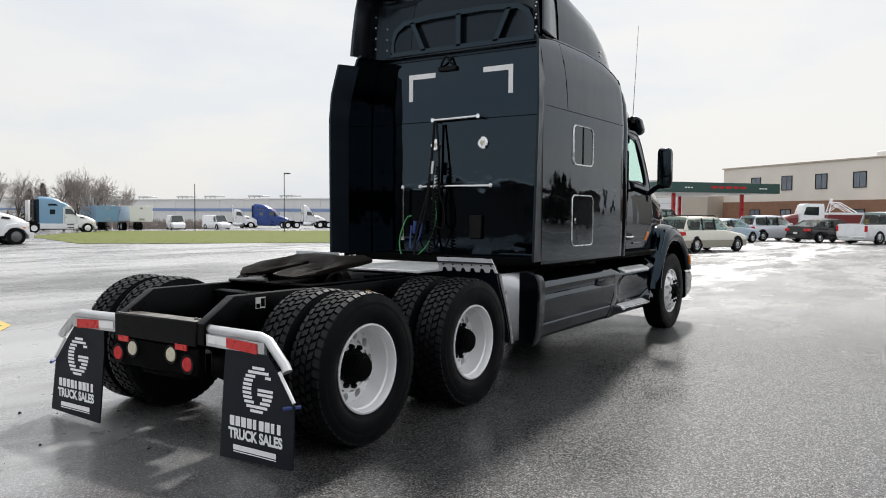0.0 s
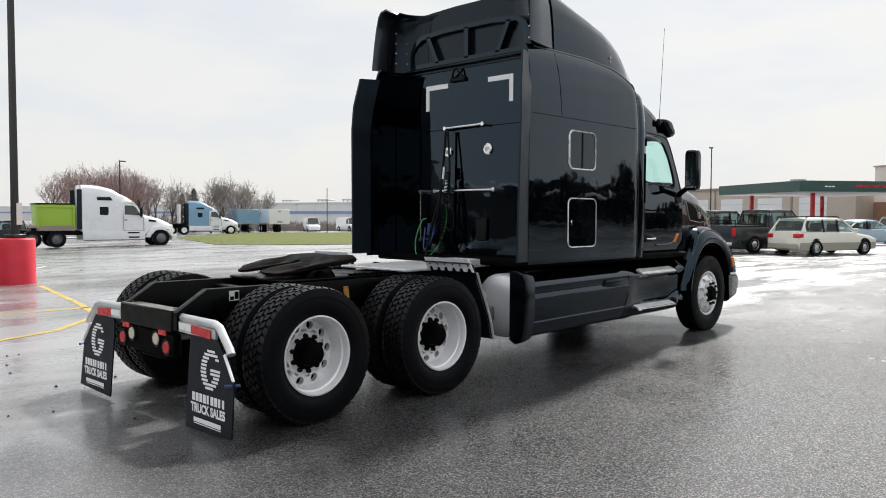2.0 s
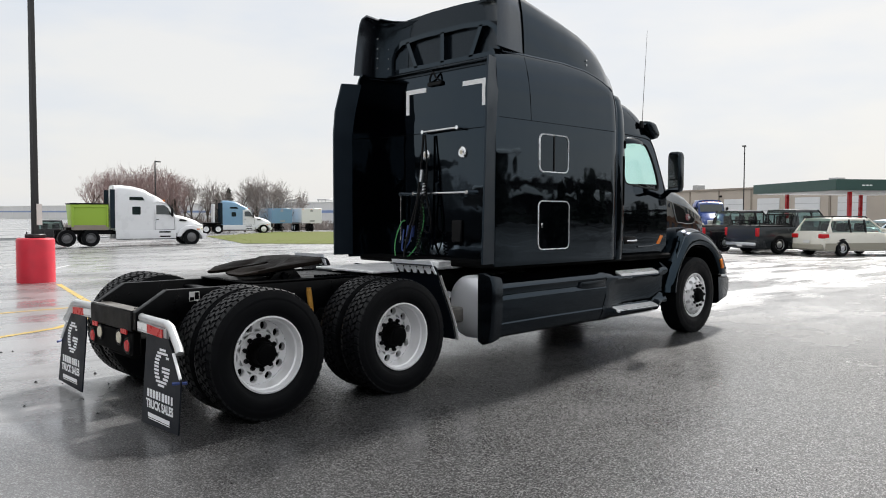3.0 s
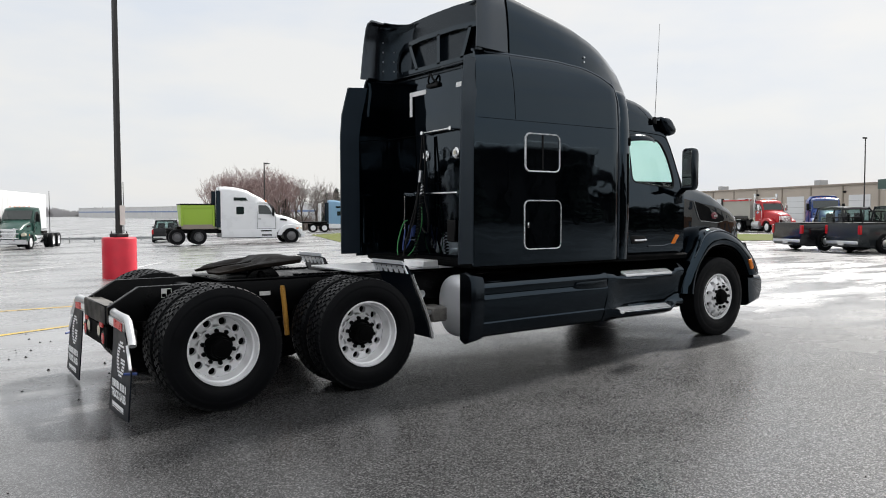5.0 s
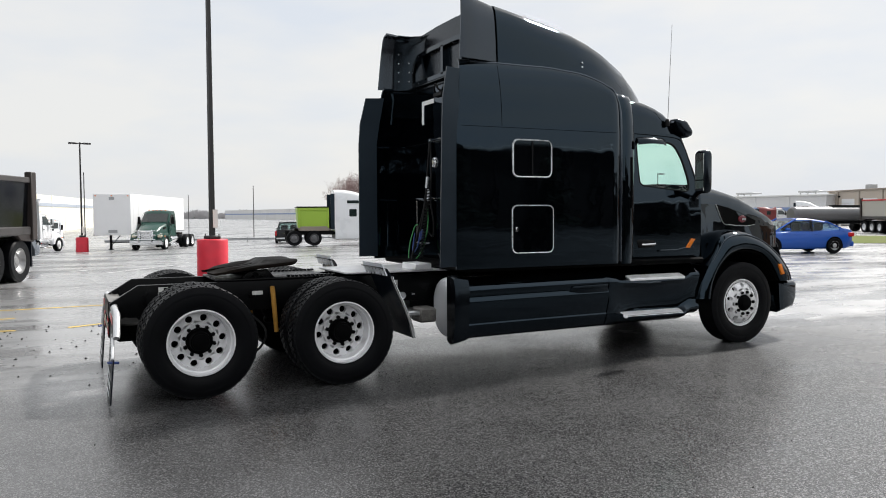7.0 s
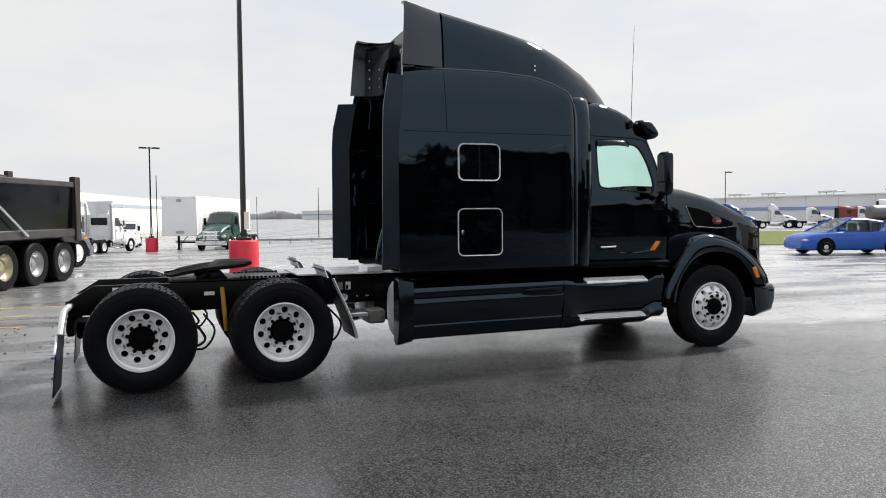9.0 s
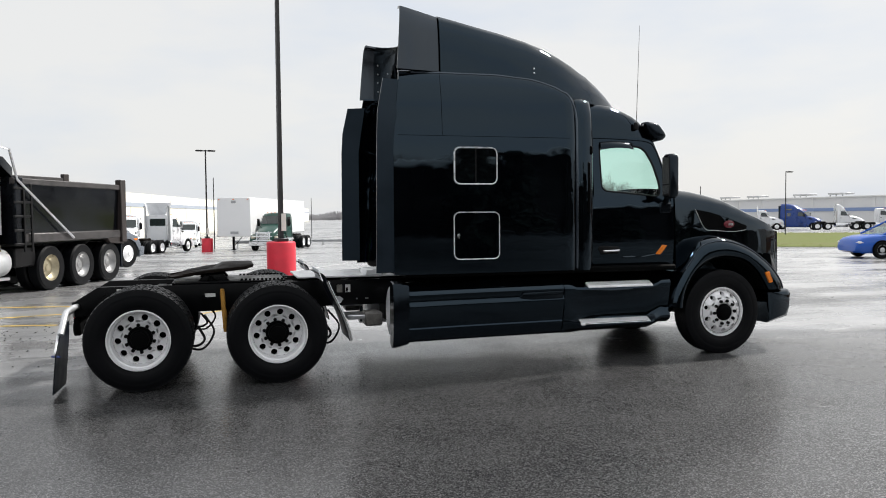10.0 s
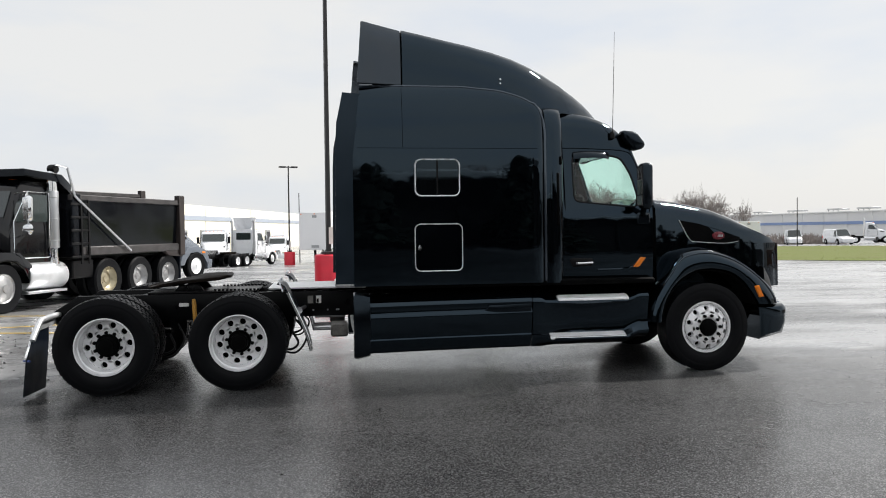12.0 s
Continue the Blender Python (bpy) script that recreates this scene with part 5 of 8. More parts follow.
# ---- tail: brackets, flaps, lamps ----
for s in (-1, 1):
    bm = B()
    path = [(-0.66, s * 0.43, 0.80), (-0.75, s * 0.45, 0.805), (-0.775, s * 0.53, 0.805), (-0.775, s * 0.98, 0.80), (-0.775, s * 1.05, 0.78), (-0.785, s * 1.20, 0.645), (-0.79, s * 1.225, 0.61)]
    tube(bm, path, 0.032, 10)
    hang = part("flap_hanger", bm, M["alu_soft"], truck, "bent polished mud flap hanger")
    bm = B()
    loft(bm, [[(-0.808, s * y, z), (-0.808, s * y, z - 0.05), (-0.812, s * y, z - 0.05), (-0.812, s * y, z)] for y, z in ((0.52, 0.775), (0.70, 0.77))])
    part("white_strip", bm, M["white_tape"], hang)
    bm = B()
    loft(bm, [[(-0.809, s * y, z), (-0.809, s * y, z - 0.065), (-0.813, s * y, z - 0.065), (-0.813, s * y, z)] for y, z in ((0.70, 0.775), (0.98, 0.76))])
    part("red_strip", bm, M["red_tape"], hang)
    bm = B()
    loft(bm, [[(-0.785, s * y, z + 0.005), (-0.785, s * y, z - 0.072), (-0.806, s * y, z - 0.072), (-0.806, s * y, z + 0.005)] for y, z in ((0.50, 0.775), (1.04, 0.765))])
    part("backing_plate", bm, M["alu_soft"], hang)
    bm = B()
    shape = [(0.665, 0.70), (1.05, 0.70), (1.14, 0.60), (1.285, 0.42), (1.30, 0.04), (0.66, 0.02), (0.655, 0.55)]
    prism(bm, shape, "x", -0.012, 0.0)
    for v in bm.verts:
        z = v.co.z
        v.co = Vector((v.co.x - 0.800 - 0.08 * (0.70 - z) ** 1.3, s * v.co.y - 0.03, z))
    flap = part("mud_flap", bm, M["flap"], truck, "dark rubber mud flap with white print", smooth=0)

    def fx(z):
        return -0.816 - 0.08 * max(0, 0.70 - z) ** 1.3
    bm = B()
    tube(bm, [(fx(0.62), s * 1.155 - 0.03, 0.61), (fx(0.45), s * 1.288 - 0.03, 0.44)], 0.012, 6)
    part("flap_edge", bm, M["print"], flap)
    bm = B()
    tube(bm, [(fx(0.4) - 0.03, s * 1.26, 0.405), (fx(0.4) + 0.05, s * 1.33, 0.41)], 0.012, 6)
    part("flap_clip", bm, M["blue_hose"], flap)
    # printed mark of striped bars, one word band and the lettered line below; mc is the middle of the flap
    mc = 0.975 - s * 0.03
    bm = B()
    for k in range(11):
        z = 0.612 - k * 0.0265
        dz = (z - 0.479) / 0.145
        half = 0.135 * math.sqrt(max(0.02, 1 - dz * dz))
        core = 0.056 * math.sqrt(max(0, 1 - (dz / 0.62) ** 2)) if abs(dz) < 0.62 else 0
        spans = [(-half, half)] if not core else [(-half, -core), (core if dz < -0.1 else core + 0.035, half)]
        if core and 0.02 < dz < 0.45:
            spans = [(-half, -core)]
        if core and -0.18 < dz <= 0.02:
            spans = [(-half, -core), (0.0, half)]
        for a, b in spans:
            y0, y1 = s * mc - a, s * mc - b
            x = fx(z) - 0.0012
            bm.faces.new([bm.verts.new(p) for p in ((x, y0, z + 0.009), (x, y1, z + 0.009), (x - 0.001, y1, z - 0.009), (x - 0.001, y0, z - 0.009))])
    part("printed_mark", bm, M["print"], flap, "white striped emblem", smooth=0)["kind"] = "stuff"
    bm = B()
    for k in range(9):
        y0 = s * mc + 0.235 - 0.0525 * k
        w = 0.042 if k not in (4, 7, 8) else 0.03
        for z0, z1 in ((0.232, 0.295),):
            x = fx(0.26) - 0.0015
            bm.faces.new([bm.verts.new(p) for p in ((x, y0, z1), (x, y0 - w, z1), (x - 0.001, y0 - w, z0), (x - 0.001, y0, z0))])
    y0, x = s * mc + 0.19, fx(0.1) - 0.002
    bm.faces.new([bm.verts.new(p) for p in ((x, y0, 0.118), (x, y0 - 0.38, 0.118), (x - 0.001, y0 - 0.38, 0.085), (x - 0.001, y0, 0.085))])
    bm.faces.new([bm.verts.new(p) for p in ((x, y0, 0.078), (x, y0 - 0.38, 0.078), (x - 0.001, y0 - 0.38, 0.072), (x - 0.001, y0, 0.072))])
    part("printed_word", bm, M["print"], flap, smooth=0)["kind"] = "stuff"
    cu = bpy.data.curves.new("lettering", "FONT")
    cu.body, cu.size, cu.align_x, cu.offset, cu.extrude = "TRUCK SALES", 0.09, "CENTER", 0.004, 0.0004
    cu.materials.append(M["print"])
    tx = new("lettering", cu)
    tx.parent = flap
    tx["label"] = "white words TRUCK SALES"
    tx.matrix_basis = Matrix(((0, 0, -1, fx(0.18) - 0.003), (-1, 0, 0, s * mc), (0, 1, 0, 0.156), (0, 0, 0, 1))) @ Matrix.Diagonal((0.86, 1, 1, 1))
    # lamps
    for yy, z, key, lab in ((0.385, 0.558, "red_lens", "round red tail lamp"), (0.215, 0.608, "clear_lens", "round clear reversing lamp")):
        bm = B()
        lathe(bm, [(0, -0.02), (0.045, -0.016), (0.053, -0.006), (0.055, 0)], 22, "x", (-0.81, s * yy + 0.065, z))
        lamp = part("tail_lamp", bm, M[key], truck, lab)
        bm = B()
        lathe(bm, [(0.054, -0.012), (0.066, -0.012), (0.07, 0), (0.068, 0.06), (0, 0.06)], 22, "x", (-0.81, s * yy + 0.065, z))
        part("lamp_ring", bm, M["black"], lamp)
    bm = B()
    box(bm, -0.825, -0.815, *sorted((s * 0.26 + 0.06, s * 0.38 + 0.06)), 0.65, 0.69)
    part("red_strip", bm, M["red_tape"], truck)
bm = B()
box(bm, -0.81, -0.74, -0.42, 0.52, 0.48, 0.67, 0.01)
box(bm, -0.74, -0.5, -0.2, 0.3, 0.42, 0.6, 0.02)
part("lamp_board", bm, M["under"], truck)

# ---- hoses on the back wall ----
def coil(p, q, r, turns, n=10):
    p, q = Vector(p), Vector(q)
    d = (q - p).normalized()
    a = d.orthogonal().normalized()
    b = d.cross(a)
    k = turns * n
    return [p + (q - p) * i / k + (a * math.cos(2 * math.pi * i / n) + b * math.sin(2 * math.pi * i / n)) * r for i in range(k + 1)]


for key, pts, r in (("black", [(2.95, 0.27, 2.58), (2.93, 0.29, 2.2), (2.90, 0.33, 1.8), (2.84, 0.40, 1.45), (2.76, 0.40, 1.16), (2.72, 0.30, 1.1)], 0.014),
                    ("black", [(2.95, 0.24, 2.58), (2.94, 0.20, 2.2), (2.92, 0.18, 1.85), (2.93, 0.12, 1.6), (2.93, 0.14, 1.42), (2.92, 0.25, 1.5), (2.9, 0.25, 1.85)], 0.012),
                    ("green_hose", [(2.92, 0.28, 1.75), (2.90, 0.22, 1.72), (2.88, 0.20, 1.5), (2.84, 0.28, 1.24), (2.80, 0.46, 1.09), (2.80, 0.60, 1.12), (2.84, 0.66, 1.3), (2.88, 0.60, 1.52), (2.9, 0.54, 1.56)], 0.008),
                    ("blue_hose", [(2.86, 0.36, 1.5), (2.84, 0.40, 1.3), (2.8, 0.48, 1.2), (2.84, 0.5, 1.45)], 0.009),
                    ("black", [(2.92, 0.30, 1.95), (2.88, 0.34, 1.6), (2.86, 0.36, 1.5), (2.84, 0.42, 1.35)], 0.012)):
    bm = B()
    tube(bm, bend(pts, 6), r, 7)
    part("air_hose", bm, M[key], truck, {"black": "black air hose", "green_hose": "green electric cable", "blue_hose": "blue air hose"}[key])
bm = B()
tube(bm, coil((2.93, 0.20, 2.1), (2.80, 0.22, 1.12), 0.022, 26), 0.008, 5)
part("coiled_cable", bm, M["black"], truck, "black coiled cable")
for y, z in ((0.26, 2.16), (0.22, 2.0), (0.42, 1.5), (0.5, 1.5)):
    bm = B()
    tube(bm, [(2.92, y, z), (2.91, y + 0.01, z - 0.14)], 0.024, 10)
    part("coupling", bm, M["alu" if z > 1.9 else "blue_hose"], truck)


# ---- wheels ----
def tyre_mesh(bm, y0, y1, lug, s):
    """A tyre round the y axis: carcass, then tread blocks."""
    w = y1 - y0
    R = TYRE_R - (0.014 if lug else 0.0)
    prof = [(RIM_R - 0.012, 0.12), (RIM_R + 0.03, 0.06), (RIM_R + 0.045, 0.035), (RIM_R + 0.05, 0.024), (RIM_R + 0.085, 0.012), (RIM_R + 0.13, 0.0), (RIM_R + 0.136, 0.008), (RIM_R + 0.142, 0.002), (R - 0.045, 0.012), (R - 0.04, 0.02), (R - 0.02, 0.03), (R, 0.065)]
    pts = [(r, y0 + w * a) for r, a in prof] + [(R, y0 + w * a) for a in (0.3, 0.5, 0.7)] + [(r, y1 - w * a) for r, a in prof[::-1]]
    lathe(bm, pts, 56, "y")
    return R


def tread(bm, y0, y1, R, rows, count, depth):
    w = (y1 - y0) * 0.94 / rows
    ya = y0 + (y1 - y0) * 0.03
    for i in range(rows):
        for k in range(count):
            a = 2 * math.pi * (k + (0.5 if i % 2 else 0.0) + 0.12 * i) / count
            da = 2 * math.pi / count * (0.36 if i in (0, rows - 1) else 0.33)
            sk = da * (0.25 if i in (0, rows - 1) else (-0.4 if i % 2 else 0.4))
            c0, c1 = ya + w * i + w * 0.10, ya + w * (i + 1) - w * 0.10
            rl = [R - (0.014 if i == 0 else 0.004), R - (0.014 if i == rows - 1 else 0.004)]
            vs = []
            for rr in (0, depth):
                for y, sh, lo in ((c0, -sk, rl[0]), (c1, sk, rl[1])):
                    for d in (-da, da):
                        r = lo - 0.006 + (rr + 0.006 if rr else 0) + (0 if rr == 0 else 0.0)
                        vs.append(bm.verts.new((r * math.cos(a + d + sh), y, r * math.sin(a + d + sh))))
            for q in ((4, 5, 7, 6), (0, 4, 6, 2), (1, 3, 7, 5), (0, 1, 5, 4), (2, 6, 7, 3)):
                bm.faces.new([vs[j] for j in q])


def holed_disc(bm, r0, r1, n, rc, rh, fy, depth):
    """A ring-shaped disc round y with n round holes; fy(r) is its place along y."""
    m = 12
    for k in range(n):
        a0 = 2 * math.pi * k / n
        wd = math.pi / n
        hole, rim, back = [], [], []
        for j in range(m):
            t = 2 * math.pi * (j + 0.5) / m
            hr, ha = rc + rh * math.sin(t), a0 + rh * math.cos(t) / rc
            u, v = math.cos(t), math.sin(t)
            q = max(abs(u), abs(v))
            br = (r0 + r1) / 2 + (r1 - r0) / 2 * v / q
            ba = a0 + wd * u / q
            hole.append(bm.verts.new((hr * math.cos(ha), fy(hr), hr * math.sin(ha))))
            back.append(bm.verts.new((hr * math.cos(ha), fy(hr) + depth, hr * math.sin(ha))))
            rim.append(bm.verts.new((br * math.cos(ba), fy(br), br * math.sin(ba))))
        for j in range(m):
            i = (j + 1) % m
            bm.faces.new((hole[j], hole[i], rim[i], rim[j]))
            bm.faces.new((hole[j], back[j], back[i], hole[i]))


def make_wheel(x, s, rear):
    """A wheel under the truck with its tyres, rim and nuts; s is the side."""
    hub_b, tyre_b, tread_b, rim_b, nut_b = B(), B(), B(), B(), B()
    ys = 1.195 if rear else 1.13
    if rear:
        for y1 in (1.205, 0.875):
            R = tyre_mesh(tyre_b, y1 - 0.275, y1, True, s)
            tread(tread_b, y1 - 0.275, y1, R + 0.002, 5, 50, 0.017)
    else:
        R = tyre_mesh(tyre_b, 0.86, 1.135, False, s)
        tread(tread_b, 0.86, 1.135, R - 0.006, 4, 90, 0.008)
    if rear:
        lathe(rim_b, [(RIM_R - 0.01, 1.165), (RIM_R + 0.004, 1.178), (RIM_R + 0.004, 1.188), (RIM_R - 0.008, 1.19), (RIM_R - 0.014, 1.178), (RIM_R - 0.020, 1.135), (RIM_R - 0.032, 1.125), (RIM_R - 0.034, 1.06), (0.266, 1.025), (0.262, 1.005)], 56, "y")
        face = lambda r: 1.005 + 0.02 * (0.262 - r) / 0.1
        holed_disc(rim_b, 0.172, 0.262, 10, 0.217, 0.034, face, -0.05)
        lathe(rim_b, [(0.172, face(0.172)), (0.165, 1.031), (0.115, 1.033), (0.10, 1.005)], 40, "y")
        lathe(hub_b, [(0, 1.165), (0.05, 1.165), (0.075, 1.155), (0.08, 1.14), (0.092, 1.135), (0.098, 1.06), (0.122, 1.055), (0.126, 1.03)], 28, "y")
        nut_y, nut_r = 1.033, 0.138
    else:
        lathe(rim_b, [(RIM_R - 0.01, 1.085), (RIM_R + 0.004, 1.098), (RIM_R + 0.002, 1.11), (RIM_R - 0.012, 1.108), (RIM_R - 0.02, 1.09), (0.275, 1.08)], 48, "y")
        face = lambda r: float(np.interp(r, (0.165, 0.20, 0.24, 0.275), (1.155, 1.15, 1.125, 1.08)))
        holed_disc(rim_b, 0.172, 0.275, 10, 0.226, 0.030, face, -0.06)
        lathe(rim_b, [(0.172, face(0.172)), (0.165, 1.158), (0.12, 1.158), (0.10, 1.14)], 40, "y")
        lathe(hub_b, [(0, 1.215), (0.05, 1.213), (0.075, 1.205), (0.082, 1.19), (0.10, 1.17), (0.105, 1.14)], 28, "y")
        nut_y, nut_r = 1.158, 0.143
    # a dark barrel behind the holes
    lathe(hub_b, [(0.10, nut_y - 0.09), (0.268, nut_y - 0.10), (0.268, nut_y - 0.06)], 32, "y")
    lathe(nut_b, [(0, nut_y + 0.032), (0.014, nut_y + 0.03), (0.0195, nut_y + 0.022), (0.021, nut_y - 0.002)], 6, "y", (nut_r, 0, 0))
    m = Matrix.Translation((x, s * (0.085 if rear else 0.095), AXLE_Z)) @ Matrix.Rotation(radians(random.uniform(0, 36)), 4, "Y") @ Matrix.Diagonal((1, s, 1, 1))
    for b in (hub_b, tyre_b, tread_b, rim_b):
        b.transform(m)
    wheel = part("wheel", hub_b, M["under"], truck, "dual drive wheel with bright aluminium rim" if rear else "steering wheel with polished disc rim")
    part("tyre", tyre_b, M["tyre"], wheel, "black rubber tyre", smooth=45)
    tr = part("tread", tread_b, M["tread"], wheel, smooth=0)
    tr["kind"] = "stuff"
    part("rim", rim_b, M["rim"] if rear else M["rim_polished"], wheel, "aluminium wheel rim", smooth=35)
    nut_mesh = mesh_of("wheel_nut", nut_b, M["frame"])
    for k in range(10):
        nut = new("wheel_nut", nut_mesh)
        nut.parent = wheel
        nut.matrix_basis = m @ Matrix.Rotation(2 * math.pi * (k + 0.5) / 10, 4, "Y")


for s in (-1, 1):
    for x in R_AXLES:
        make_wheel(x, s, True)
    make_wheel(F_AXLE, s, False)


# ---- other vehicles: each is built with its middle on the ground, nose along +x ----
def small_wheel(parent, x, y, r, w, rim_mat=None, s=1, name="wheel", dish=0.0):
    b = B()
    lathe(b, [(r * 0.60, -w / 2 * 0.9), (r * 0.93, -w / 2), (r, -w * 0.36), (r, w * 0.36), (r * 0.93, w / 2), (r * 0.60, w / 2 * 0.92)], 24, "y", (x, y, r))
    wheel = part(name, b, M["tyre"], parent, "black rubber tyre on a metal rim")
    b = B()
    o = s * (w / 2 * 0.85)
    k = s * dish
    lathe(b, [(r * 0.62, o), (r * 0.585, o + s * 0.005), (r * 0.54, o - s * 0.03 + k * 0.3), (r * 0.40, o - s * 0.02 + k), (r * 0.18, o + s * 0.01 + k), (r * 0.16, o + s * 0.03 + k), (0, o + s * 0.03 + k)], 20, "y", (x, y, r))
    rim = part("rim", b, rim_mat or M["alu"], wheel)
    b = B()
    for j in range(5):
        a = 2 * math.pi * j / 5
        c, q = math.cos(a), math.sin(a)
        lathe(b, [(0, s * 0.004), (r * 0.10, s * 0.004), (r * 0.105, -s * 0.004)], 8, "y", (x + c * r * 0.36, y + o - s * 0.012 + k, r + q * r * 0.36))
    return wheel


def car(label, category, at, heading, colour, L=4.6, W=1.8, H=1.45, shape="sedan", two_tone=None, group="parked cars", rim=None, rack=False):
    """A parked car: painted body, glasshouse, lamps, four wheels."""
    ob = thing("car" if shape != "pickup" else "pickup_truck", label, category, (*at, gz(*at)), heading, group)
    h, w, gc = L / 2, W / 2, 0.19
    belt = {"sedan": 0.93, "wagon": 0.95, "suv": 1.02, "pickup": 1.16, "van": 1.25}[shape] * H / {"sedan": 1.45, "wagon": 1.5, "suv": 1.65, "pickup": 1.9, "van": 2.2}[shape]
    r = {"sedan": 0.32, "wagon": 0.33, "suv": 0.36, "pickup": 0.40, "van": 0.36}[shape]
    # stations: x, belt height factor, half width
    hood = belt * (0.88 if shape != "van" else 0.8)
    st = {"sedan": [(-h, 0.62, 0.80), (-h + 0.05, 1.04, 0.88), (-h + 0.30, 1.09, 0.95), (-h + 0.75, 1.05, 0.99), (-0.4, 1.0, 1.0), (0.55, 0.99, 1.0), (0.95, 0.95, 1.0), (h - 0.6, 0.91, 0.97), (h - 0.25, 0.82, 0.92), (h - 0.07, 0.70, 0.84), (h, 0.50, 0.76)],
          "wagon": [(-h, 0.66, 0.88), (-h + 0.05, 1.0, 0.95), (-h + 0.5, 1.0, 0.99), (-0.4, 1.0, 1.0), (0.6, 0.98, 1.0), (0.95, 0.94, 1.0), (h - 0.5, 0.82, 0.97), (h - 0.12, 0.72, 0.88), (h, 0.55, 0.78)]}
    st["suv"], st["van"] = st["wagon"], st["wagon"]
    st["pickup"] = [(-h, 0.55, 0.93), (-h + 0.03, 1.0, 0.97), (-h + 0.5, 1.0, 1.0), (-0.4, 1.0, 1.0), (0.6, 1.0, 1.0), (1.0, 0.98, 1.0), (h - 0.5, 0.93, 0.98), (h - 0.1, 0.86, 0.93), (h, 0.6, 0.86)]
    b = B()
    rings = []
    for x, f, k in st[shape]:
        top, ww = belt * f, w * k
        low = gc + (0.08 if abs(x) > h - 0.2 else 0.0)
        half = [(ww * 0.86, low), (ww * 0.97, low + 0.10), (ww, low + (top - low) * 0.5), (ww * 0.985, low + (top - low) * 0.82), (ww * 0.93, top - 0.02), (ww * 0.80, top + 0.012), (ww * 0.3, top + 0.03)]
        rings.append([(x, -y, z) for y, z in half] + [(x, y, z) for y, z in half[::-1]])
    loft(b, rings)
    part("body", b, colour, ob, smooth=50)
    if two_tone:
        for s in (-1, 1):
            b = B()
            surf(b, [q[0] for q in st[shape][1:-1]], [0.0, 0.5, 1.0], lambda x, v, s=s: (x, s * (w * float(np.interp(x, [q[0] for q in st[shape]], [q[2] for q in st[shape]])) * (0.972 + 0.03 * v) + 0.006), gc + 0.06 + v * 0.28))
            part("lower_cladding", b, two_tone, ob, smooth=50)
    # glasshouse: a roof shell on pillars, with see-through panes
    roof = {"sedan": [(-1.85, 0.10), (-1.05, 0.80), (-0.30, 1.0), (0.25, 0.97), (1.30, 0.0)], "wagon": [(-h + 0.16, 0), (-h + 0.55, 0.95), (-0.5, 1.0), (0.15, 0.97), (1.0, 0.0)],
            "suv": [(-h + 0.12, 0), (-h + 0.45, 0.94), (-0.5, 1.0), (0.2, 0.97), (0.98, 0.0)], "pickup": [(-0.82, 0), (-0.70, 0.95), (-0.1, 1.0), (0.6, 0.97), (1.25, 0.0)],
            "van": [(-h + 0.05, 0), (-h + 0.12, 0.97), (-0.5, 1.0), (0.75, 0.97), (1.35, 0.0)]}[shape]
    xs, fs = [q[0] for q in roof], [q[1] for q in roof]

    def shell(x, v):
        """A point of the glasshouse side: v is 0 at the belt and 1 at the roof's edge."""
        f = float(np.interp(x, xs, fs))
        return w * (0.93 - 0.17 * f * v), belt - 0.02 + (H - belt + 0.02) * f * v
    b = B()
    rings = []
    for x in np.linspace(xs[1], xs[3], 7):
        y1, z1 = shell(x, 0.86)
        y2, z2 = shell(x, 1.0)
        half = [(y1, z1 - 0.02), (y1 + 0.006, z1), (y2 - 0.02, z2 - 0.025), (y2 - 0.10, z2), (y2 * 0.4, z2 + 0.018)]
        rings.append([(x, -y, z) for y, z in half] + [(x, y, z) for y, z in half[::-1]])
    loft(b, rings)
    part("roof", b, colour, ob, smooth=50)
    panes = {"sedan": [(-1.62, -0.42), (-0.34, 1.08)], "wagon": [(-h + 0.40, -0.98), (-0.90, -0.14), (-0.06, 0.78)], "suv": [(-h + 0.36, -0.98), (-0.90, -0.16), (-0.08, 0.78)],
             "pickup": [(-0.60, 0.14), (0.22, 1.05)], "van": [(0.45, 1.16)]}[shape]
    for s in (-1, 1):
        for x0, x1 in panes:
            b = B()

            def pane_pt(u, q, s=s, x0=x0, x1=x1):
                x = x0 + (x1 - x0) * u
                y, z = shell(x, 0.02 + 0.86 * q)
                return (x, s * (y - 0.006), z)
            surf(b, [0, 0.2, 0.4, 0.6, 0.8, 1], [0, 1], pane_pt)
            part("side_window", b, M["car_glass"] if shape != "van" else M["car_window"], ob, smooth=60).visible_shadow = False
        # pillars fill what the panes leave open
        edges = [xs[0]] + [q for p in panes for q in p] + [xs[-1]]
        for x0, x1 in zip(edges[::2], edges[1::2]):
            b = B()
            n = max(2, int((x1 - x0) / 0.12) + 1)
            surf(b, list(np.linspace(x0, x1, n)), [0, 0.45, 0.9], lambda x, q, s=s: (x, s * shell(x, q)[0], shell(x, q)[1]))
            part("pillar", b, colour if x0 in (xs[0],) or x1 == xs[-1] or shape == "van" else M["black"], ob, solid=0.03, smooth=60)
    for i, nm in ((0, "rear_window"), (3, "windscreen")):
        (xa, fa), (xb, fb) = roof[i], roof[i + 1]
        b = B()

        def scr(u, q, xa=xa, xb=xb):
            x = xa + (xb - xa) * q
            y, z = shell(x, 0.985)
            return (x, u * (y - 0.03), z + 0.006 * (1 - u * u) * 3)
        surf(b, [-1, -0.5, 0, 0.5, 1], [0, 0.25, 0.5, 0.75, 1], scr)
        part(nm, b, M["car_glass"] if shape != "van" else M["car_window"], ob, smooth=60).visible_shadow = False
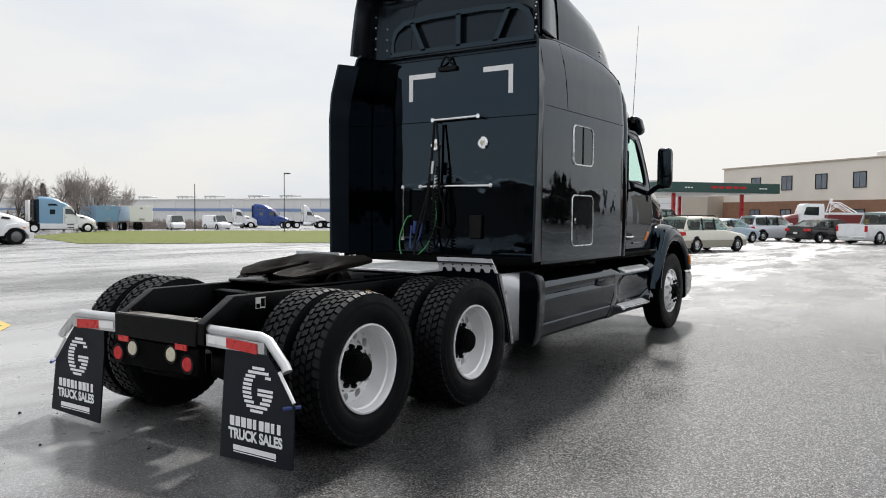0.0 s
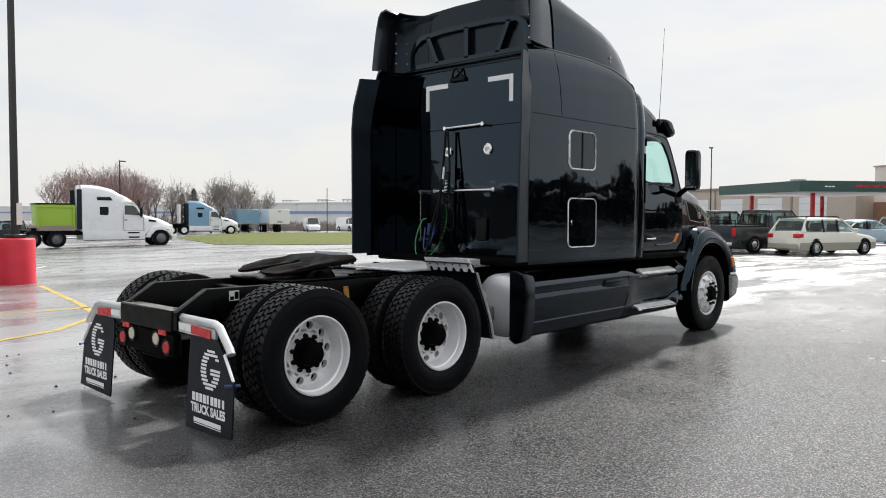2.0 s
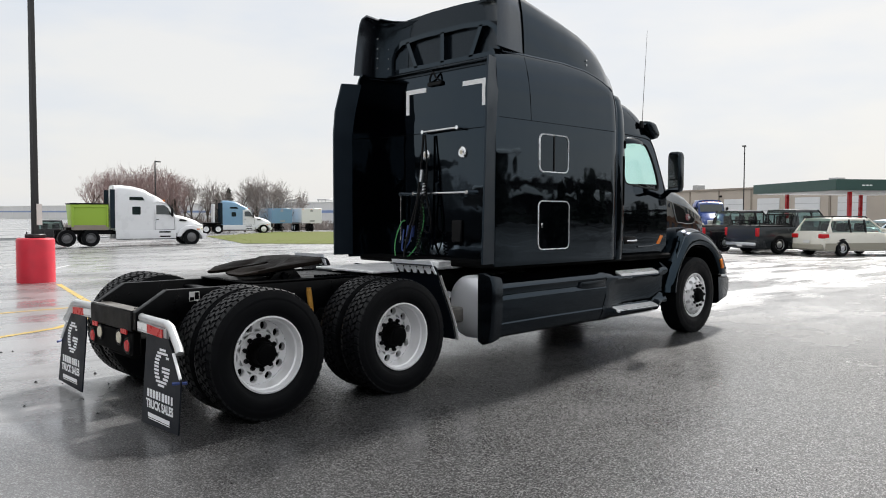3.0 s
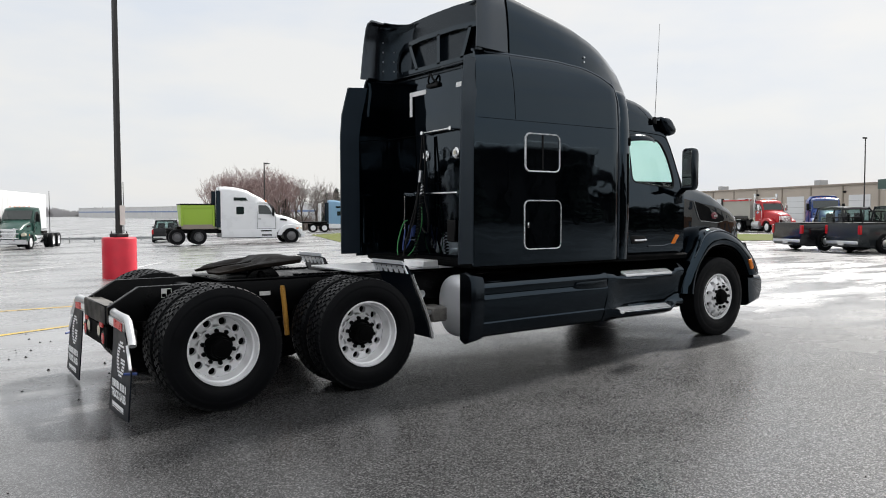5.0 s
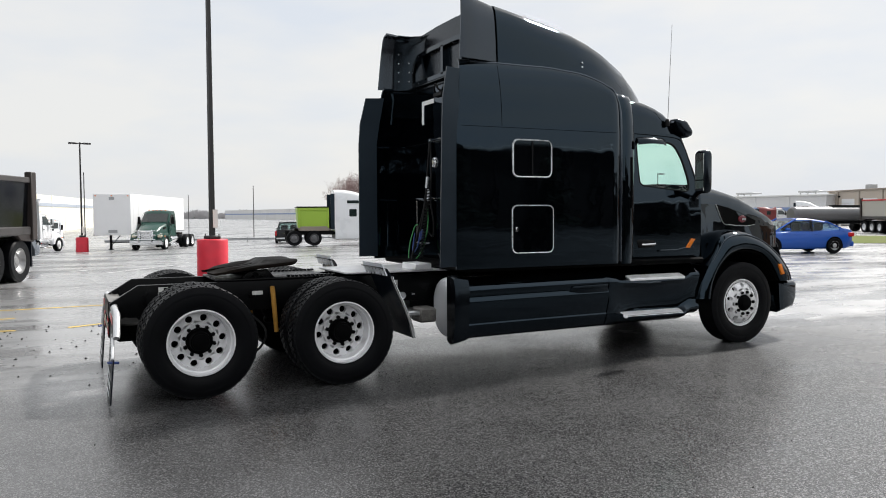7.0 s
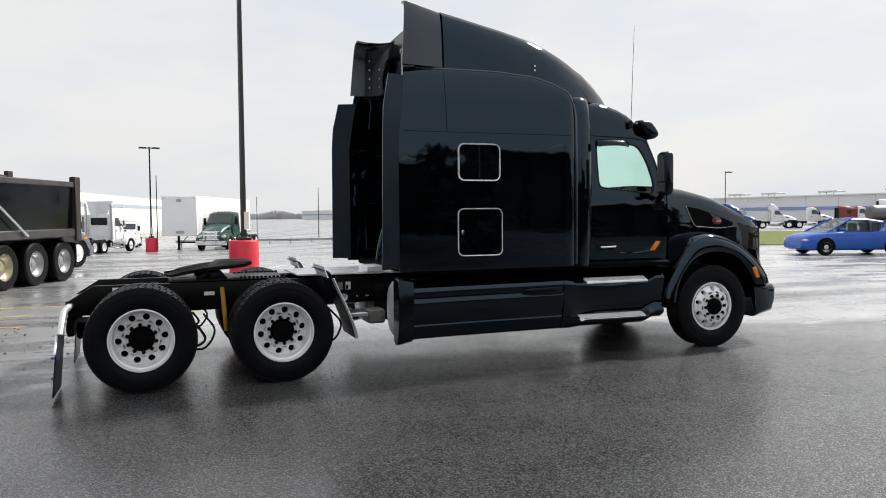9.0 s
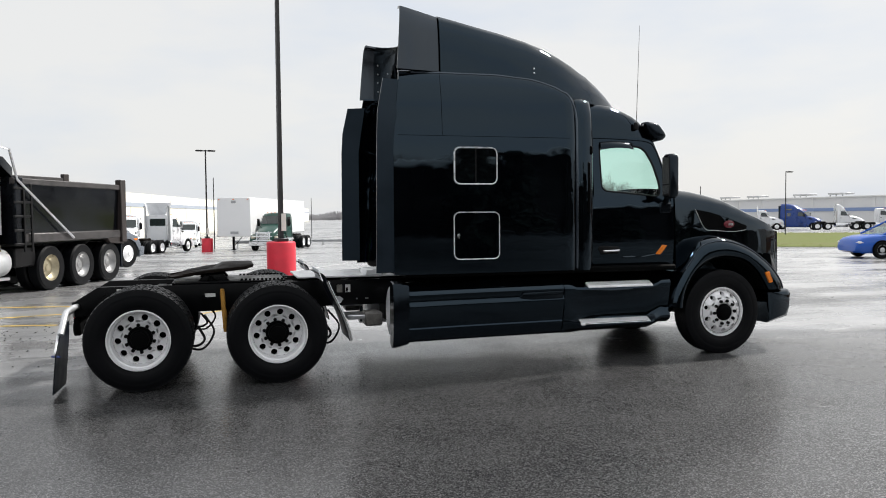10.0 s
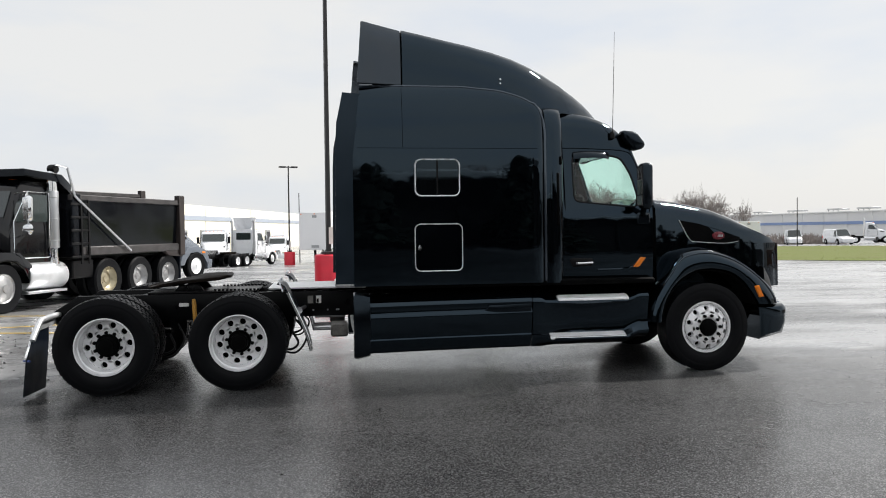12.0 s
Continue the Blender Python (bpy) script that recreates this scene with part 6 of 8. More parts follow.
    for s in (-1, 1):
        for xa, xb in ((xs[3], xs[4]), (xs[0], xs[1])):
            b = B()
            tube(b, [(x, s * (shell(x, 1.0)[0] - 0.01), shell(x, 1.0)[1]) for x in np.linspace(xa, xb, 6)], 0.034, 6)
            part("screen_pillar", b, colour, ob, smooth=60)
    b = B()
    box(b, xs[1] + 0.2, 0.6, -w * 0.8, w * 0.8, belt - 0.3, belt + 0.02, 0.02)
    for x in (-0.95, 0.05) if shape != "pickup" else (-0.35, 0.45):
        for y in (-0.38, 0.38):
            box(b, x - 0.09, x + 0.05, y - 0.25, y + 0.25, belt - 0.2, belt + (H - belt) * 0.62, 0.05)
    part("seats", b, M["interior"], ob)
    # lamps, bumpers, plate
    for s in (-1, 1):
        b = B()
        if shape == "pickup":
            box(b, -h - 0.012, -h + 0.10, *sorted((s * w * 0.84, s * (w * 0.985))), belt - 0.42, belt - 0.06, 0.02)
        else:
            box(b, -h - 0.02, -h + 0.26, *sorted((s * w * 0.58, s * (w * 0.965))), belt * 0.74, belt * 0.92, 0.03)
        part("tail_lamp", b, M["red_lens"], ob)
        b = B()
        box(b, h - 0.42, h - 0.05, *sorted((s * w * 0.60, s * (w * 0.90))), belt * 0.60, belt * 0.70, 0.04)
        part("headlight", b, M["alu_soft"], ob)
        b = B()
        box(b, 0.72, 0.86, *sorted((s * (w * 0.95), s * (w + 0.16))), belt + 0.02, belt + 0.14, 0.03)
        part("wing_mirror", b, colour, ob)
        for z in (belt * 0.86,):
            for x in (-0.62, 0.28):
                b = B()
                box(b, x, x + 0.15, *sorted((s * w * 0.98, s * (w + 0.012))), z - 0.02, z + 0.01, 0.005)
                part("door_handle", b, colour if shape != "pickup" else M["black"], ob)
    b = B()
    box(b, -h - 0.06, -h + 0.1, -w * 0.88, w * 0.88, gc + (0.16 if shape == "pickup" else 0.08), gc + 0.30, 0.04)
    part("rear_bumper", b, M["alu_soft"] if shape == "pickup" else (two_tone or colour), ob)
    b = B()
    box(b, -h - 0.066, -h - 0.05, -0.16, 0.16, gc + 0.34, gc + 0.46) if shape != "pickup" else box(b, -h - 0.066, -h - 0.05, -0.16, 0.16, gc + 0.12, gc + 0.24)
    part("plate", b, M["sticker"], ob)
    if shape == "wagon":
        for s in (-1, 1):
            b = B()
            tube(b, [(-h + 0.6, s * w * 0.70, H + 0.0), (-h + 0.7, s * w * 0.70, H + 0.06), (0.05, s * w * 0.70, H + 0.06), (0.15, s * w * 0.70, H)], 0.02, 6)
            part("roof_rail", b, M["black"], ob)
    if rack:
        b = B()
        for x in (-0.95, -h + 0.25):
            for y in np.linspace(-w * 0.8, w * 0.8, 6 if x > -1 else 4):
                box(b, x - 0.02, x + 0.02, y - 0.02, y + 0.02, belt, belt + 0.5 if x > -1 else belt + 0.25)
            box(b, x - 0.025, x + 0.025, -w * 0.84, w * 0.84, (belt + 0.48) if x > -1 else belt + 0.22, belt + 0.53 if x > -1 else belt + 0.27)
        for s in (-1, 1):
            box(b, -h + 0.25, -0.95, *sorted((s * w * 0.80, s * w * 0.84)), belt + 0.08, belt + 0.12)
        part("bed_rack", b, M["black"], ob, "black steel bed rack")
    if shape == "pickup":
        b = B()
        box(b, -h + 0.07, -0.86, -w * 0.86, w * 0.86, belt - 0.02, belt + 0.045, 0.01)
        part("bed_cover", b, M["black"], ob)
    wb = L * 0.295
    for x in (-wb - 0.02, wb + 0.04):
        for s in (-1, 1):
            b = B()
            lathe(b, [(0, -0.004), (r * 1.16, -0.004), (r * 1.16, 0.012), (0, 0.012)], 24, "y", (x, s * (w * 0.985), r))
            for v in b.verts:
                v.co.z = max(v.co.z, gc + 0.02)
            part("wheel_arch", b, M["under"], ob)
            small_wheel(ob, x, s * (w - 0.085), r, 0.21, rim, s)
    return ob


def lorry_wheel(parent, x, y, s, dual, rim=None, r=0.51):
    small_wheel(parent, x, s * y, r, 0.28, rim or M["rim"], s, dish=-0.10 if dual else 0.05)
    if dual:
        small_wheel(parent, x, s * (y - 0.32), r, 0.27, M["under"], s)


def tractor(label, at, heading, cab, sleeper=None, hi=True, body=None, chassis=True, group="parked semi tractors", day=False, wheels=True, frame_len=3.0, fairing=True, stack=False, guard=False, tail=None, rim=None):
    """A parked semi tractor. cab: paint of cab and hood; sleeper: paint of the sleeper, None for a day cab."""
    sl = sleeper or cab
    ob = thing("semi_truck", label, "truck", (*at, gz(*at)), heading, group)
    xh = 3.2                                       # nose
    top = 3.75 if hi else 3.0
    # hood
    b = B()
    rings = []
    for x, z, ww in ((1.3, 1.95, 1.0), (1.7, 1.88, 0.92), (2.3, 1.72, 0.82), (2.8, 1.52, 0.72), (3.05, 1.36, 0.62), (3.15, 1.15, 0.58)):
        half = [(ww + 0.06, 0.75), (ww, 1.3), (ww - 0.05, z - 0.14), (ww - 0.2, z - 0.02), (0.2, z + 0.02)]
        rings.append([(x, -y, q) for y, q in half] + [(x, y, q) for y, q in half[::-1]])
    loft(b, rings)
    part("hood", b, cab, ob, smooth=50)
    # cab
    b = B()
    rings = []
    for x, z, ww in ((-0.25, 2.85, 1.04), (0.4, 2.85, 1.04), (0.75, 2.75, 1.03), (0.86, 2.62, 1.02), (1.32, 1.95, 1.06), (1.36, 1.8, 1.06)):
        half = [(ww, 0.85), (ww + 0.01, 1.6), (ww - 0.04, max(1.75, z - 0.35)), (ww - 0.12, max(1.8, z - 0.05)), (0.3, z + 0.03)]
        rings.append([(x, -y, q) for y, q in half] + [(x, y, q) for y, q in half[::-1]])
    loft(b, rings)
    part("cab", b, cab, ob, smooth=50)
    b = B()
    surf(b, [-0.88, -0.4, 0, 0.4, 0.88], [0, 1], lambda y, v: (0.90 + 0.40 * v + 0.02, y, 2.60 - 0.60 * v + 0.03))
    part("windscreen", b, M["car_window"], ob, smooth=60)
    for s in (-1, 1):
        b = B()
        pts = [(0.12, 1.98), (0.12, 2.55), (0.62, 2.55), (0.82, 2.38), (1.04, 1.95)]
        prism(b, pts, "y", s * 0.9, s * 1.07)
        for v in b.verts:
            if abs(v.co.y) > 1.0:
                v.co.y = s * (0.014 + float(np.interp(v.co.z, (1.6, 2.5, 2.8), (1.07, 1.0, 0.92))))
        part("side_window", b, M["car_window"], ob)
        b = B()
        prism(b, [(1.35, 0.55), (1.5, 0.95), (1.85, 1.22), (2.35, 1.27), (2.8, 1.12), (3.0, 0.85), (3.05, 0.6), (2.85, 0.6), (2.7, 0.92), (2.35, 1.07), (1.95, 1.04), (1.7, 0.8), (1.62, 0.55)], "y", s * 0.72, s * 1.17, 0.03)
        part("fender", b, cab, ob)
        b = B()
        box(b, 0.98, 1.12, *sorted((s * 1.12, s * 1.34)), 1.85, 2.4, 0.04)
        tube(b, [(1.15, s * 1.0, 1.8), (1.08, s * 1.2, 1.9)], 0.03)
        part("door_mirror", b, M["black"] if not stack else M["chrome"], ob)
        b = B()
        box(b, 2.75, 3.02, *sorted((s * 0.74, s * 1.06)), 0.92, 1.12, 0.04)
        part("headlight", b, M["clear_lens"], ob)
        b = B()
        if sleeper and fairing:
            prism(b, [(-2.3, 0.4), (1.3, 0.36), (1.3, 0.95), (-2.3, 1.0)], "y", s * 0.95, s * 1.17, 0.03)
            skt = part("side_skirt", b, cab if cab is not P["dark_grey"] else M["paint"], ob)
            for x0, x1, z in ((0.25, 0.95, 0.86), (0.30, 0.95, 0.58)):
                b = B()
                box(b, x0, x1, *sorted((s * 1.165, s * 1.176)), z - 0.05, z + 0.04, 0.004)
                part("step_slot", b, M["frame"], skt)
            b = B()
            box(b, -2.3, 1.3, *sorted((s * 1.164, s * 1.174)), 0.40, 0.44)
            part("rubber_edge", b, M["black"], skt)
        else:
            lathe(b, [(0, -0.75), (0.27, -0.74), (0.30, -0.70), (0.30, 0.70), (0.27, 0.74), (0, 0.75)], 22, "x", (0.3, s * 0.86, 0.70))
            part("fuel_tank", b, M["chrome"], ob, "polished round fuel tank")
            b = B()
            box(b, 0.0, 0.8, *sorted((s * 0.95, s * 1.15)), 0.36, 0.41, 0.01)
            part("step", b, M["alu"], ob)
        if stack:
            b = B()
            tube(b, [(-0.42, s * 0.92, 0.9), (-0.42, s * 0.92, 3.3), (-0.5, s * 0.92, 3.5)], 0.075, 12)
            part("exhaust_pipe", b, M["chrome"], ob, "tall chrome exhaust stack")
        b = B()
        tube(b, [(x, s * (float(np.interp(z, (1.6, 2.5, 2.8), (1.072, 1.0, 0.92))) + 0.004), z) for x, z in ((1.24, 1.0), (1.22, 1.85), (0.9, 2.5), (0.7, 2.68), (0.05, 2.70), (0.03, 1.9), (0.03, 1.0), (1.24, 1.0))], 0.009, 4)
        part("door_joint", b, M["frame"], ob)
        b = B()
        box(b, 0.10, 0.26, *sorted((s * 1.06, s * 1.095)), 1.62, 1.67, 0.01)
        part("door_handle", b, M["black"], ob)
        b = B()
        prism(b, [(1.52, 1.55), (1.62, 1.68), (2.0, 1.62), (2.05, 1.52)], "y", s * 0.80, s * (0.925), 0.01)
        part("hood_vent", b, M["black"], ob)
        b = B()
        box(b, 2.60, 2.78, *sorted((s * 1.165, s * 1.18)), 0.98, 1.05, 0.005)
        part("side_marker", b, M["amber"], ob)
    if sleeper:
        b = B()
        rings = []
        for x, z, ww in ((-2.35, top, 1.14), (-1.9, top + 0.02, 1.16), (-1.2, top - 0.05, 1.16), (-0.6, top - 0.2, 1.15), (-0.1, (top - 0.5 if hi else top), 1.1)):
            half = [(ww, 0.95), (ww, 2.6), (ww - 0.08, z - 0.25), (ww - 0.28, z - 0.03), (0.3, z + 0.02)]
            rings.append([(x, -y, q) for y, q in half] + [(x, y, q) for y, q in half[::-1]])
        loft(b, rings)
        slp = part("sleeper", b, sl, ob, smooth=50)
        b = B()
        if hi:
            rings = []
            for x, z, ww in ((-0.1, top - 0.5, 1.0), (0.3, top - 0.68, 0.92), (0.62, top - 0.88, 0.8), (0.8, top - 1.05, 0.6)):
                half = [(ww, 2.7), (ww - 0.08, z - 0.1), (ww - 0.3, z), (0.2, z + 0.02)]
                rings.append([(x, -y, q) for y, q in half] + [(x, y, q) for y, q in half[::-1]])
            loft(b, rings)
            part("roof_cap", b, sl, ob, smooth=50)
        for s in (-1, 1):
            b = B()
            prism(b, rrect(-1.35, -0.85, 1.95, 2.45, 0.06), "y", s * 1.1, s * 1.17)
            part("sleeper_window", b, M["car_window"], slp)
            b = B()
            prism(b, [(-1.5, 2.85), (-0.6, 2.85), (-0.75, 3.05), (-1.5, 3.05)], "y", s * 1.05, s * 1.165)
            if hi:
                part("upper_window", b, M["car_window"], slp)
            else:
                b.free()
            b = B()
            box(b, -2.62, -2.34, *sorted((s * 1.10, s * 1.15)), 1.1, top - 0.25, 0.01)
            part("side_extender", b, M["rubber_strip"], ob)
    elif hi:
        b = B()
        rings = []
        for x, z, ww in ((-0.3, 3.55, 0.95), (0.1, 3.45, 0.9), (0.5, 3.1, 0.8), (0.72, 2.86, 0.6)):
            half = [(ww, 2.8), (ww - 0.05, z - 0.1), (ww - 0.25, z), (0.2, z + 0.02)]
            rings.append([(x, -y, q) for y, q in half] + [(x, y, q) for y, q in half[::-1]])
        loft(b, rings)
        part("roof_deflector", b, cab, ob, smooth=50)
        b = B()
        box(b, -0.262, -0.25, -0.7, 0.7, 2.1, 2.55)
        part("rear_window", b, M["car_window"], ob)
    x_end = tail or (-4.7 if sleeper else -0.3 - frame_len)
    for s in (-1, 1):
        b = B()
        box(b, x_end, 2.8, *sorted((s * 0.38, s * 0.46)), 0.72, 1.0, 0.01)
        part("frame_rail", b, M["frame"], ob)
        lorry_wheel(ob, 2.28, 1.02, s, False, rim)
        for x in (x_end + 0.55, x_end + 1.87):
            lorry_wheel(ob, x, 1.06, s, True, rim)
    b = B()
    box(b, x_end + 0.6, x_end + 1.7, -0.4, 0.4, 1.0, 1.16, 0.03)
    part("fifth_wheel", b, M["greasy"], ob)
    b = B()
    prism(b, [(2.95, 0.36), (3.22, 0.42), (3.26, 0.72), (2.95, 0.78)], "y", -1.14, 1.14, 0.03)
    part("bumper", b, cab if not guard else M["chrome"], ob)
    b = B()
    box(b, 3.1, 3.19, -0.5, 0.5, 0.78, 1.36, 0.04)
    part("grille", b, M["chrome"], ob, "chrome grille")
    if guard:
        b = B()
        for y in (-0.45, 0.45):
            tube(b, [(3.25, y, 0.6), (3.42, y, 0.65), (3.42, y, 1.35), (3.3, y, 1.45)], 0.04)
        for z in (0.8, 1.1, 1.4):
            tube(b, [(3.42, -0.75, z), (3.42, 0.75, z)], 0.03)
        part("grille_guard", b, M["chrome"], ob, "chrome tube grille guard")
    b = B()
    for y in (-0.6, -0.3, 0, 0.3, 0.6):
        box(b, 0.62, 0.74, y - 0.05, y + 0.05, 2.84 if not (sleeper and hi) else 2.80, 2.9, 0.02)
    part("marker_lamp", b, M["amber"], ob)
    return ob


def box_trailer(label, at, heading, L, colour, legs=True, H=4.05, group="parked trailers"):
    """A van trailer; its front wall stands at x = 0, the body runs back along -x."""
    ob = thing("semi_trailer", label, "trailer", (*at, gz(*at)), heading, group)
    b = B()
    box(b, -L, 0, -1.29, 1.29, 1.12, H, 0.03)
    part("van_body", b, colour, ob)
    n = int(L / 1.2)
    for s in (-1, 1):
        for k in range(n):
            b = B()
            x = -L + (k + 0.5) * L / n
            box(b, x - 0.02, x + 0.02, *sorted((s * 1.285, s * 1.30)), 1.2, H - 0.08)
            part("side_post", b, colour, ob)
        b = B()
        box(b, -L, 0, *sorted((s * 1.28, s * 1.305)), 1.10, 1.22, 0.01)
        part("bottom_rail", b, M["steel"], ob)
        if legs:
            b = B()
            box(b, -2.35, -2.2, *sorted((s * 0.75, s * 0.9)), 0.06, 1.12)
            box(b, -2.45, -2.1, *sorted((s * 0.68, s * 0.97)), 0.0, 0.07, 0.01)
            part("landing_leg", b, M["frame"], ob)
        for x in (-L + 1.2, -L + 2.5):
            lorry_wheel(ob, x, 1.1, s, True)
    b = B()
    tube(b, [(-2.28, -0.8, 0.55), (-2.28, 0.8, 0.55)], 0.04)
    tube(b, [(-2.28, -0.8, 0.3), (-3.6, -0.5, 1.1)], 0.03)
    tube(b, [(-2.28, 0.8, 0.3), (-3.6, 0.5, 1.1)], 0.03)
    part("leg_brace", b, M["frame"], ob)
    for y in (-1.1, 0, 1.1):
        b = B()
        box(b, -0.002, 0.03, y - 0.05, y + 0.05, H - 0.16, H - 0.1)
        part("marker_lamp", b, M["amber"], ob)
    b = B()
    box(b, 0.0, 0.02, -0.18, 0.18, H - 0.42, H - 0.22)
    part("badge", b, M["steel"], ob)
    b = B()
    box(b, -0.002, 0.05, -0.25, 0.35, 1.3, 1.5)
    part("air_coupling", b, M["steel"], ob)
    return ob


def dump_truck(label, at, heading, cab, bed, rim, group, arm=True, axles=3, rail=None, dx=0.0, drop=0.0, top=2.92, fx=None, back=-4.75):
    """A dump truck: cab and hood, long tipping body with ribs and tailgate, ladder, stack, tarp arm."""
    ob = thing("dump_truck", label, "truck", (*at, gz(*at)), heading, group)
    # body (x from -4.9 to 0.5)
    b = B()
    x0, x1, z0, z1 = back, 0.35 + dx, 1.25 - drop, top
    fx = dx * 1.15 if fx is None else fx
    drop = 2.92 - top
    box(b, x0, x1, -1.2, 1.2, z0, z0 + 0.14)
    body = part("tipping_body", b, bed, ob, "steel tipping body with worn edges", smooth=25)
    b = B()
    box(b, x1 - 0.06, x1 + 0.02, -1.25, 1.25, z0, z1 + 0.1)
    part("headboard", b, bed, body)
    for s in (-1, 1):
        b = B()
        loft(b, [[(x, s * 1.22, z0 + 0.1), (x, s * 1.27, z1), (x, s * 1.20, z1), (x, s * 1.15, z0 + 0.1)] for x in (x0, x1)])
        part("side_wall", b, bed, body, smooth=25)
    for s in (-1, 1):
        b = B()
        box(b, x0 - 0.1, x1 + 0.05, *sorted((s * 1.2, s * 1.32)), z1 - 0.06, z1 + 0.08, 0.02)
        part("top_rail", b, rail or M["dump_rail"], body, "scuffed steel top rail")
        b = B()
        box(b, x0, x1, *sorted((s * 1.2, s * 1.31)), z0 + 0.02, z0 + 0.24, 0.03)
        part("lower_rail", b, M["dump_rail"], body)
        b = B()
        box(b, x0 - 0.14, x0 + 0.12, *sorted((s * 1.18, s * 1.36)), z0 - 0.1, z1 + 0.22, 0.02)
        part("corner_post", b, M["rusty"], body, "rusty corner post")
        b = B()
        box(b, x1 - 0.25, x1 + 0.02, *sorted((s * 1.2, s * 1.33)), z0, z1 + 0.1, 0.02)
        part("corner_post", b, bed, body)
        b = B()
        prism(b, [(x0 - 0.1, z0 - 0.15), (x0 + 0.6, z0 - 0.1), (x0 + 0.9, z0 + 0.12), (x0 - 0.1, z0 + 0.12)], "y", s * 1.12, s * 1.3, 0.02)
        part("tail_gusset", b, M["rusty"], body)
    b = B()
    box(b, x0 - 0.1, x0 - 0.02, -1.2, 1.2, z0 - 0.1, z1, 0.02)
    part("tailgate", b, M["rusty"], body, "rusty steel tailgate")
    if arm:
        b = B()
        prism(b, [(x1 - 0.1, z1 + 0.05), (x1 + 0.3, z1 + 0.36), (x1 + 1.35, z1 + 0.42), (x1 + 1.35, z1 + 0.58), (x1 + 0.2, z1 + 0.52), (x1 - 0.1, z1 + 0.3)], "y", -1.2, 1.2, 0.02)
        part("cab_shield", b, bed, body)
        for s in (-1, 1):
            b = B()
            ax = dx + 0.55 if dx else 0.0
            tube(b, [(-2.45 + ax * 0.6, s * 1.36, 1.62 - drop), (-0.2 + ax, s * 1.37, 2.95 - drop), (0.02 + ax, s * 1.36, 3.60 - drop), (0.3 + ax, s * 1.30, 3.64 - drop), (0.7 + dx, s * 1.12, 3.60 - drop)], 0.028, 8)
            part("tarp_arm", b, M["alu"], body, "bent aluminium tarp arm")
            b = B()
            lathe(b, [(0, -0.10), (0.09, -0.09), (0.105, -0.05), (0.105, 0.05), (0.09, 0.09), (0, 0.10)], 16, "y", (0.72 + dx, s * 1.10, 3.56 - drop))
            part("arm_pivot", b, M["black"], body)

    def fpart(name, b, *rest, **more):
        bmesh.ops.translate(b, verts=b.verts, vec=(fx if name in ("fender", "hood", "grille", "bumper") else dx, 0, 0))
        return part(name, b, *rest, **more)
    # a ladder at the front of the bed
    b = B()
    for x in (-0.14, 0.12):
        box(b, x - 0.03, x + 0.03, 1.33, 1.37, 0.95, 2.55 - drop * 0.2, 0.008)
    for k in range(5):
        box(b, -0.14, 0.46, 1.33, 1.36, 1.10 + 0.31 * k, 1.155 + 0.31 * k, 0.008)
    fpart("ladder", b, M["black"], ob)
    for s in (-1, 1):
        b = B()
        tube(b, bend([(0.35, s * 0.95, 0.85), (0.62, s * 1.05, 0.9), (0.72, s * 1.06, 1.15), (0.72, s * 1.06, 2.75 - drop * 0.2), (0.72, s * 1.06, 3.15 - drop * 0.6), (0.71, s * 1.07, 3.50 - drop)], 5), 0.115, 14)
        fpart("exhaust_pipe", b, M["chrome"], ob, "tall chrome exhaust stack")
        b = B()
        lathe(b, [(0.135, 1.35), (0.14, 1.36), (0.14, 2.65), (0.135, 2.66)], 18, "z", (0.72, s * 1.06, 0))
        for z in (1.5, 2.0, 2.5):
            lathe(b, [(0.143, z), (0.146, z + 0.005), (0.146, z + 0.03), (0.143, z + 0.035)], 18, "z", (0.72, s * 1.06, 0))
        fpart("heat_shield", b, M["steel"], ob, "dull metal exhaust heat shield")
        b = B()
        lathe(b, [(0, -0.6), (0.28, -0.59), (0.31, -0.55), (0.31, 0.55), (0.28, 0.59), (0, 0.6)], 22, "x", (1.05, s * 0.98, 0.74))
        fpart("fuel_tank", b, M["alu_soft"], ob, "pale silver round fuel tank")
        b = B()
        box(b, 0.55, 1.75, *sorted((s * 1.0, s * 1.28)), 0.36, 0.42, 0.01)
        fpart("step", b, M["alu"], ob)
        b = B()
        box(b, -0.55, 0.2, *sorted((s * 0.75, s * 1.15)), 0.6, 1.05, 0.03)
        fpart("tool_box", b, M["black"], ob)
        b = B()
        prism(b, [(0.95, 1.95), (0.95, 2.55), (1.5, 2.55), (1.75, 2.35), (1.86, 1.95)], "y", s * 1.0, s * 1.115)
        fpart("side_window", b, M["car_window"], ob)
        b = B()
        tube(b, [(0.9, s * 1.12, 1.15), (0.9, s * 1.12, 2.6), (1.55, s * 1.12, 2.6), (1.95, s * 1.12, 1.95), (1.95, s * 1.12, 1.15), (0.9, s * 1.12, 1.15)], 0.014, 5)
        fpart("door_trim", b, M["chrome"], ob)
        b = B()
        box(b, 1.75, 1.88, *sorted((s * 1.25, s * 1.47)), 1.95, 2.5, 0.04)
        lathe(b, [(0, -0.07), (0.11, -0.04), (0.14, 0.0), (0.10, 0.05), (0, 0.07)], 16, "x", (1.82, s * 1.36, 1.78))
        tube(b, [(1.82, s * 1.05, 2.55), (1.82, s * 1.36, 2.6), (1.82, s * 1.36, 1.7), (1.82, s * 1.05, 1.6)], 0.018, 6)
        fpart("door_mirror", b, M["chrome"], ob)
        b = B()
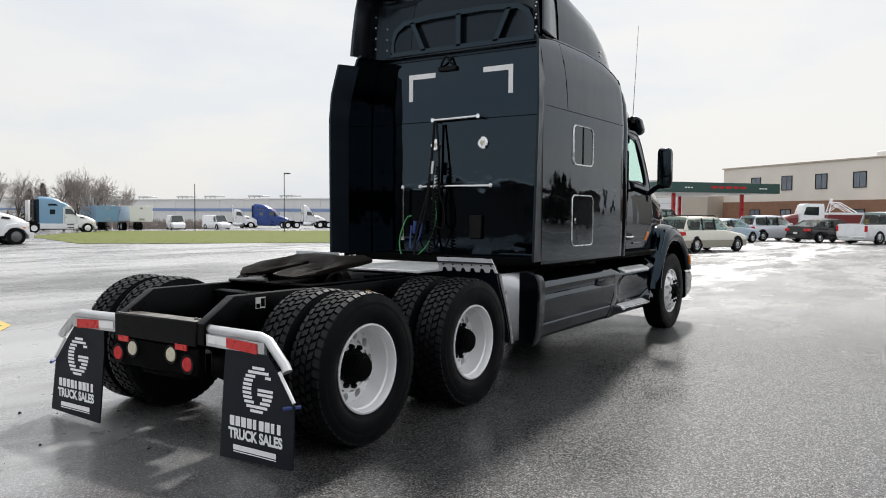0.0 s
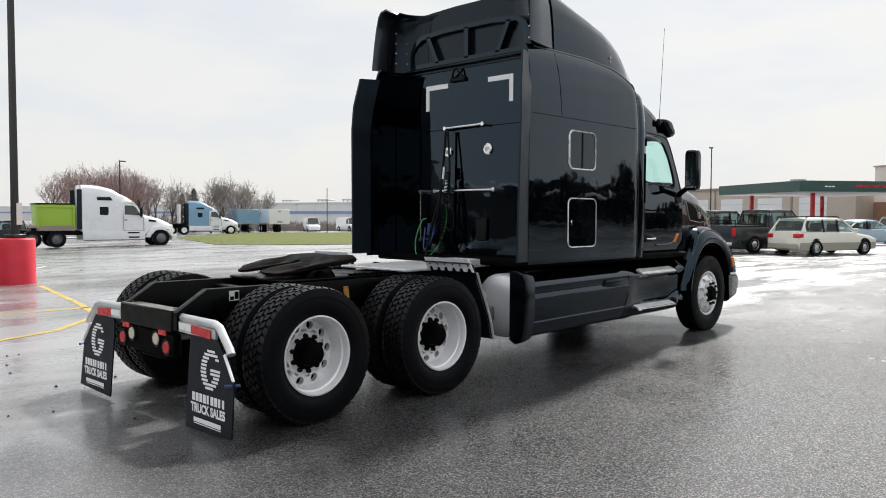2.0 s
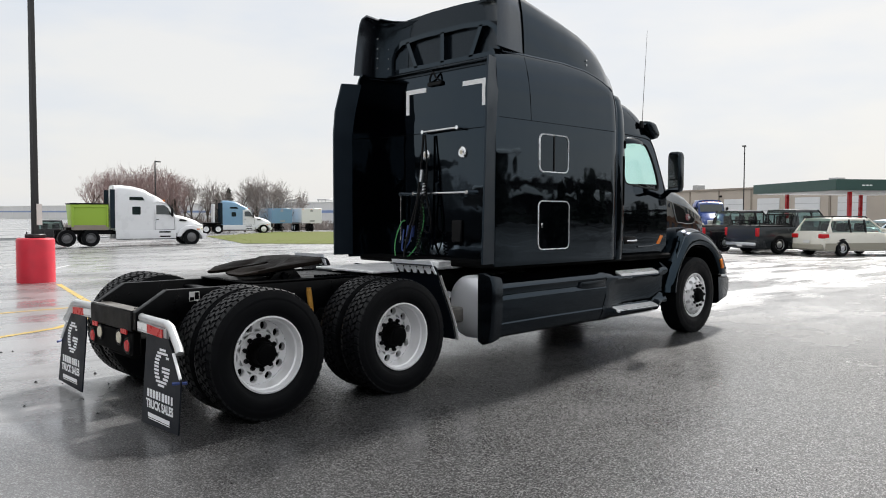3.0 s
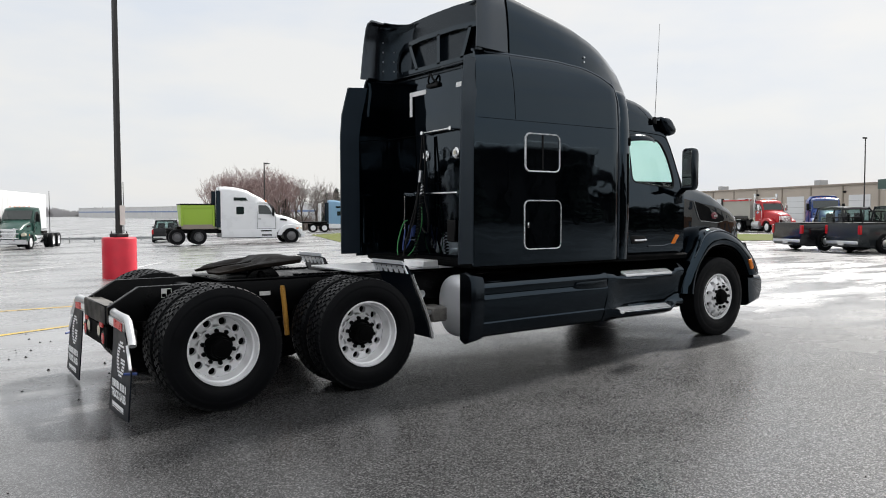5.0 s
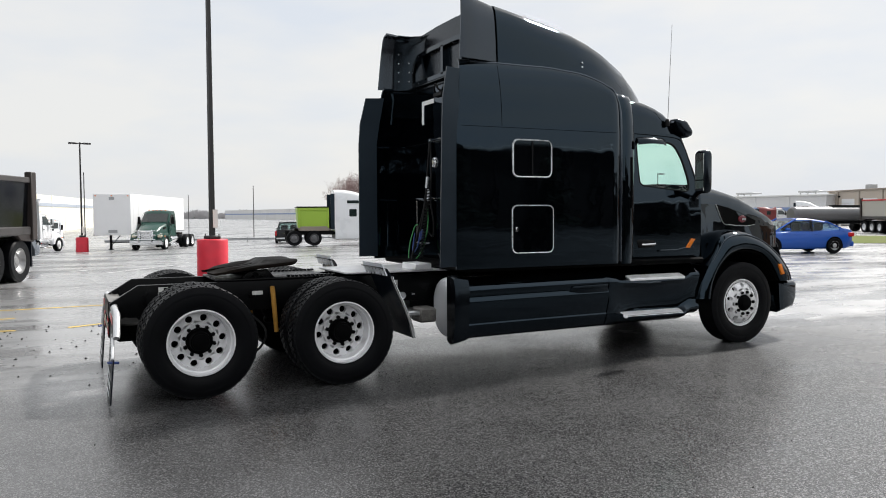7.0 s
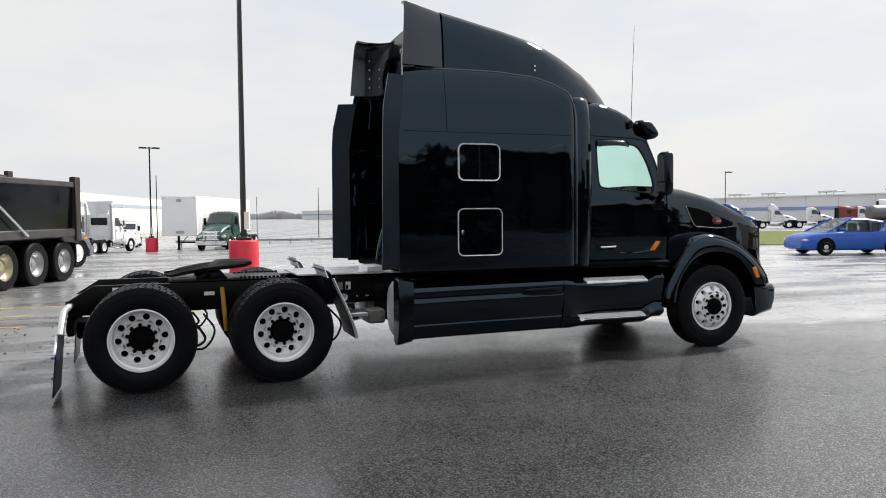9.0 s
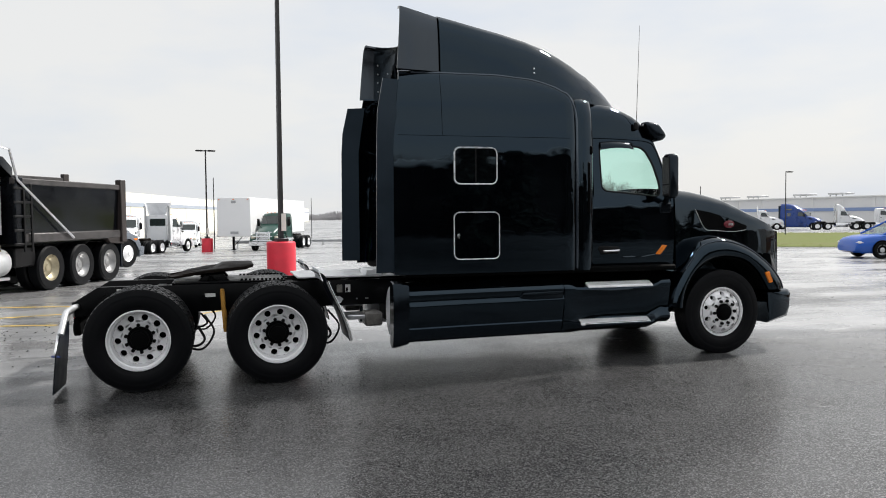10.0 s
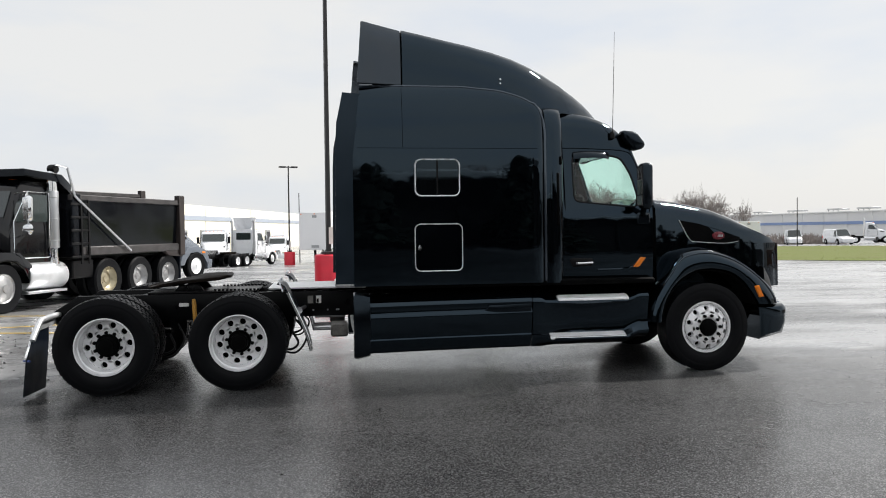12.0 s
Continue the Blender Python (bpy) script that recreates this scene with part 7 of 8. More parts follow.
        prism(b, [(2.0, 0.6), (2.1, 1.0), (2.45, 1.28), (3.0, 1.3), (3.5, 1.1), (3.62, 0.75), (3.45, 0.75), (3.3, 1.0), (2.95, 1.13), (2.55, 1.1), (2.3, 0.9), (2.2, 0.6)], "y", s * 0.72, s * 1.22, 0.03)
        fpart("fender", b, cab, ob)
        b = B()
        box(b, x0 + 0.1, 3.6 + fx, *sorted((s * 0.38, s * 0.48)), 0.75, 1.1, 0.01)
        part("frame_rail", b, M["frame"], ob)
        lorry_wheel(ob, 2.88 + fx, 1.05, s, False, rim if rim is M["dish_rim"] else None, r=0.53)
        for k in range(axles):
            lorry_wheel(ob, -1.70 + 0.27 * dx - 1.30 * k, 1.1, s, True, M["gold_rim"] if k == 0 and rim is M["dish_rim"] else rim, 0.53)
        b = B()
        box(b, x0 - 0.05, x0 + 0.0, *sorted((s * 0.6, s * 1.25)), 0.35, 1.0)
        part("mud_flap", b, M["flap"], ob)
    b = B()
    rings = []
    for x, z, ww in ((0.8, 2.9, 1.05), (1.5, 2.88, 1.05), (1.7, 2.7, 1.03), (1.98, 2.0, 1.06), (2.0, 1.8, 1.06)):
        half = [(ww, 0.85), (ww + 0.01, 1.7), (ww - 0.04, max(1.75, z - 0.3)), (ww - 0.12, max(1.8, z - 0.04)), (0.3, z + 0.03)]
        rings.append([(x, -y, q) for y, q in half] + [(x, y, q) for y, q in half[::-1]])
    loft(b, rings)
    fpart("cab", b, cab, ob, smooth=50)
    b = B()
    surf(b, [-0.88, -0.4, 0, 0.4, 0.88], [0, 1], lambda y, v: (1.75 + 0.23 * v, y, 2.62 - 0.58 * v))
    fpart("windscreen", b, M["car_window"], ob, smooth=60)
    b = B()
    rings = []
    for x, z, ww in ((1.95, 1.98, 0.98), (2.4, 1.9, 0.85), (3.2, 1.75, 0.75), (3.7, 1.62, 0.68), (3.78, 1.5, 0.66)):
        half = [(ww, 0.8), (ww, 1.35), (ww - 0.04, z - 0.14), (ww - 0.2, z - 0.02), (0.2, z + 0.02)]
        rings.append([(x, -y, q) for y, q in half] + [(x, y, q) for y, q in half[::-1]])
    loft(b, rings)
    fpart("hood", b, cab, ob, smooth=50)
    b = B()
    box(b, 3.78, 3.85, -0.55, 0.55, 0.8, 1.5, 0.03)
    fpart("grille", b, M["chrome"], ob)
    b = B()
    box(b, 3.6, 3.95, -1.15, 1.15, 0.45, 0.8, 0.05)
    fpart("bumper", b, M["chrome"], ob)
    for y in (-0.4, 0.45):
        b = B()
        lathe(b, [(0.09, 0), (0.09, 0.05), (0.07, 0.1), (0, 0.13)], 12, "z", (1.2, y, 2.9))
        fpart("beacon", b, M["amber"], ob)


    return ob


M["dump_rail"] = mat("scuffed_rail", (0.05, 0.046, 0.046), 0.45, 0.2, 0.5, 4, 30, 0.2, 0.1, tint=(0.02, 0.018, 0.018))
M["rusty"] = mat("rusty_steel", (0.022, 0.014, 0.012), 0.6, 0.1, 0.5, 3, 30, 0.3, 0.1, tint=(0.008, 0.007, 0.007))
M["dump_side"] = mat("worn_black_steel", (0.0045, 0.005, 0.0065), 0.14, 0.0, 0.6, 0.9, 9, 0.05, 0.10, tint=(0.0008, 0.0009, 0.0012), spec=0.22, sheen=(0.8, 0.9, 1.0))
M["dull_rim"] = mat("dull_dark_rim", (0.16, 0.16, 0.165), 0.4, 0.6, 0.2, 8, 90, 0.1)
M["gold_rim"] = mat("pale_gold_rim", (0.42, 0.37, 0.26), 0.35, 0.7, 0.2, 8, 90, 0.1)

# near yard: black dump truck and a silver tractor's nose beyond it
dump_truck("black dump truck with worn steel body and chrome stack", (-5.28, 10.06), 248, P["dump_black"], M["dump_side"], M["dish_rim"], "dump trucks", drop=0.12, top=2.52, dx=-0.95, fx=-1.5, back=-5.1).scale = (1.04, 1.04, 1.04)
dump_truck("black dump truck parked behind another", (-8.7, 19.6), 240, P["dump_black"], M["dump_side"], M["alu"], "dump trucks", arm=False, top=3.15).scale = (1.04, 1.04, 1.04)
tractor("silver grey sleeper tractor parked behind the dump truck", (-4.72, 19.3), 60, P["silver"], P["silver"], False)

# white roll-off truck with a lime box
wt = tractor("white sleeper truck with a lime green box on its frame", (17.5, 42.6), -11, P["white"], P["white"], tail=-5.6, rim=M["dull_rim"])
wt_box = B()
prism(wt_box, [(-4.70, 1.08), (-4.82, 2.55), (-2.72, 2.62), (-2.72, 1.08)], "y", -1.15, 1.15, 0.02)
green_box = part("lime_box", wt_box, P["lime"], wt, "lime green steel box with black top rail")
for x0, x1, z0, z1 in ((-4.80, -4.66, 1.2, 2.5), (-2.86, -2.74, 1.2, 2.5), (-4.7, -2.8, 2.36, 2.52)):
    b = B()
    box(b, x0, x1, -1.21, -1.145, z0, z1, 0.02)
    part("frame_bar", b, P["lime"], green_box)
b = B()
box(b, -4.86, -2.7, -1.2, 1.2, 2.56, 2.64, 0.02)
part("top_rail", b, M["black"], green_box)
b = B()
box(b, -4.72, -2.74, -1.17, 1.17, 1.0, 1.3, 0.02)
part("lower_rail", b, M["wall_trim"], green_box, "muddy lower rail")

# flatbed tractor with blue sleeper, and two trailers beside it
bt = tractor("flatbed truck with white cab and blue sleeper", (42.0, 75.0), -22, P["white"], P["sky_blue"], frame_len=3)
b = B()
box(b, -9.5, -2.5, -1.25, 1.25, 1.05, 1.25, 0.03)
part("flat_deck", b, M["frame"], bt)
b = B()
box(b, -3.4, -3.2, -1.2, 1.2, 1.25, 3.4, 0.03)
part("headboard", b, P["white"], bt)
box_trailer("pale blue box trailer beside the flatbed truck", (49.3, 78.2), 250, 9.0, P["sky_blue"], False, 3.0)
box_trailer("worn white trailer with an open front", (52.4, 76.2), 250, 7.0, P["pale_white"], False, 3.0)

# long row beyond the lawn
car("white cargo van on gravel beside the lawn", "van", (63.6, 84.6), 243, P["white"], 4.8, 1.9, 1.95, "van", group="parked vans")
car("white cargo van parked beside semi tractors", "van", (67.6, 81.0), 262, P["white"], 4.8, 1.9, 1.95, "van", group="parked vans")
tractor("white day cab tractor with twin stacks", (77.5, 88.5), 320, P["white"], None, False, stack=True, group="tractors beyond the lawn")
tractor("bright blue high-roof sleeper tractor", (81.8, 85.4), 300, P["navy"], P["navy"], group="tractors beyond the lawn")
tractor("white day cab tractor with roof deflector", (82.4, 78.6), 325, P["white"], None, True, stack=True, group="tractors beyond the lawn")
tractor("white day cab tractor on a bare frame", (85.4, 74.9), 325, P["white"], None, False, group="tractors beyond the lawn")
tractor("white tractor with a dark red sleeper", (87.8, 69.1), 320, P["white"], P["maroon"], False, group="tractors beyond the lawn")
tractor("white high-roof sleeper tractor beyond the lawn", (90.8, 65.3), 310, P["white"], P["white"], group="tractors beyond the lawn")

# yard beyond the lamp base
tractor("dark green and white heavy tractor with chrome grille guard", (4.9, 52.6), 246, P["green"], None, False, guard=True, frame_len=4.2, group="tractors in the yard")
box_trailer("plain white van trailer on landing legs", (1.5, 51.0), 250, 16, P["pale_white"])
scoop = tractor("white day cab tractor seen from behind, with roof deflector", (-3.9, 52.6), 66, P["white"], None, False, stack=True, frame_len=3.4, group="tractors in the yard")
b = B()
surf(b, [0, 0.15, 0.3, 0.4, 0.5, 0.6, 0.7, 0.85, 1.0], [0, 0.35, 0.7, 1.0],
     lambda u, v: (-0.30 + (0.85 - 0.45 * v) * min(1, 1.25 * math.sin(math.pi * u)), (0.62 + 0.42 * v) * max(-1, min(1, (2 * u - 1) * 1.5)), 2.84 + 0.95 * v))
part("roof_deflector", b, P["white"], scoop, "tall open white roof deflector", solid=0.03, smooth=60)
b = B()
box(b, -0.275, -0.245, -0.62, 0.62, 2.05, 2.58, 0.03)
part("rear_window", b, M["car_window"], scoop)
for y in (-1.0, 0.9):
    b = B()
    tube(b, bend([(-0.42, y, 0.9), (-0.42, y, 2.0), (-0.42, y, 3.35), (-0.56, y, 3.5)], 4), 0.07, 10)
    part("exhaust_pipe", b, M["steel"], scoop, "grey steel exhaust stack")
tractor("white tractor with chrome grille facing the yard", (-3.2, 84.0), 268, P["white"], P["white"], False, group="tractors in the yard")
tractor("white tractor parked beside another white tractor", (-6.9, 57.5), 274, P["white"], P["white"], False, group="tractors in the yard")
car("dark pickup truck behind the white truck", "pickup", (15.4, 55.8), 72, P["black_car"], 5.4, 1.95, 1.75, "pickup")

# cars by the fuel island
car("cream station wagon with tan lower cladding", "car", (31.45, 5.15), -22, P["cream"], 4.75, 1.75, 1.55, "wagon", P["tan"])
car("dark grey crew pickup with bed rack", "pickup", (31.75, 7.65), -22, P["dark_grey"], 5.9, 2.0, 1.92, "pickup", rack=True)
car("black crew pickup with soft bed cover", "pickup", (32.1, 10.3), -22, P["black_car"], 5.8, 2.0, 1.88, "pickup")
car("bright blue compact sedan on wet asphalt", "car", (26.0, 14.3), 164, P["blue"], 4.55, 1.8, 1.44, "sedan")
car("pale blue sedan parked beyond the wagon", "car", (44.0, 7.2), -25, P["pale_blue"], 4.6, 1.8, 1.45, "sedan")
car("silver compact suv with red tail lamps", "car", (50.1, 5.8), -40, P["bright_silver"], 4.3, 1.8, 1.65, "suv")
car("black sedan with red tail lamps", "car", (49.6, 2.45), -35, P["black_car"], 4.9, 1.85, 1.47, "sedan")
car("white pickup truck parked beside the sedan", "pickup", (49.2, -0.7), -30, P["white"], 5.8, 2.0, 1.9, "pickup")
dump_truck("red dump truck with a grey aluminium body", (63.0, 34.0), 243, P["red"], P["gravel_grey"], M["alu"], "dump trucks by the building", False, 3, P["red"])
tractor("dark blue sleeper tractor behind the pickups", (57.2, 24.9), 214, P["navy"], P["navy"], False, group="tractors by the building")

# tanker
tank = thing("tank_trailer", "dull silver tank trailer on dark wheels", "trailer", (71.2, 46.0, gz(71.2, 46.0)), -12, "parked trailers")
b = B()
lathe(b, [(0, -6.4), (0.6, -6.38), (0.76, -6.2), (0.78, -6.0), (0.78, 3.0), (0.76, 3.2), (0.6, 3.38), (0, 3.4)], 28, "x", (0, 0, 1.80))
part("tank_shell", b, M["dull_rim"], tank, "dull silver cylindrical tank")
b = B()
box(b, -6.2, 3.2, -0.45, 0.45, 0.8, 1.06, 0.02)
part("tank_frame", b, M["frame"], tank)
b = B()
box(b, -1.6, 2.8, -0.3, 0.3, 2.56, 2.74, 0.02)
part("walkway", b, M["black"], tank)
for s in (-1, 1):
    for x in (-5.4, -4.2, 2.2):
        lorry_wheel(tank, x, 1.05, s, True)
tractor("grey tractor coupled to the tank trailer", (75.5, 41.8), -12, P["dark_grey"], None, False, group="tractors by the building")

# red and white recovery truck
rec = dump = thing("recovery_truck", "white and dark red recovery truck with a boom", "truck", (63.3, 3.1, gz(63, 3.1)), 112, "")
b = B()
rings = []
for x, z in ((1.6, 2.6), (2.9, 2.62), (3.1, 2.5), (3.4, 1.6), (3.45, 0.7)):
    rings.append([(x, -1.1, 0.6), (x, -1.1, max(1.2, z - 0.3)), (x, -0.9, z), (x, 0.9, z), (x, 1.1, max(1.2, z - 0.3)), (x, 1.1, 0.6)])
loft(b, rings)
part("cab", b, P["white"], rec, smooth=40)
for s in (-1, 1):
    b = B()
    box(b, -3.4, 1.4, *sorted((s * 0.8, s * 1.2)), 0.75, 1.75, 0.03)
    bd = part("locker", b, P["maroon"], rec, "dark red side lockers")
    b = B()
    box(b, -2.2, -1.9, *sorted((s * 1.2, s * 1.206)), 1.1, 1.45)
    box(b, -1.5, -1.2, *sorted((s * 1.2, s * 1.206)), 1.1, 1.45)
    box(b, -2.4, -1.0, *sorted((s * 1.2, s * 1.205)), 1.0, 1.06)
    part("gold_bars", b, P["yellow"], bd)
    b = B()
    prism(b, [(2.0, 1.7), (2.0, 2.35), (2.9, 2.35), (3.1, 1.75)], "y", s * 1.0, s * 1.108)
    part("side_window", b, M["car_window"], rec)
    for x in (-2.4, -1.2, 2.6):
        lorry_wheel(rec, x, 1.0, s, x < 0)
    b = B()
    tube(b, [(1.15, s * 0.55, 1.75), (0.9, s * 0.3, 2.75), (0.3, s * 0.4, 2.7), (-0.9, s * 0.55, 1.9)], 0.035)
    tube(b, [(1.1, s * 0.5, 2.0), (0.2, s * 0.4, 2.66)], 0.025)
    tube(b, [(0.9, s * 0.31, 2.7), (-0.3, s * 0.46, 2.0)], 0.025)
    part("boom", b, P["white"], rec, "white tube boom frame behind the cab")
    b = B()
    box(b, -3.45, 1.3, *sorted((s * 0.78, s * 1.22)), 1.75, 1.93, 0.03)
    part("deck_edge", b, P["white"], rec)
b = B()
box(b, -3.4, 3.2, -0.8, 0.8, 0.7, 1.5, 0.03)
part("chassis", b, P["white"], rec)
b = B()
loft(b, [[(x, -w, 0.65), (x, -w, z - 0.25), (x, -w + 0.25, z), (x, w - 0.25, z), (x, w, z - 0.25), (x, w, 0.65)] for x, w, z in ((3.44, 1.0, 1.78), (4.4, 0.95, 1.66), (4.75, 0.85, 1.45), (4.82, 0.8, 0.9))])
part("hood", b, P["maroon"], rec, "dark red hood", smooth=40)
b = B()
for y in (-0.3, 0.3):
    tube(b, [(0.9, y, 2.72), (0.85, y * 0.6, 3.0)], 0.05)
tube(b, [(0.9, -0.32, 2.74), (0.9, 0.32, 2.74)], 0.035)
part("sheave_head", b, P["white"], rec)


# ---- buildings, lamps, trees ----
def wall_run(name, label, p, q, H, wall, thick=14.0, band=None, bays=12, roof=True, kind="structure", band_z=(0.5, 0.6), gz0=True):
    """A long building along p-q; its outer face looks to the left of the way from p to q."""
    p, q = Vector(p), Vector(q)
    L = (q - p).length
    a = math.degrees(math.atan2((q - p).y, (q - p).x))
    ob = thing(name, label, "building", (*p, 0), a)
    b = B()
    box(b, 0, L, -thick, 0, -3.0, H, 0.0)
    part("wall", b, wall, ob)
    for k in range(bays + 1):
        b = B()
        x = L * k / bays
        box(b, x - 0.12, x + 0.12, -0.002, 0.10, -3, H - 0.05)
        part("pilaster", b, wall, ob)
    if band:
        b = B()
        box(b, 0, L, 0.0, 0.16, H * band_z[0], H * band_z[1])
        part("band", b, band, ob)
    if roof:
        b = B()
        box(b, -0.3, L + 0.3, -thick - 0.3, 0.35, H, H + 0.28, 0.05)
        part("roof", b, M["roof_white"], ob)
    return ob


w1 = wall_run("warehouse", "long grey warehouse with a blue band", (122, 88), (96, 545), 4.7, M["grey_wall"], 30.0, M["blue_band"], 60, True, band_z=(0.42, 0.56))
for k in range(14):
    b = B()
    x = 6 + 13 * k + (k * 7 % 5)
    box(b, x, x + 4.2, -9, -6, 5.5, 5.85, 0.05)
    for q in (x + 0.4, x + 2.1, x + 3.7):
        box(b, q, q + 0.12, -6.3, -6.1, 4.9, 5.5)
    part("rooftop_unit", b, M["steel"], w1)
LW = math.hypot(86, 408)
w2 = wall_run("warehouse", "pale yellow warehouse with a grey band", (52, 480), (-34, 72), 6.8, M["yellow_wall"], 30.0, M["grey_band"], 30, False, band_z=(0.60, 0.72))
for x in (LW - 52, LW - 60, LW - 70, LW - 96, LW - 112):
    b = B()
    box(b, x, x + 3.4, 0.02, 0.3, -1.2, 2.3)
    dd = part("dock_door", b, M["steel"], w2)
    b = B()
    box(b, x + 0.4, x + 3.0, 0.28, 0.34, -1.2, 1.9)
    part("door_leaf", b, M["interior"], dd)

# two-storey office
off = thing("office_building", "beige two-storey office with brick base and dark windows", "building", (66.6, -16.3, 0), math.degrees(math.atan2(32, 25)))
LO = 46.0
b = B()
box(b, 0, LO, -22, 0, -0.2, 7.3)
part("wall", b, M["beige"], off)
b = B()
box(b, -0.06, LO, -0.05, 0.10, -0.2, 3.3)
part("brick_base", b, M["brick"], off)
b = B()
box(b, -0.15, LO + 0.15, -22, 0.18, 7.3, 7.48, 0.03)
part("roof", b, M["tan_wall"], off)
for k in range(9):
    for z0, z1 in ((4.5, 6.1), (0.9, 2.4)):
        b = B()
        x = 0.25 + 4.9 * k
        w = 1.6
        o, i = rrect(x, x + w, z0, z1, 0.02, 1), rrect(x + 0.07, x + w - 0.07, z0 + 0.07, z1 - 0.07, 0.02, 1)
        yy = 0.02 if z0 > 3 else 0.12
        loft(b, [[(u, yy - 0.02, v) for u, v in o], [(u, yy + 0.06, v) for u, v in o], [(u, yy + 0.06, v) for u, v in i], [(u, yy + 0.015, v) for u, v in i]], True, False)
        wnd = part("window", b, M["frame"], off)
        b = B()
        b.faces.new([b.verts.new((u, yy + 0.02, v)) for u, v in i])
        part("pane", b, M["window_pane"], wnd, smooth=0)
        b = B()
        box(b, x + w / 2 - 0.02, x + w / 2 + 0.02, yy, yy + 0.04, z0 + 0.05, z1 - 0.05)
        part("mullion", b, M["frame"], wnd)
for x, w, h in ((13.0, 4.6, 1.25), (23.1, 2.7, 0.85)):
    b = B()
    box(b, x, x + w, -5, -2.2, 7.48, 7.48 + h * 0.8, 0.08)
    part("rooftop_unit", b, M["roof_white"], off)

# garage hall beside it
gar = thing("garage_hall", "low tan service hall with white overhead doors", "building", (93.5, 21.5, 0), math.degrees(math.atan2(61, 28.5)))
LG = 76.0
b = B()
box(b, 0, LG, -25, 0, -0.6, 5.3)
part("wall", b, M["tan_wall"], gar)
b = B()
box(b, 0.1, LG, -25, 0.25, 5.3, 5.6, 0.04)
part("roof", b, M["wall_trim"], gar)
for k in range(10):
    x = 4 + 7.0 * k
    b = B()
    box(b, x, x + 4.2, -0.05, 0.06, -0.5, 4.0)
    dr = part("overhead_door", b, M["door_white"], gar, "white sectional overhead door")
    for z in (0.5, 1.4, 2.3, 3.2):
        b = B()
        box(b, x, x + 4.2, 0.055, 0.07, z, z + 0.04)
        part("panel_joint", b, M["steel"], dr)
    b = B()
    box(b, x + 5.3, x + 5.6, 0.0, 0.09, -0.5, 5.3)
    part("downpipe", b, M["wall_trim"], gar)
    if k % 4 == 1:
        b = B()
        box(b, x, x + 1.4, -4, -2.6, 5.6, 6.5, 0.06)
        part("rooftop_vent", b, M["steel"], gar)
    if k % 3 == 0:
        b = B()
        box(b, x + 4.7, x + 5.1, 0.0, 0.35, 4.3, 4.6, 0.05)
        part("wall_lamp", b, M["black"], gar)

# fuel island canopy
can = thing("fuel_canopy", "flat dark green fuel canopy on red columns", "canopy", (67.3, 18.6, 0), math.degrees(math.atan2(11.2, 8.6)))
b = B()
box(b, 0, 14.2, -13.5, 0, 3.85, 4.8, 0.03)
part("roof", b, P["sign_green"], can)
b = B()
box(b, 0.3, 13.9, -13.2, -0.3, 3.78, 3.86)
part("soffit", b, M["door_white"], can)
for x in (2.0, 12.2):
    for y in (-2.6, -10.6):
        b = B()
        box(b, x - 0.15, x + 0.15, y - 0.15, y + 0.15, -0.1, 3.8, 0.02)
        part("column", b, P["red"], can, "red painted steel column")
        b = B()
        box(b, x - 0.22, x + 0.22, y - 0.23, y + 0.23, 0.9, 1.35)
        part("notice", b, M["white_tape"], can)
# faded sign bars on the edges
for ax, spots in (("side", ((2.4, 3.4, "print"), (5.4, 9.6, "red"), (11.0, 12.0, "print"))),):
    for a, c, key in spots:
        b = B()
        n = 5 if key == "red" else 3
        for j in range(n):
            u0 = a + (c - a) * j / n
            u1 = u0 + (c - a) / n * 0.78
            if ax == "near":
                box(b, u0, u1, -0.01, 0.02, 4.2, 4.5)
            else:
                box(b, -0.02, 0.01, -u1, -u0, 4.24, 4.46 if key == "red" else 4.34)
        part("sign_bars", b, P["red"] if key == "red" else M["print"], can)


# ---- lamp posts ----
def lamp_post(at, H, base, label, heads=1, turn=0.0, w=0.085):
    ob = thing("street_lamp", label, "lamp post", (*at, gz(*at)), turn, "lamp posts")
    z0 = 0.0
    if base:
        b = B()
        lathe(b, [(0, -0.05), (0.415, -0.05), (0.415, 1.0), (0.40, 1.03), (0.38, 1.04), (0, 1.045)], 40, "z")
        part("base", b, M["red_concrete"], ob, "red painted round concrete base")
        z0 = 1.04
        b = B()
        box(b, -0.17, 0.17, -0.17, 0.17, z0, z0 + 0.10, 0.02)
        for x in (-0.13, 0.13):
            for y in (-0.13, 0.13):
                tube(b, [(x, y, z0 + 0.08), (x, y, z0 + 0.15)], 0.016, 6)
        part("foot_plate", b, M["pole"], ob)
        b = B()
        box(b, -0.01, w + 0.07, -w - 0.014, -w - 0.004, 1.35, 1.85)
        part("notice", b, M["orange_tag"], ob, "weathered paper notice")
    b = B()
    k = 0.72
    loft(b, [[(x * s, y * s, z) for x, y in ((-w, -w), (w, -w), (w, w), (-w, w))] for z, s in ((z0, 1.0), (H, k))])
    part("pole", b, M["pole"], ob, smooth=20)
    for j in range(heads):
        s = 1 if j == 0 else -1
        b = B()
        box(b, *sorted((0.0, s * 0.25)), -0.03, 0.03, H - 0.12, H - 0.04)
        box(b, *sorted((s * 0.2, s * 0.72)), -0.16, 0.16, H - 0.13, H - 0.02, 0.02)
        part("lamp_head", b, M["pole"], ob)
    return ob


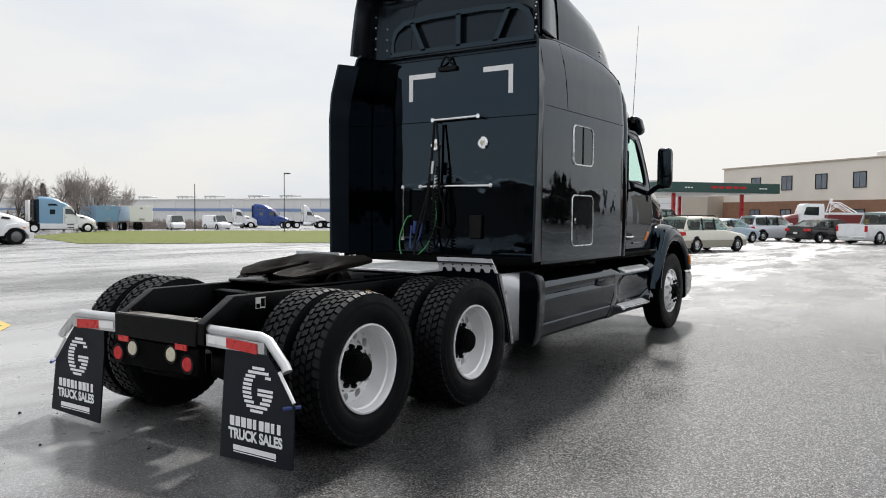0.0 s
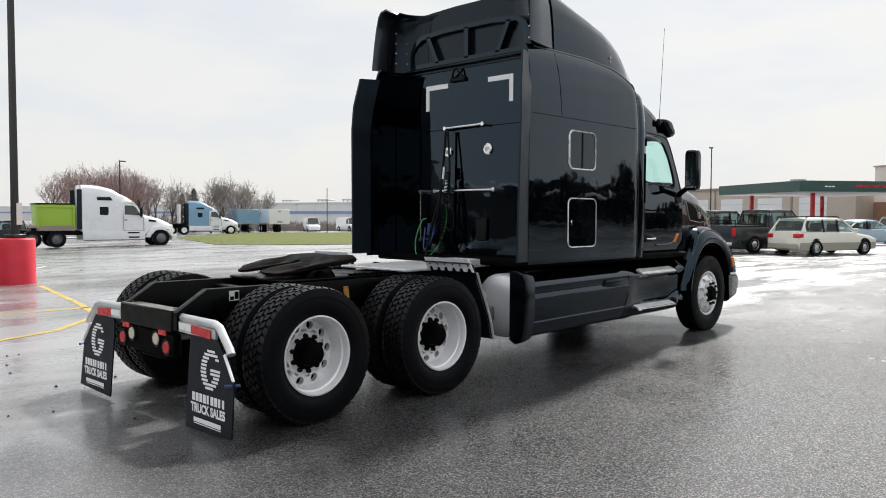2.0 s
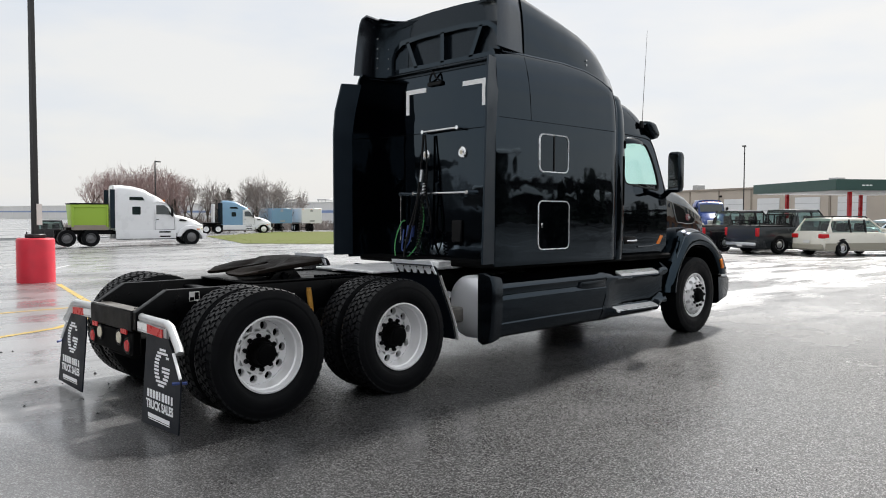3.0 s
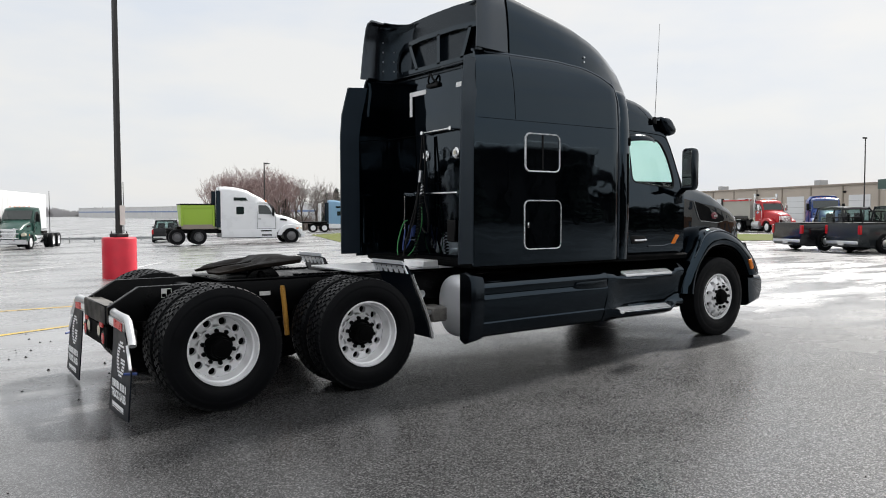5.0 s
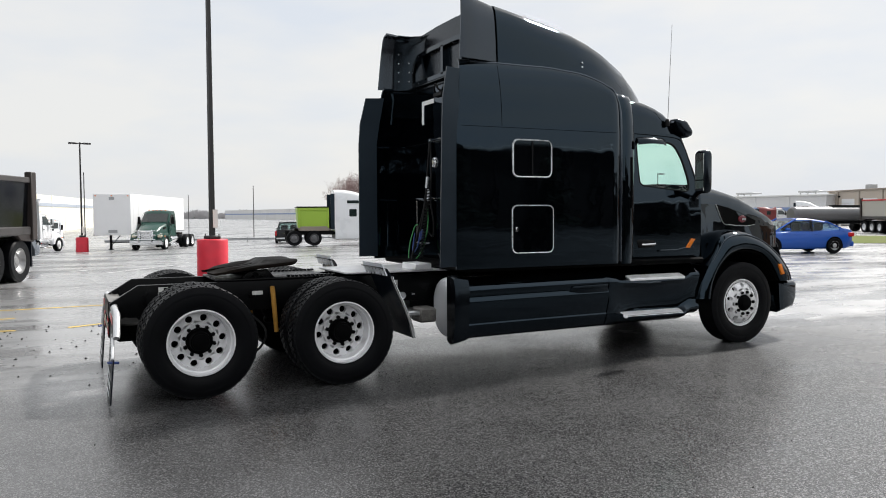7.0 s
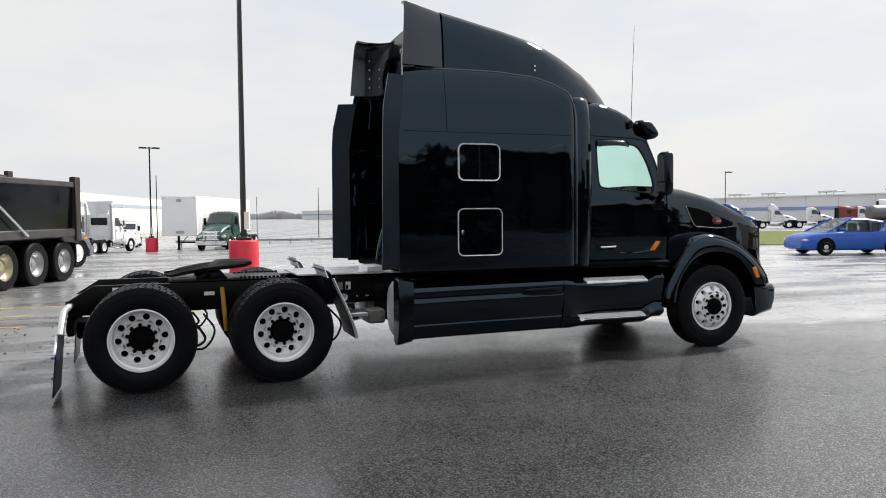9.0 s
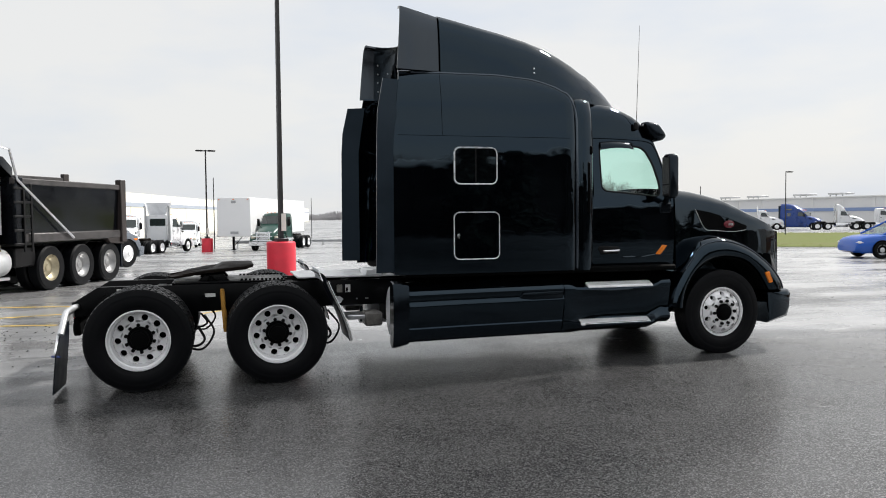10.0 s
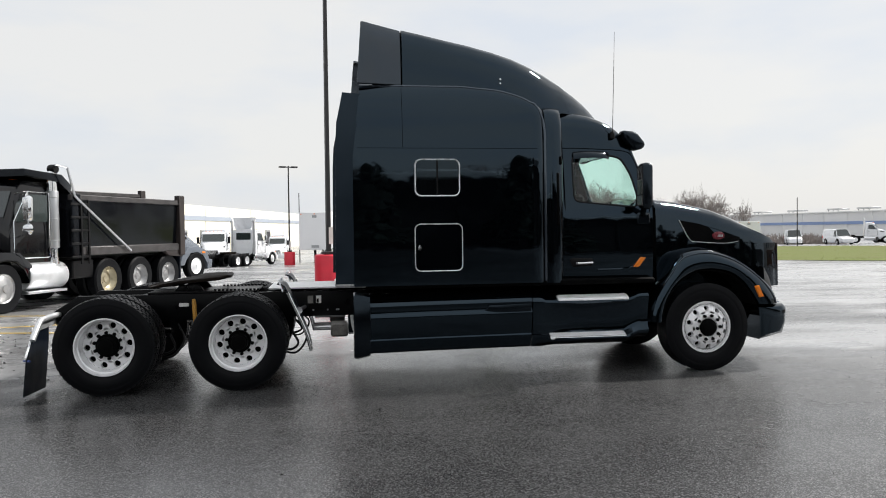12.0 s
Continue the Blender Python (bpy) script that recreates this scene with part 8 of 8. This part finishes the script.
lamp_post((2.36, 13.30), 9.2, True, "tall dark square lamp post on a red concrete base", 2, 20, 0.062)
lamp_post((-0.45, 51.6), 7.7, True, "far dark lamp post on a red concrete base", 2, 10, 0.06)
lamp_post((-0.06, 64.2), 6.55, False, "plain thin dark pole beyond the trailers", 0, 0, 0.05)
lamp_post((16.07, 72.9), 5.6, False, "thin dark pole beyond the rail", 0, 0, 0.04)
lamp_post((10.2, 77.7), 5.0, False, "thin pole beside the warehouse", 0, 0, 0.035)
lamp_post((52.0, 66.0), 5.3, False, "thin wooden pole with a notice on the lawn", 0, 0, 0.04)
lamp_post((51.2, 51.4), 6.0, False, "slim dark lamp post behind the lawn", 1, 0, 0.034)
lamp_post((64.6, 25.5), 8.0, False, "dark lamp post beside the garage", 1, 200, 0.055)

lamp_post((28.4, 67.3), 7.3, False, "slim dark lamp post before the bare trees", 1, 30, 0.055)

# guard rail along the far edge
rail = thing("guard_rail", "low galvanised guard rail at the yard's edge", "guard rail", (2, 66, gz(2, 66)))
for k in range(12):
    b = B()
    box(b, 2.0 * k - 0.05, 2.0 * k + 0.05, -0.06, 0.06, -0.3, 0.75)
    part("post", b, M["steel"], rail)
b = B()
prism(b, [(0.0, 0.45), (-0.06, 0.5), (0.0, 0.58), (-0.06, 0.66), (0.0, 0.72)], "x", -0.5, 23)
part("beam", b, M["steel"], rail)


# ---- trees ----
def grow(bm_t, bm_w, rng, p, d, L, r, depth):
    n = 3
    path = [p]
    for k in range(n):
        d = (d + Vector((rng.gauss(0, 0.10), rng.gauss(0, 0.10), rng.gauss(0.04, 0.06)))).normalized()
        path.append(path[-1] + d * L / n)
    tube(bm_t if depth < 2 else bm_w, path, r, 6 if depth == 0 else (4 if depth < 3 else 3), r * 0.62)
    if depth == 5:
        return
    kids = {0: 5, 1: 4, 2: 4, 3: 3, 4: 3}[depth]
    for k in range(kids):
        t = 0.45 + 0.55 * (k + rng.random() * 0.6) / kids
        q = path[min(n, int(t * n + 0.5))]
        a = rng.uniform(0, 2 * math.pi)
        side = (d.orthogonal().normalized() * math.cos(a) + d.cross(d.orthogonal().normalized()) * math.sin(a))
        nd = (d * rng.uniform(0.6, 1.0) + side * rng.uniform(0.45, 0.85) + Vector((0, 0, 0.18))).normalized()
        grow(bm_t, bm_w, rng, q, nd, L * rng.uniform(0.60, 0.78), max(0.012, r * 0.55), depth + 1)


def bare_tree(at, H, seed, twig, label):
    ob = thing("tree", label, "tree", (*at, gz(*at) - 0.05), 0, "bare trees")
    rng = random.Random(seed)
    bt_, bw_ = B(), B()
    grow(bt_, bw_, rng, Vector((0, 0, 0)), Vector((0, 0, 1)), H * 0.33, H * 0.017, 0)
    part("trunk", bt_, M["bark"], ob, smooth=60)
    part("crown", bw_, twig, ob, "bare leafless twigs", smooth=0)
    return ob


def gaze(az, d, eye=(-4.0, -5.0)):
    return eye[0] + d * math.cos(radians(az)), eye[1] + d * math.sin(radians(az))


models = [bare_tree(gaze(59.2, 104), 8.6, 1, M["twig"], "bare deciduous tree beside the trailers"),
          bare_tree(gaze(57.9, 114), 8.4, 2, M["twig"], "bare deciduous tree beside the trailers"),
          bare_tree(gaze(65.2, 101), 9.6, 7, M["twig_red"], "bare reddish tree at the yard's edge")]

rng = random.Random(11)
spots = [(56.2, 112, 0, 0.85), (57.4, 104, 1, 1.0), (58.6, 108, 0, 1.1), (60.0, 102, 1, 1.05), (62.6, 106, 0, 1.0), (63.6, 112, 1, 1.1),
         (64.8, 104, 2, 1.0), (65.6, 110, 2, 1.1), (66.4, 103, 2, 1.15), (67.2, 112, 2, 1.15), (68.0, 105, 2, 1.1), (68.9, 110, 2, 1.05), (64.2, 118, 2, 1.05), (66.9, 119, 2, 1.1), (65.3, 106, 2, 1.0), (66.0, 114, 2, 1.2), (67.6, 108, 2, 1.1), (68.4, 116, 2, 1.2), (69.5, 112, 2, 1.1), (70.2, 108, 2, 1.0), (58.1, 100, 1, 0.9), (59.4, 112, 0, 1.0), (61.6, 104, 1, 0.95)]
for az, d, k, s in spots:
    x, y = gaze(az, d)
    copy_thing(models[k], pose(x, y, gz(x, y) - 0.05, 0, 0, rng.uniform(0, 360)) @ Matrix.Diagonal((s * 0.88, s * 0.88, s * 1.0, 1)))
# trees across the road behind the camera, mirrored in the black paint
for k in range(16):
    x, y = -26 + 5.2 * k + rng.uniform(-1.5, 1.5), -56 + rng.uniform(-4, 4)
    s = rng.uniform(0.9, 1.3)
    copy_thing(models[k % 3], pose(x, y, -0.05, 0, 0, rng.uniform(0, 360)) @ Matrix.Diagonal((s, s, s, 1)))
# unseen halls added behind the camera to darken what the paint mirrors
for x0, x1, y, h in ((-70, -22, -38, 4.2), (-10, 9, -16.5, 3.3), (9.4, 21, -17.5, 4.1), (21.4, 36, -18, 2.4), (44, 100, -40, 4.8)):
    wall_run("warehouse", "unseen low dark hall added for dark reflections", (x0, y), (x1, y), h, M["dark_hall"], 16.0, None, 8)


def conifer(at, H, seed):
    ob = thing("tree", "small dark conifer among bare trees", "tree", (*at, gz(*at)), 0, "conifers")
    b = B()
    tube(b, [(0, 0, -0.1), (0, 0, H * 0.9)], 0.14, 7, 0.03)
    part("trunk", b, M["bark"], ob)
    rng = random.Random(seed)
    b = B()
    for k in range(620):
        t = rng.random() ** 0.8
        z = H * (0.12 + 0.88 * t)
        rr = (1 - t) * H * 0.30 * rng.uniform(0.3, 1.05) + 0.08
        a = rng.uniform(0, 6.283)
        p = Vector((math.cos(a) * rr, math.sin(a) * rr, z))
        d = Vector((math.cos(a), math.sin(a), -0.35)) * rng.uniform(0.25, 0.5)
        n = Vector((-math.sin(a), math.cos(a), 0)) * 0.14
        b.faces.new([b.verts.new(q) for q in (p - n, p + d, p + n, p + Vector((0, 0, 0.12)))])
    part("crown", b, M["conifer"], ob, "dense dark needles", smooth=0)


for az, d, H in ((61.2, 112, 6.0), (62.0, 115, 5.4), (64.9, 108, 4.5)):
    conifer(gaze(az, d), H, int(az * 10))
# another unseen hall, added to darken reflections in the sleeper's back
wall_run("warehouse", "unseen low dark side hall added for dark reflections", (-44, 60), (-44, -34), 4.0, M["dark_hall"], 16.0, None, 8)
# added unseen evergreens behind the camera, a ragged row mirrored in the black paint
rng = random.Random(17)
for k in range(14):
    conifer((-10 + 3.4 * k + rng.uniform(-1.2, 1.2), -15.3 + rng.uniform(-0.5, 0.5)), rng.uniform(2.4, 4.4), 40 + k)
for k in range(7):
    conifer((-37 + rng.uniform(-1.5, 1.5), -26 + 7.5 * k + rng.uniform(-2, 2)), rng.uniform(3.0, 5.6), 60 + k)

# scrub at the warehouse's foot and far woods on the skyline
b = B()
rng = random.Random(21)
for k in range(2000):
    az = rng.uniform(50, 73)
    d = rng.uniform(116, 124)
    x, y = gaze(az, d)
    h = rng.uniform(0.5, 1.6) * (1.6 if 62 < az < 71 else 1.0)
    q = Vector((x, y, gz(x, y)))
    t = Vector((rng.gauss(0, 0.35), rng.gauss(0, 0.35), h))
    o = Vector((0.03, -0.03, 0))
    b.faces.new([b.verts.new(v) for v in (q - o * 1.5, q + o * 1.5, q + t + o * 0.4, q + t - o * 0.4)])
    u = q + t * 0.5
    for j in range(2):
        e = Vector((rng.gauss(0, 0.4), rng.gauss(0, 0.4), h * 0.4))
        b.faces.new([b.verts.new(v) for v in (u - o, u + o, u + e)])
solo("scrub", b, M["twig"], "leafless brown scrub along the warehouse", "shrubs", "stuff", smooth=0)
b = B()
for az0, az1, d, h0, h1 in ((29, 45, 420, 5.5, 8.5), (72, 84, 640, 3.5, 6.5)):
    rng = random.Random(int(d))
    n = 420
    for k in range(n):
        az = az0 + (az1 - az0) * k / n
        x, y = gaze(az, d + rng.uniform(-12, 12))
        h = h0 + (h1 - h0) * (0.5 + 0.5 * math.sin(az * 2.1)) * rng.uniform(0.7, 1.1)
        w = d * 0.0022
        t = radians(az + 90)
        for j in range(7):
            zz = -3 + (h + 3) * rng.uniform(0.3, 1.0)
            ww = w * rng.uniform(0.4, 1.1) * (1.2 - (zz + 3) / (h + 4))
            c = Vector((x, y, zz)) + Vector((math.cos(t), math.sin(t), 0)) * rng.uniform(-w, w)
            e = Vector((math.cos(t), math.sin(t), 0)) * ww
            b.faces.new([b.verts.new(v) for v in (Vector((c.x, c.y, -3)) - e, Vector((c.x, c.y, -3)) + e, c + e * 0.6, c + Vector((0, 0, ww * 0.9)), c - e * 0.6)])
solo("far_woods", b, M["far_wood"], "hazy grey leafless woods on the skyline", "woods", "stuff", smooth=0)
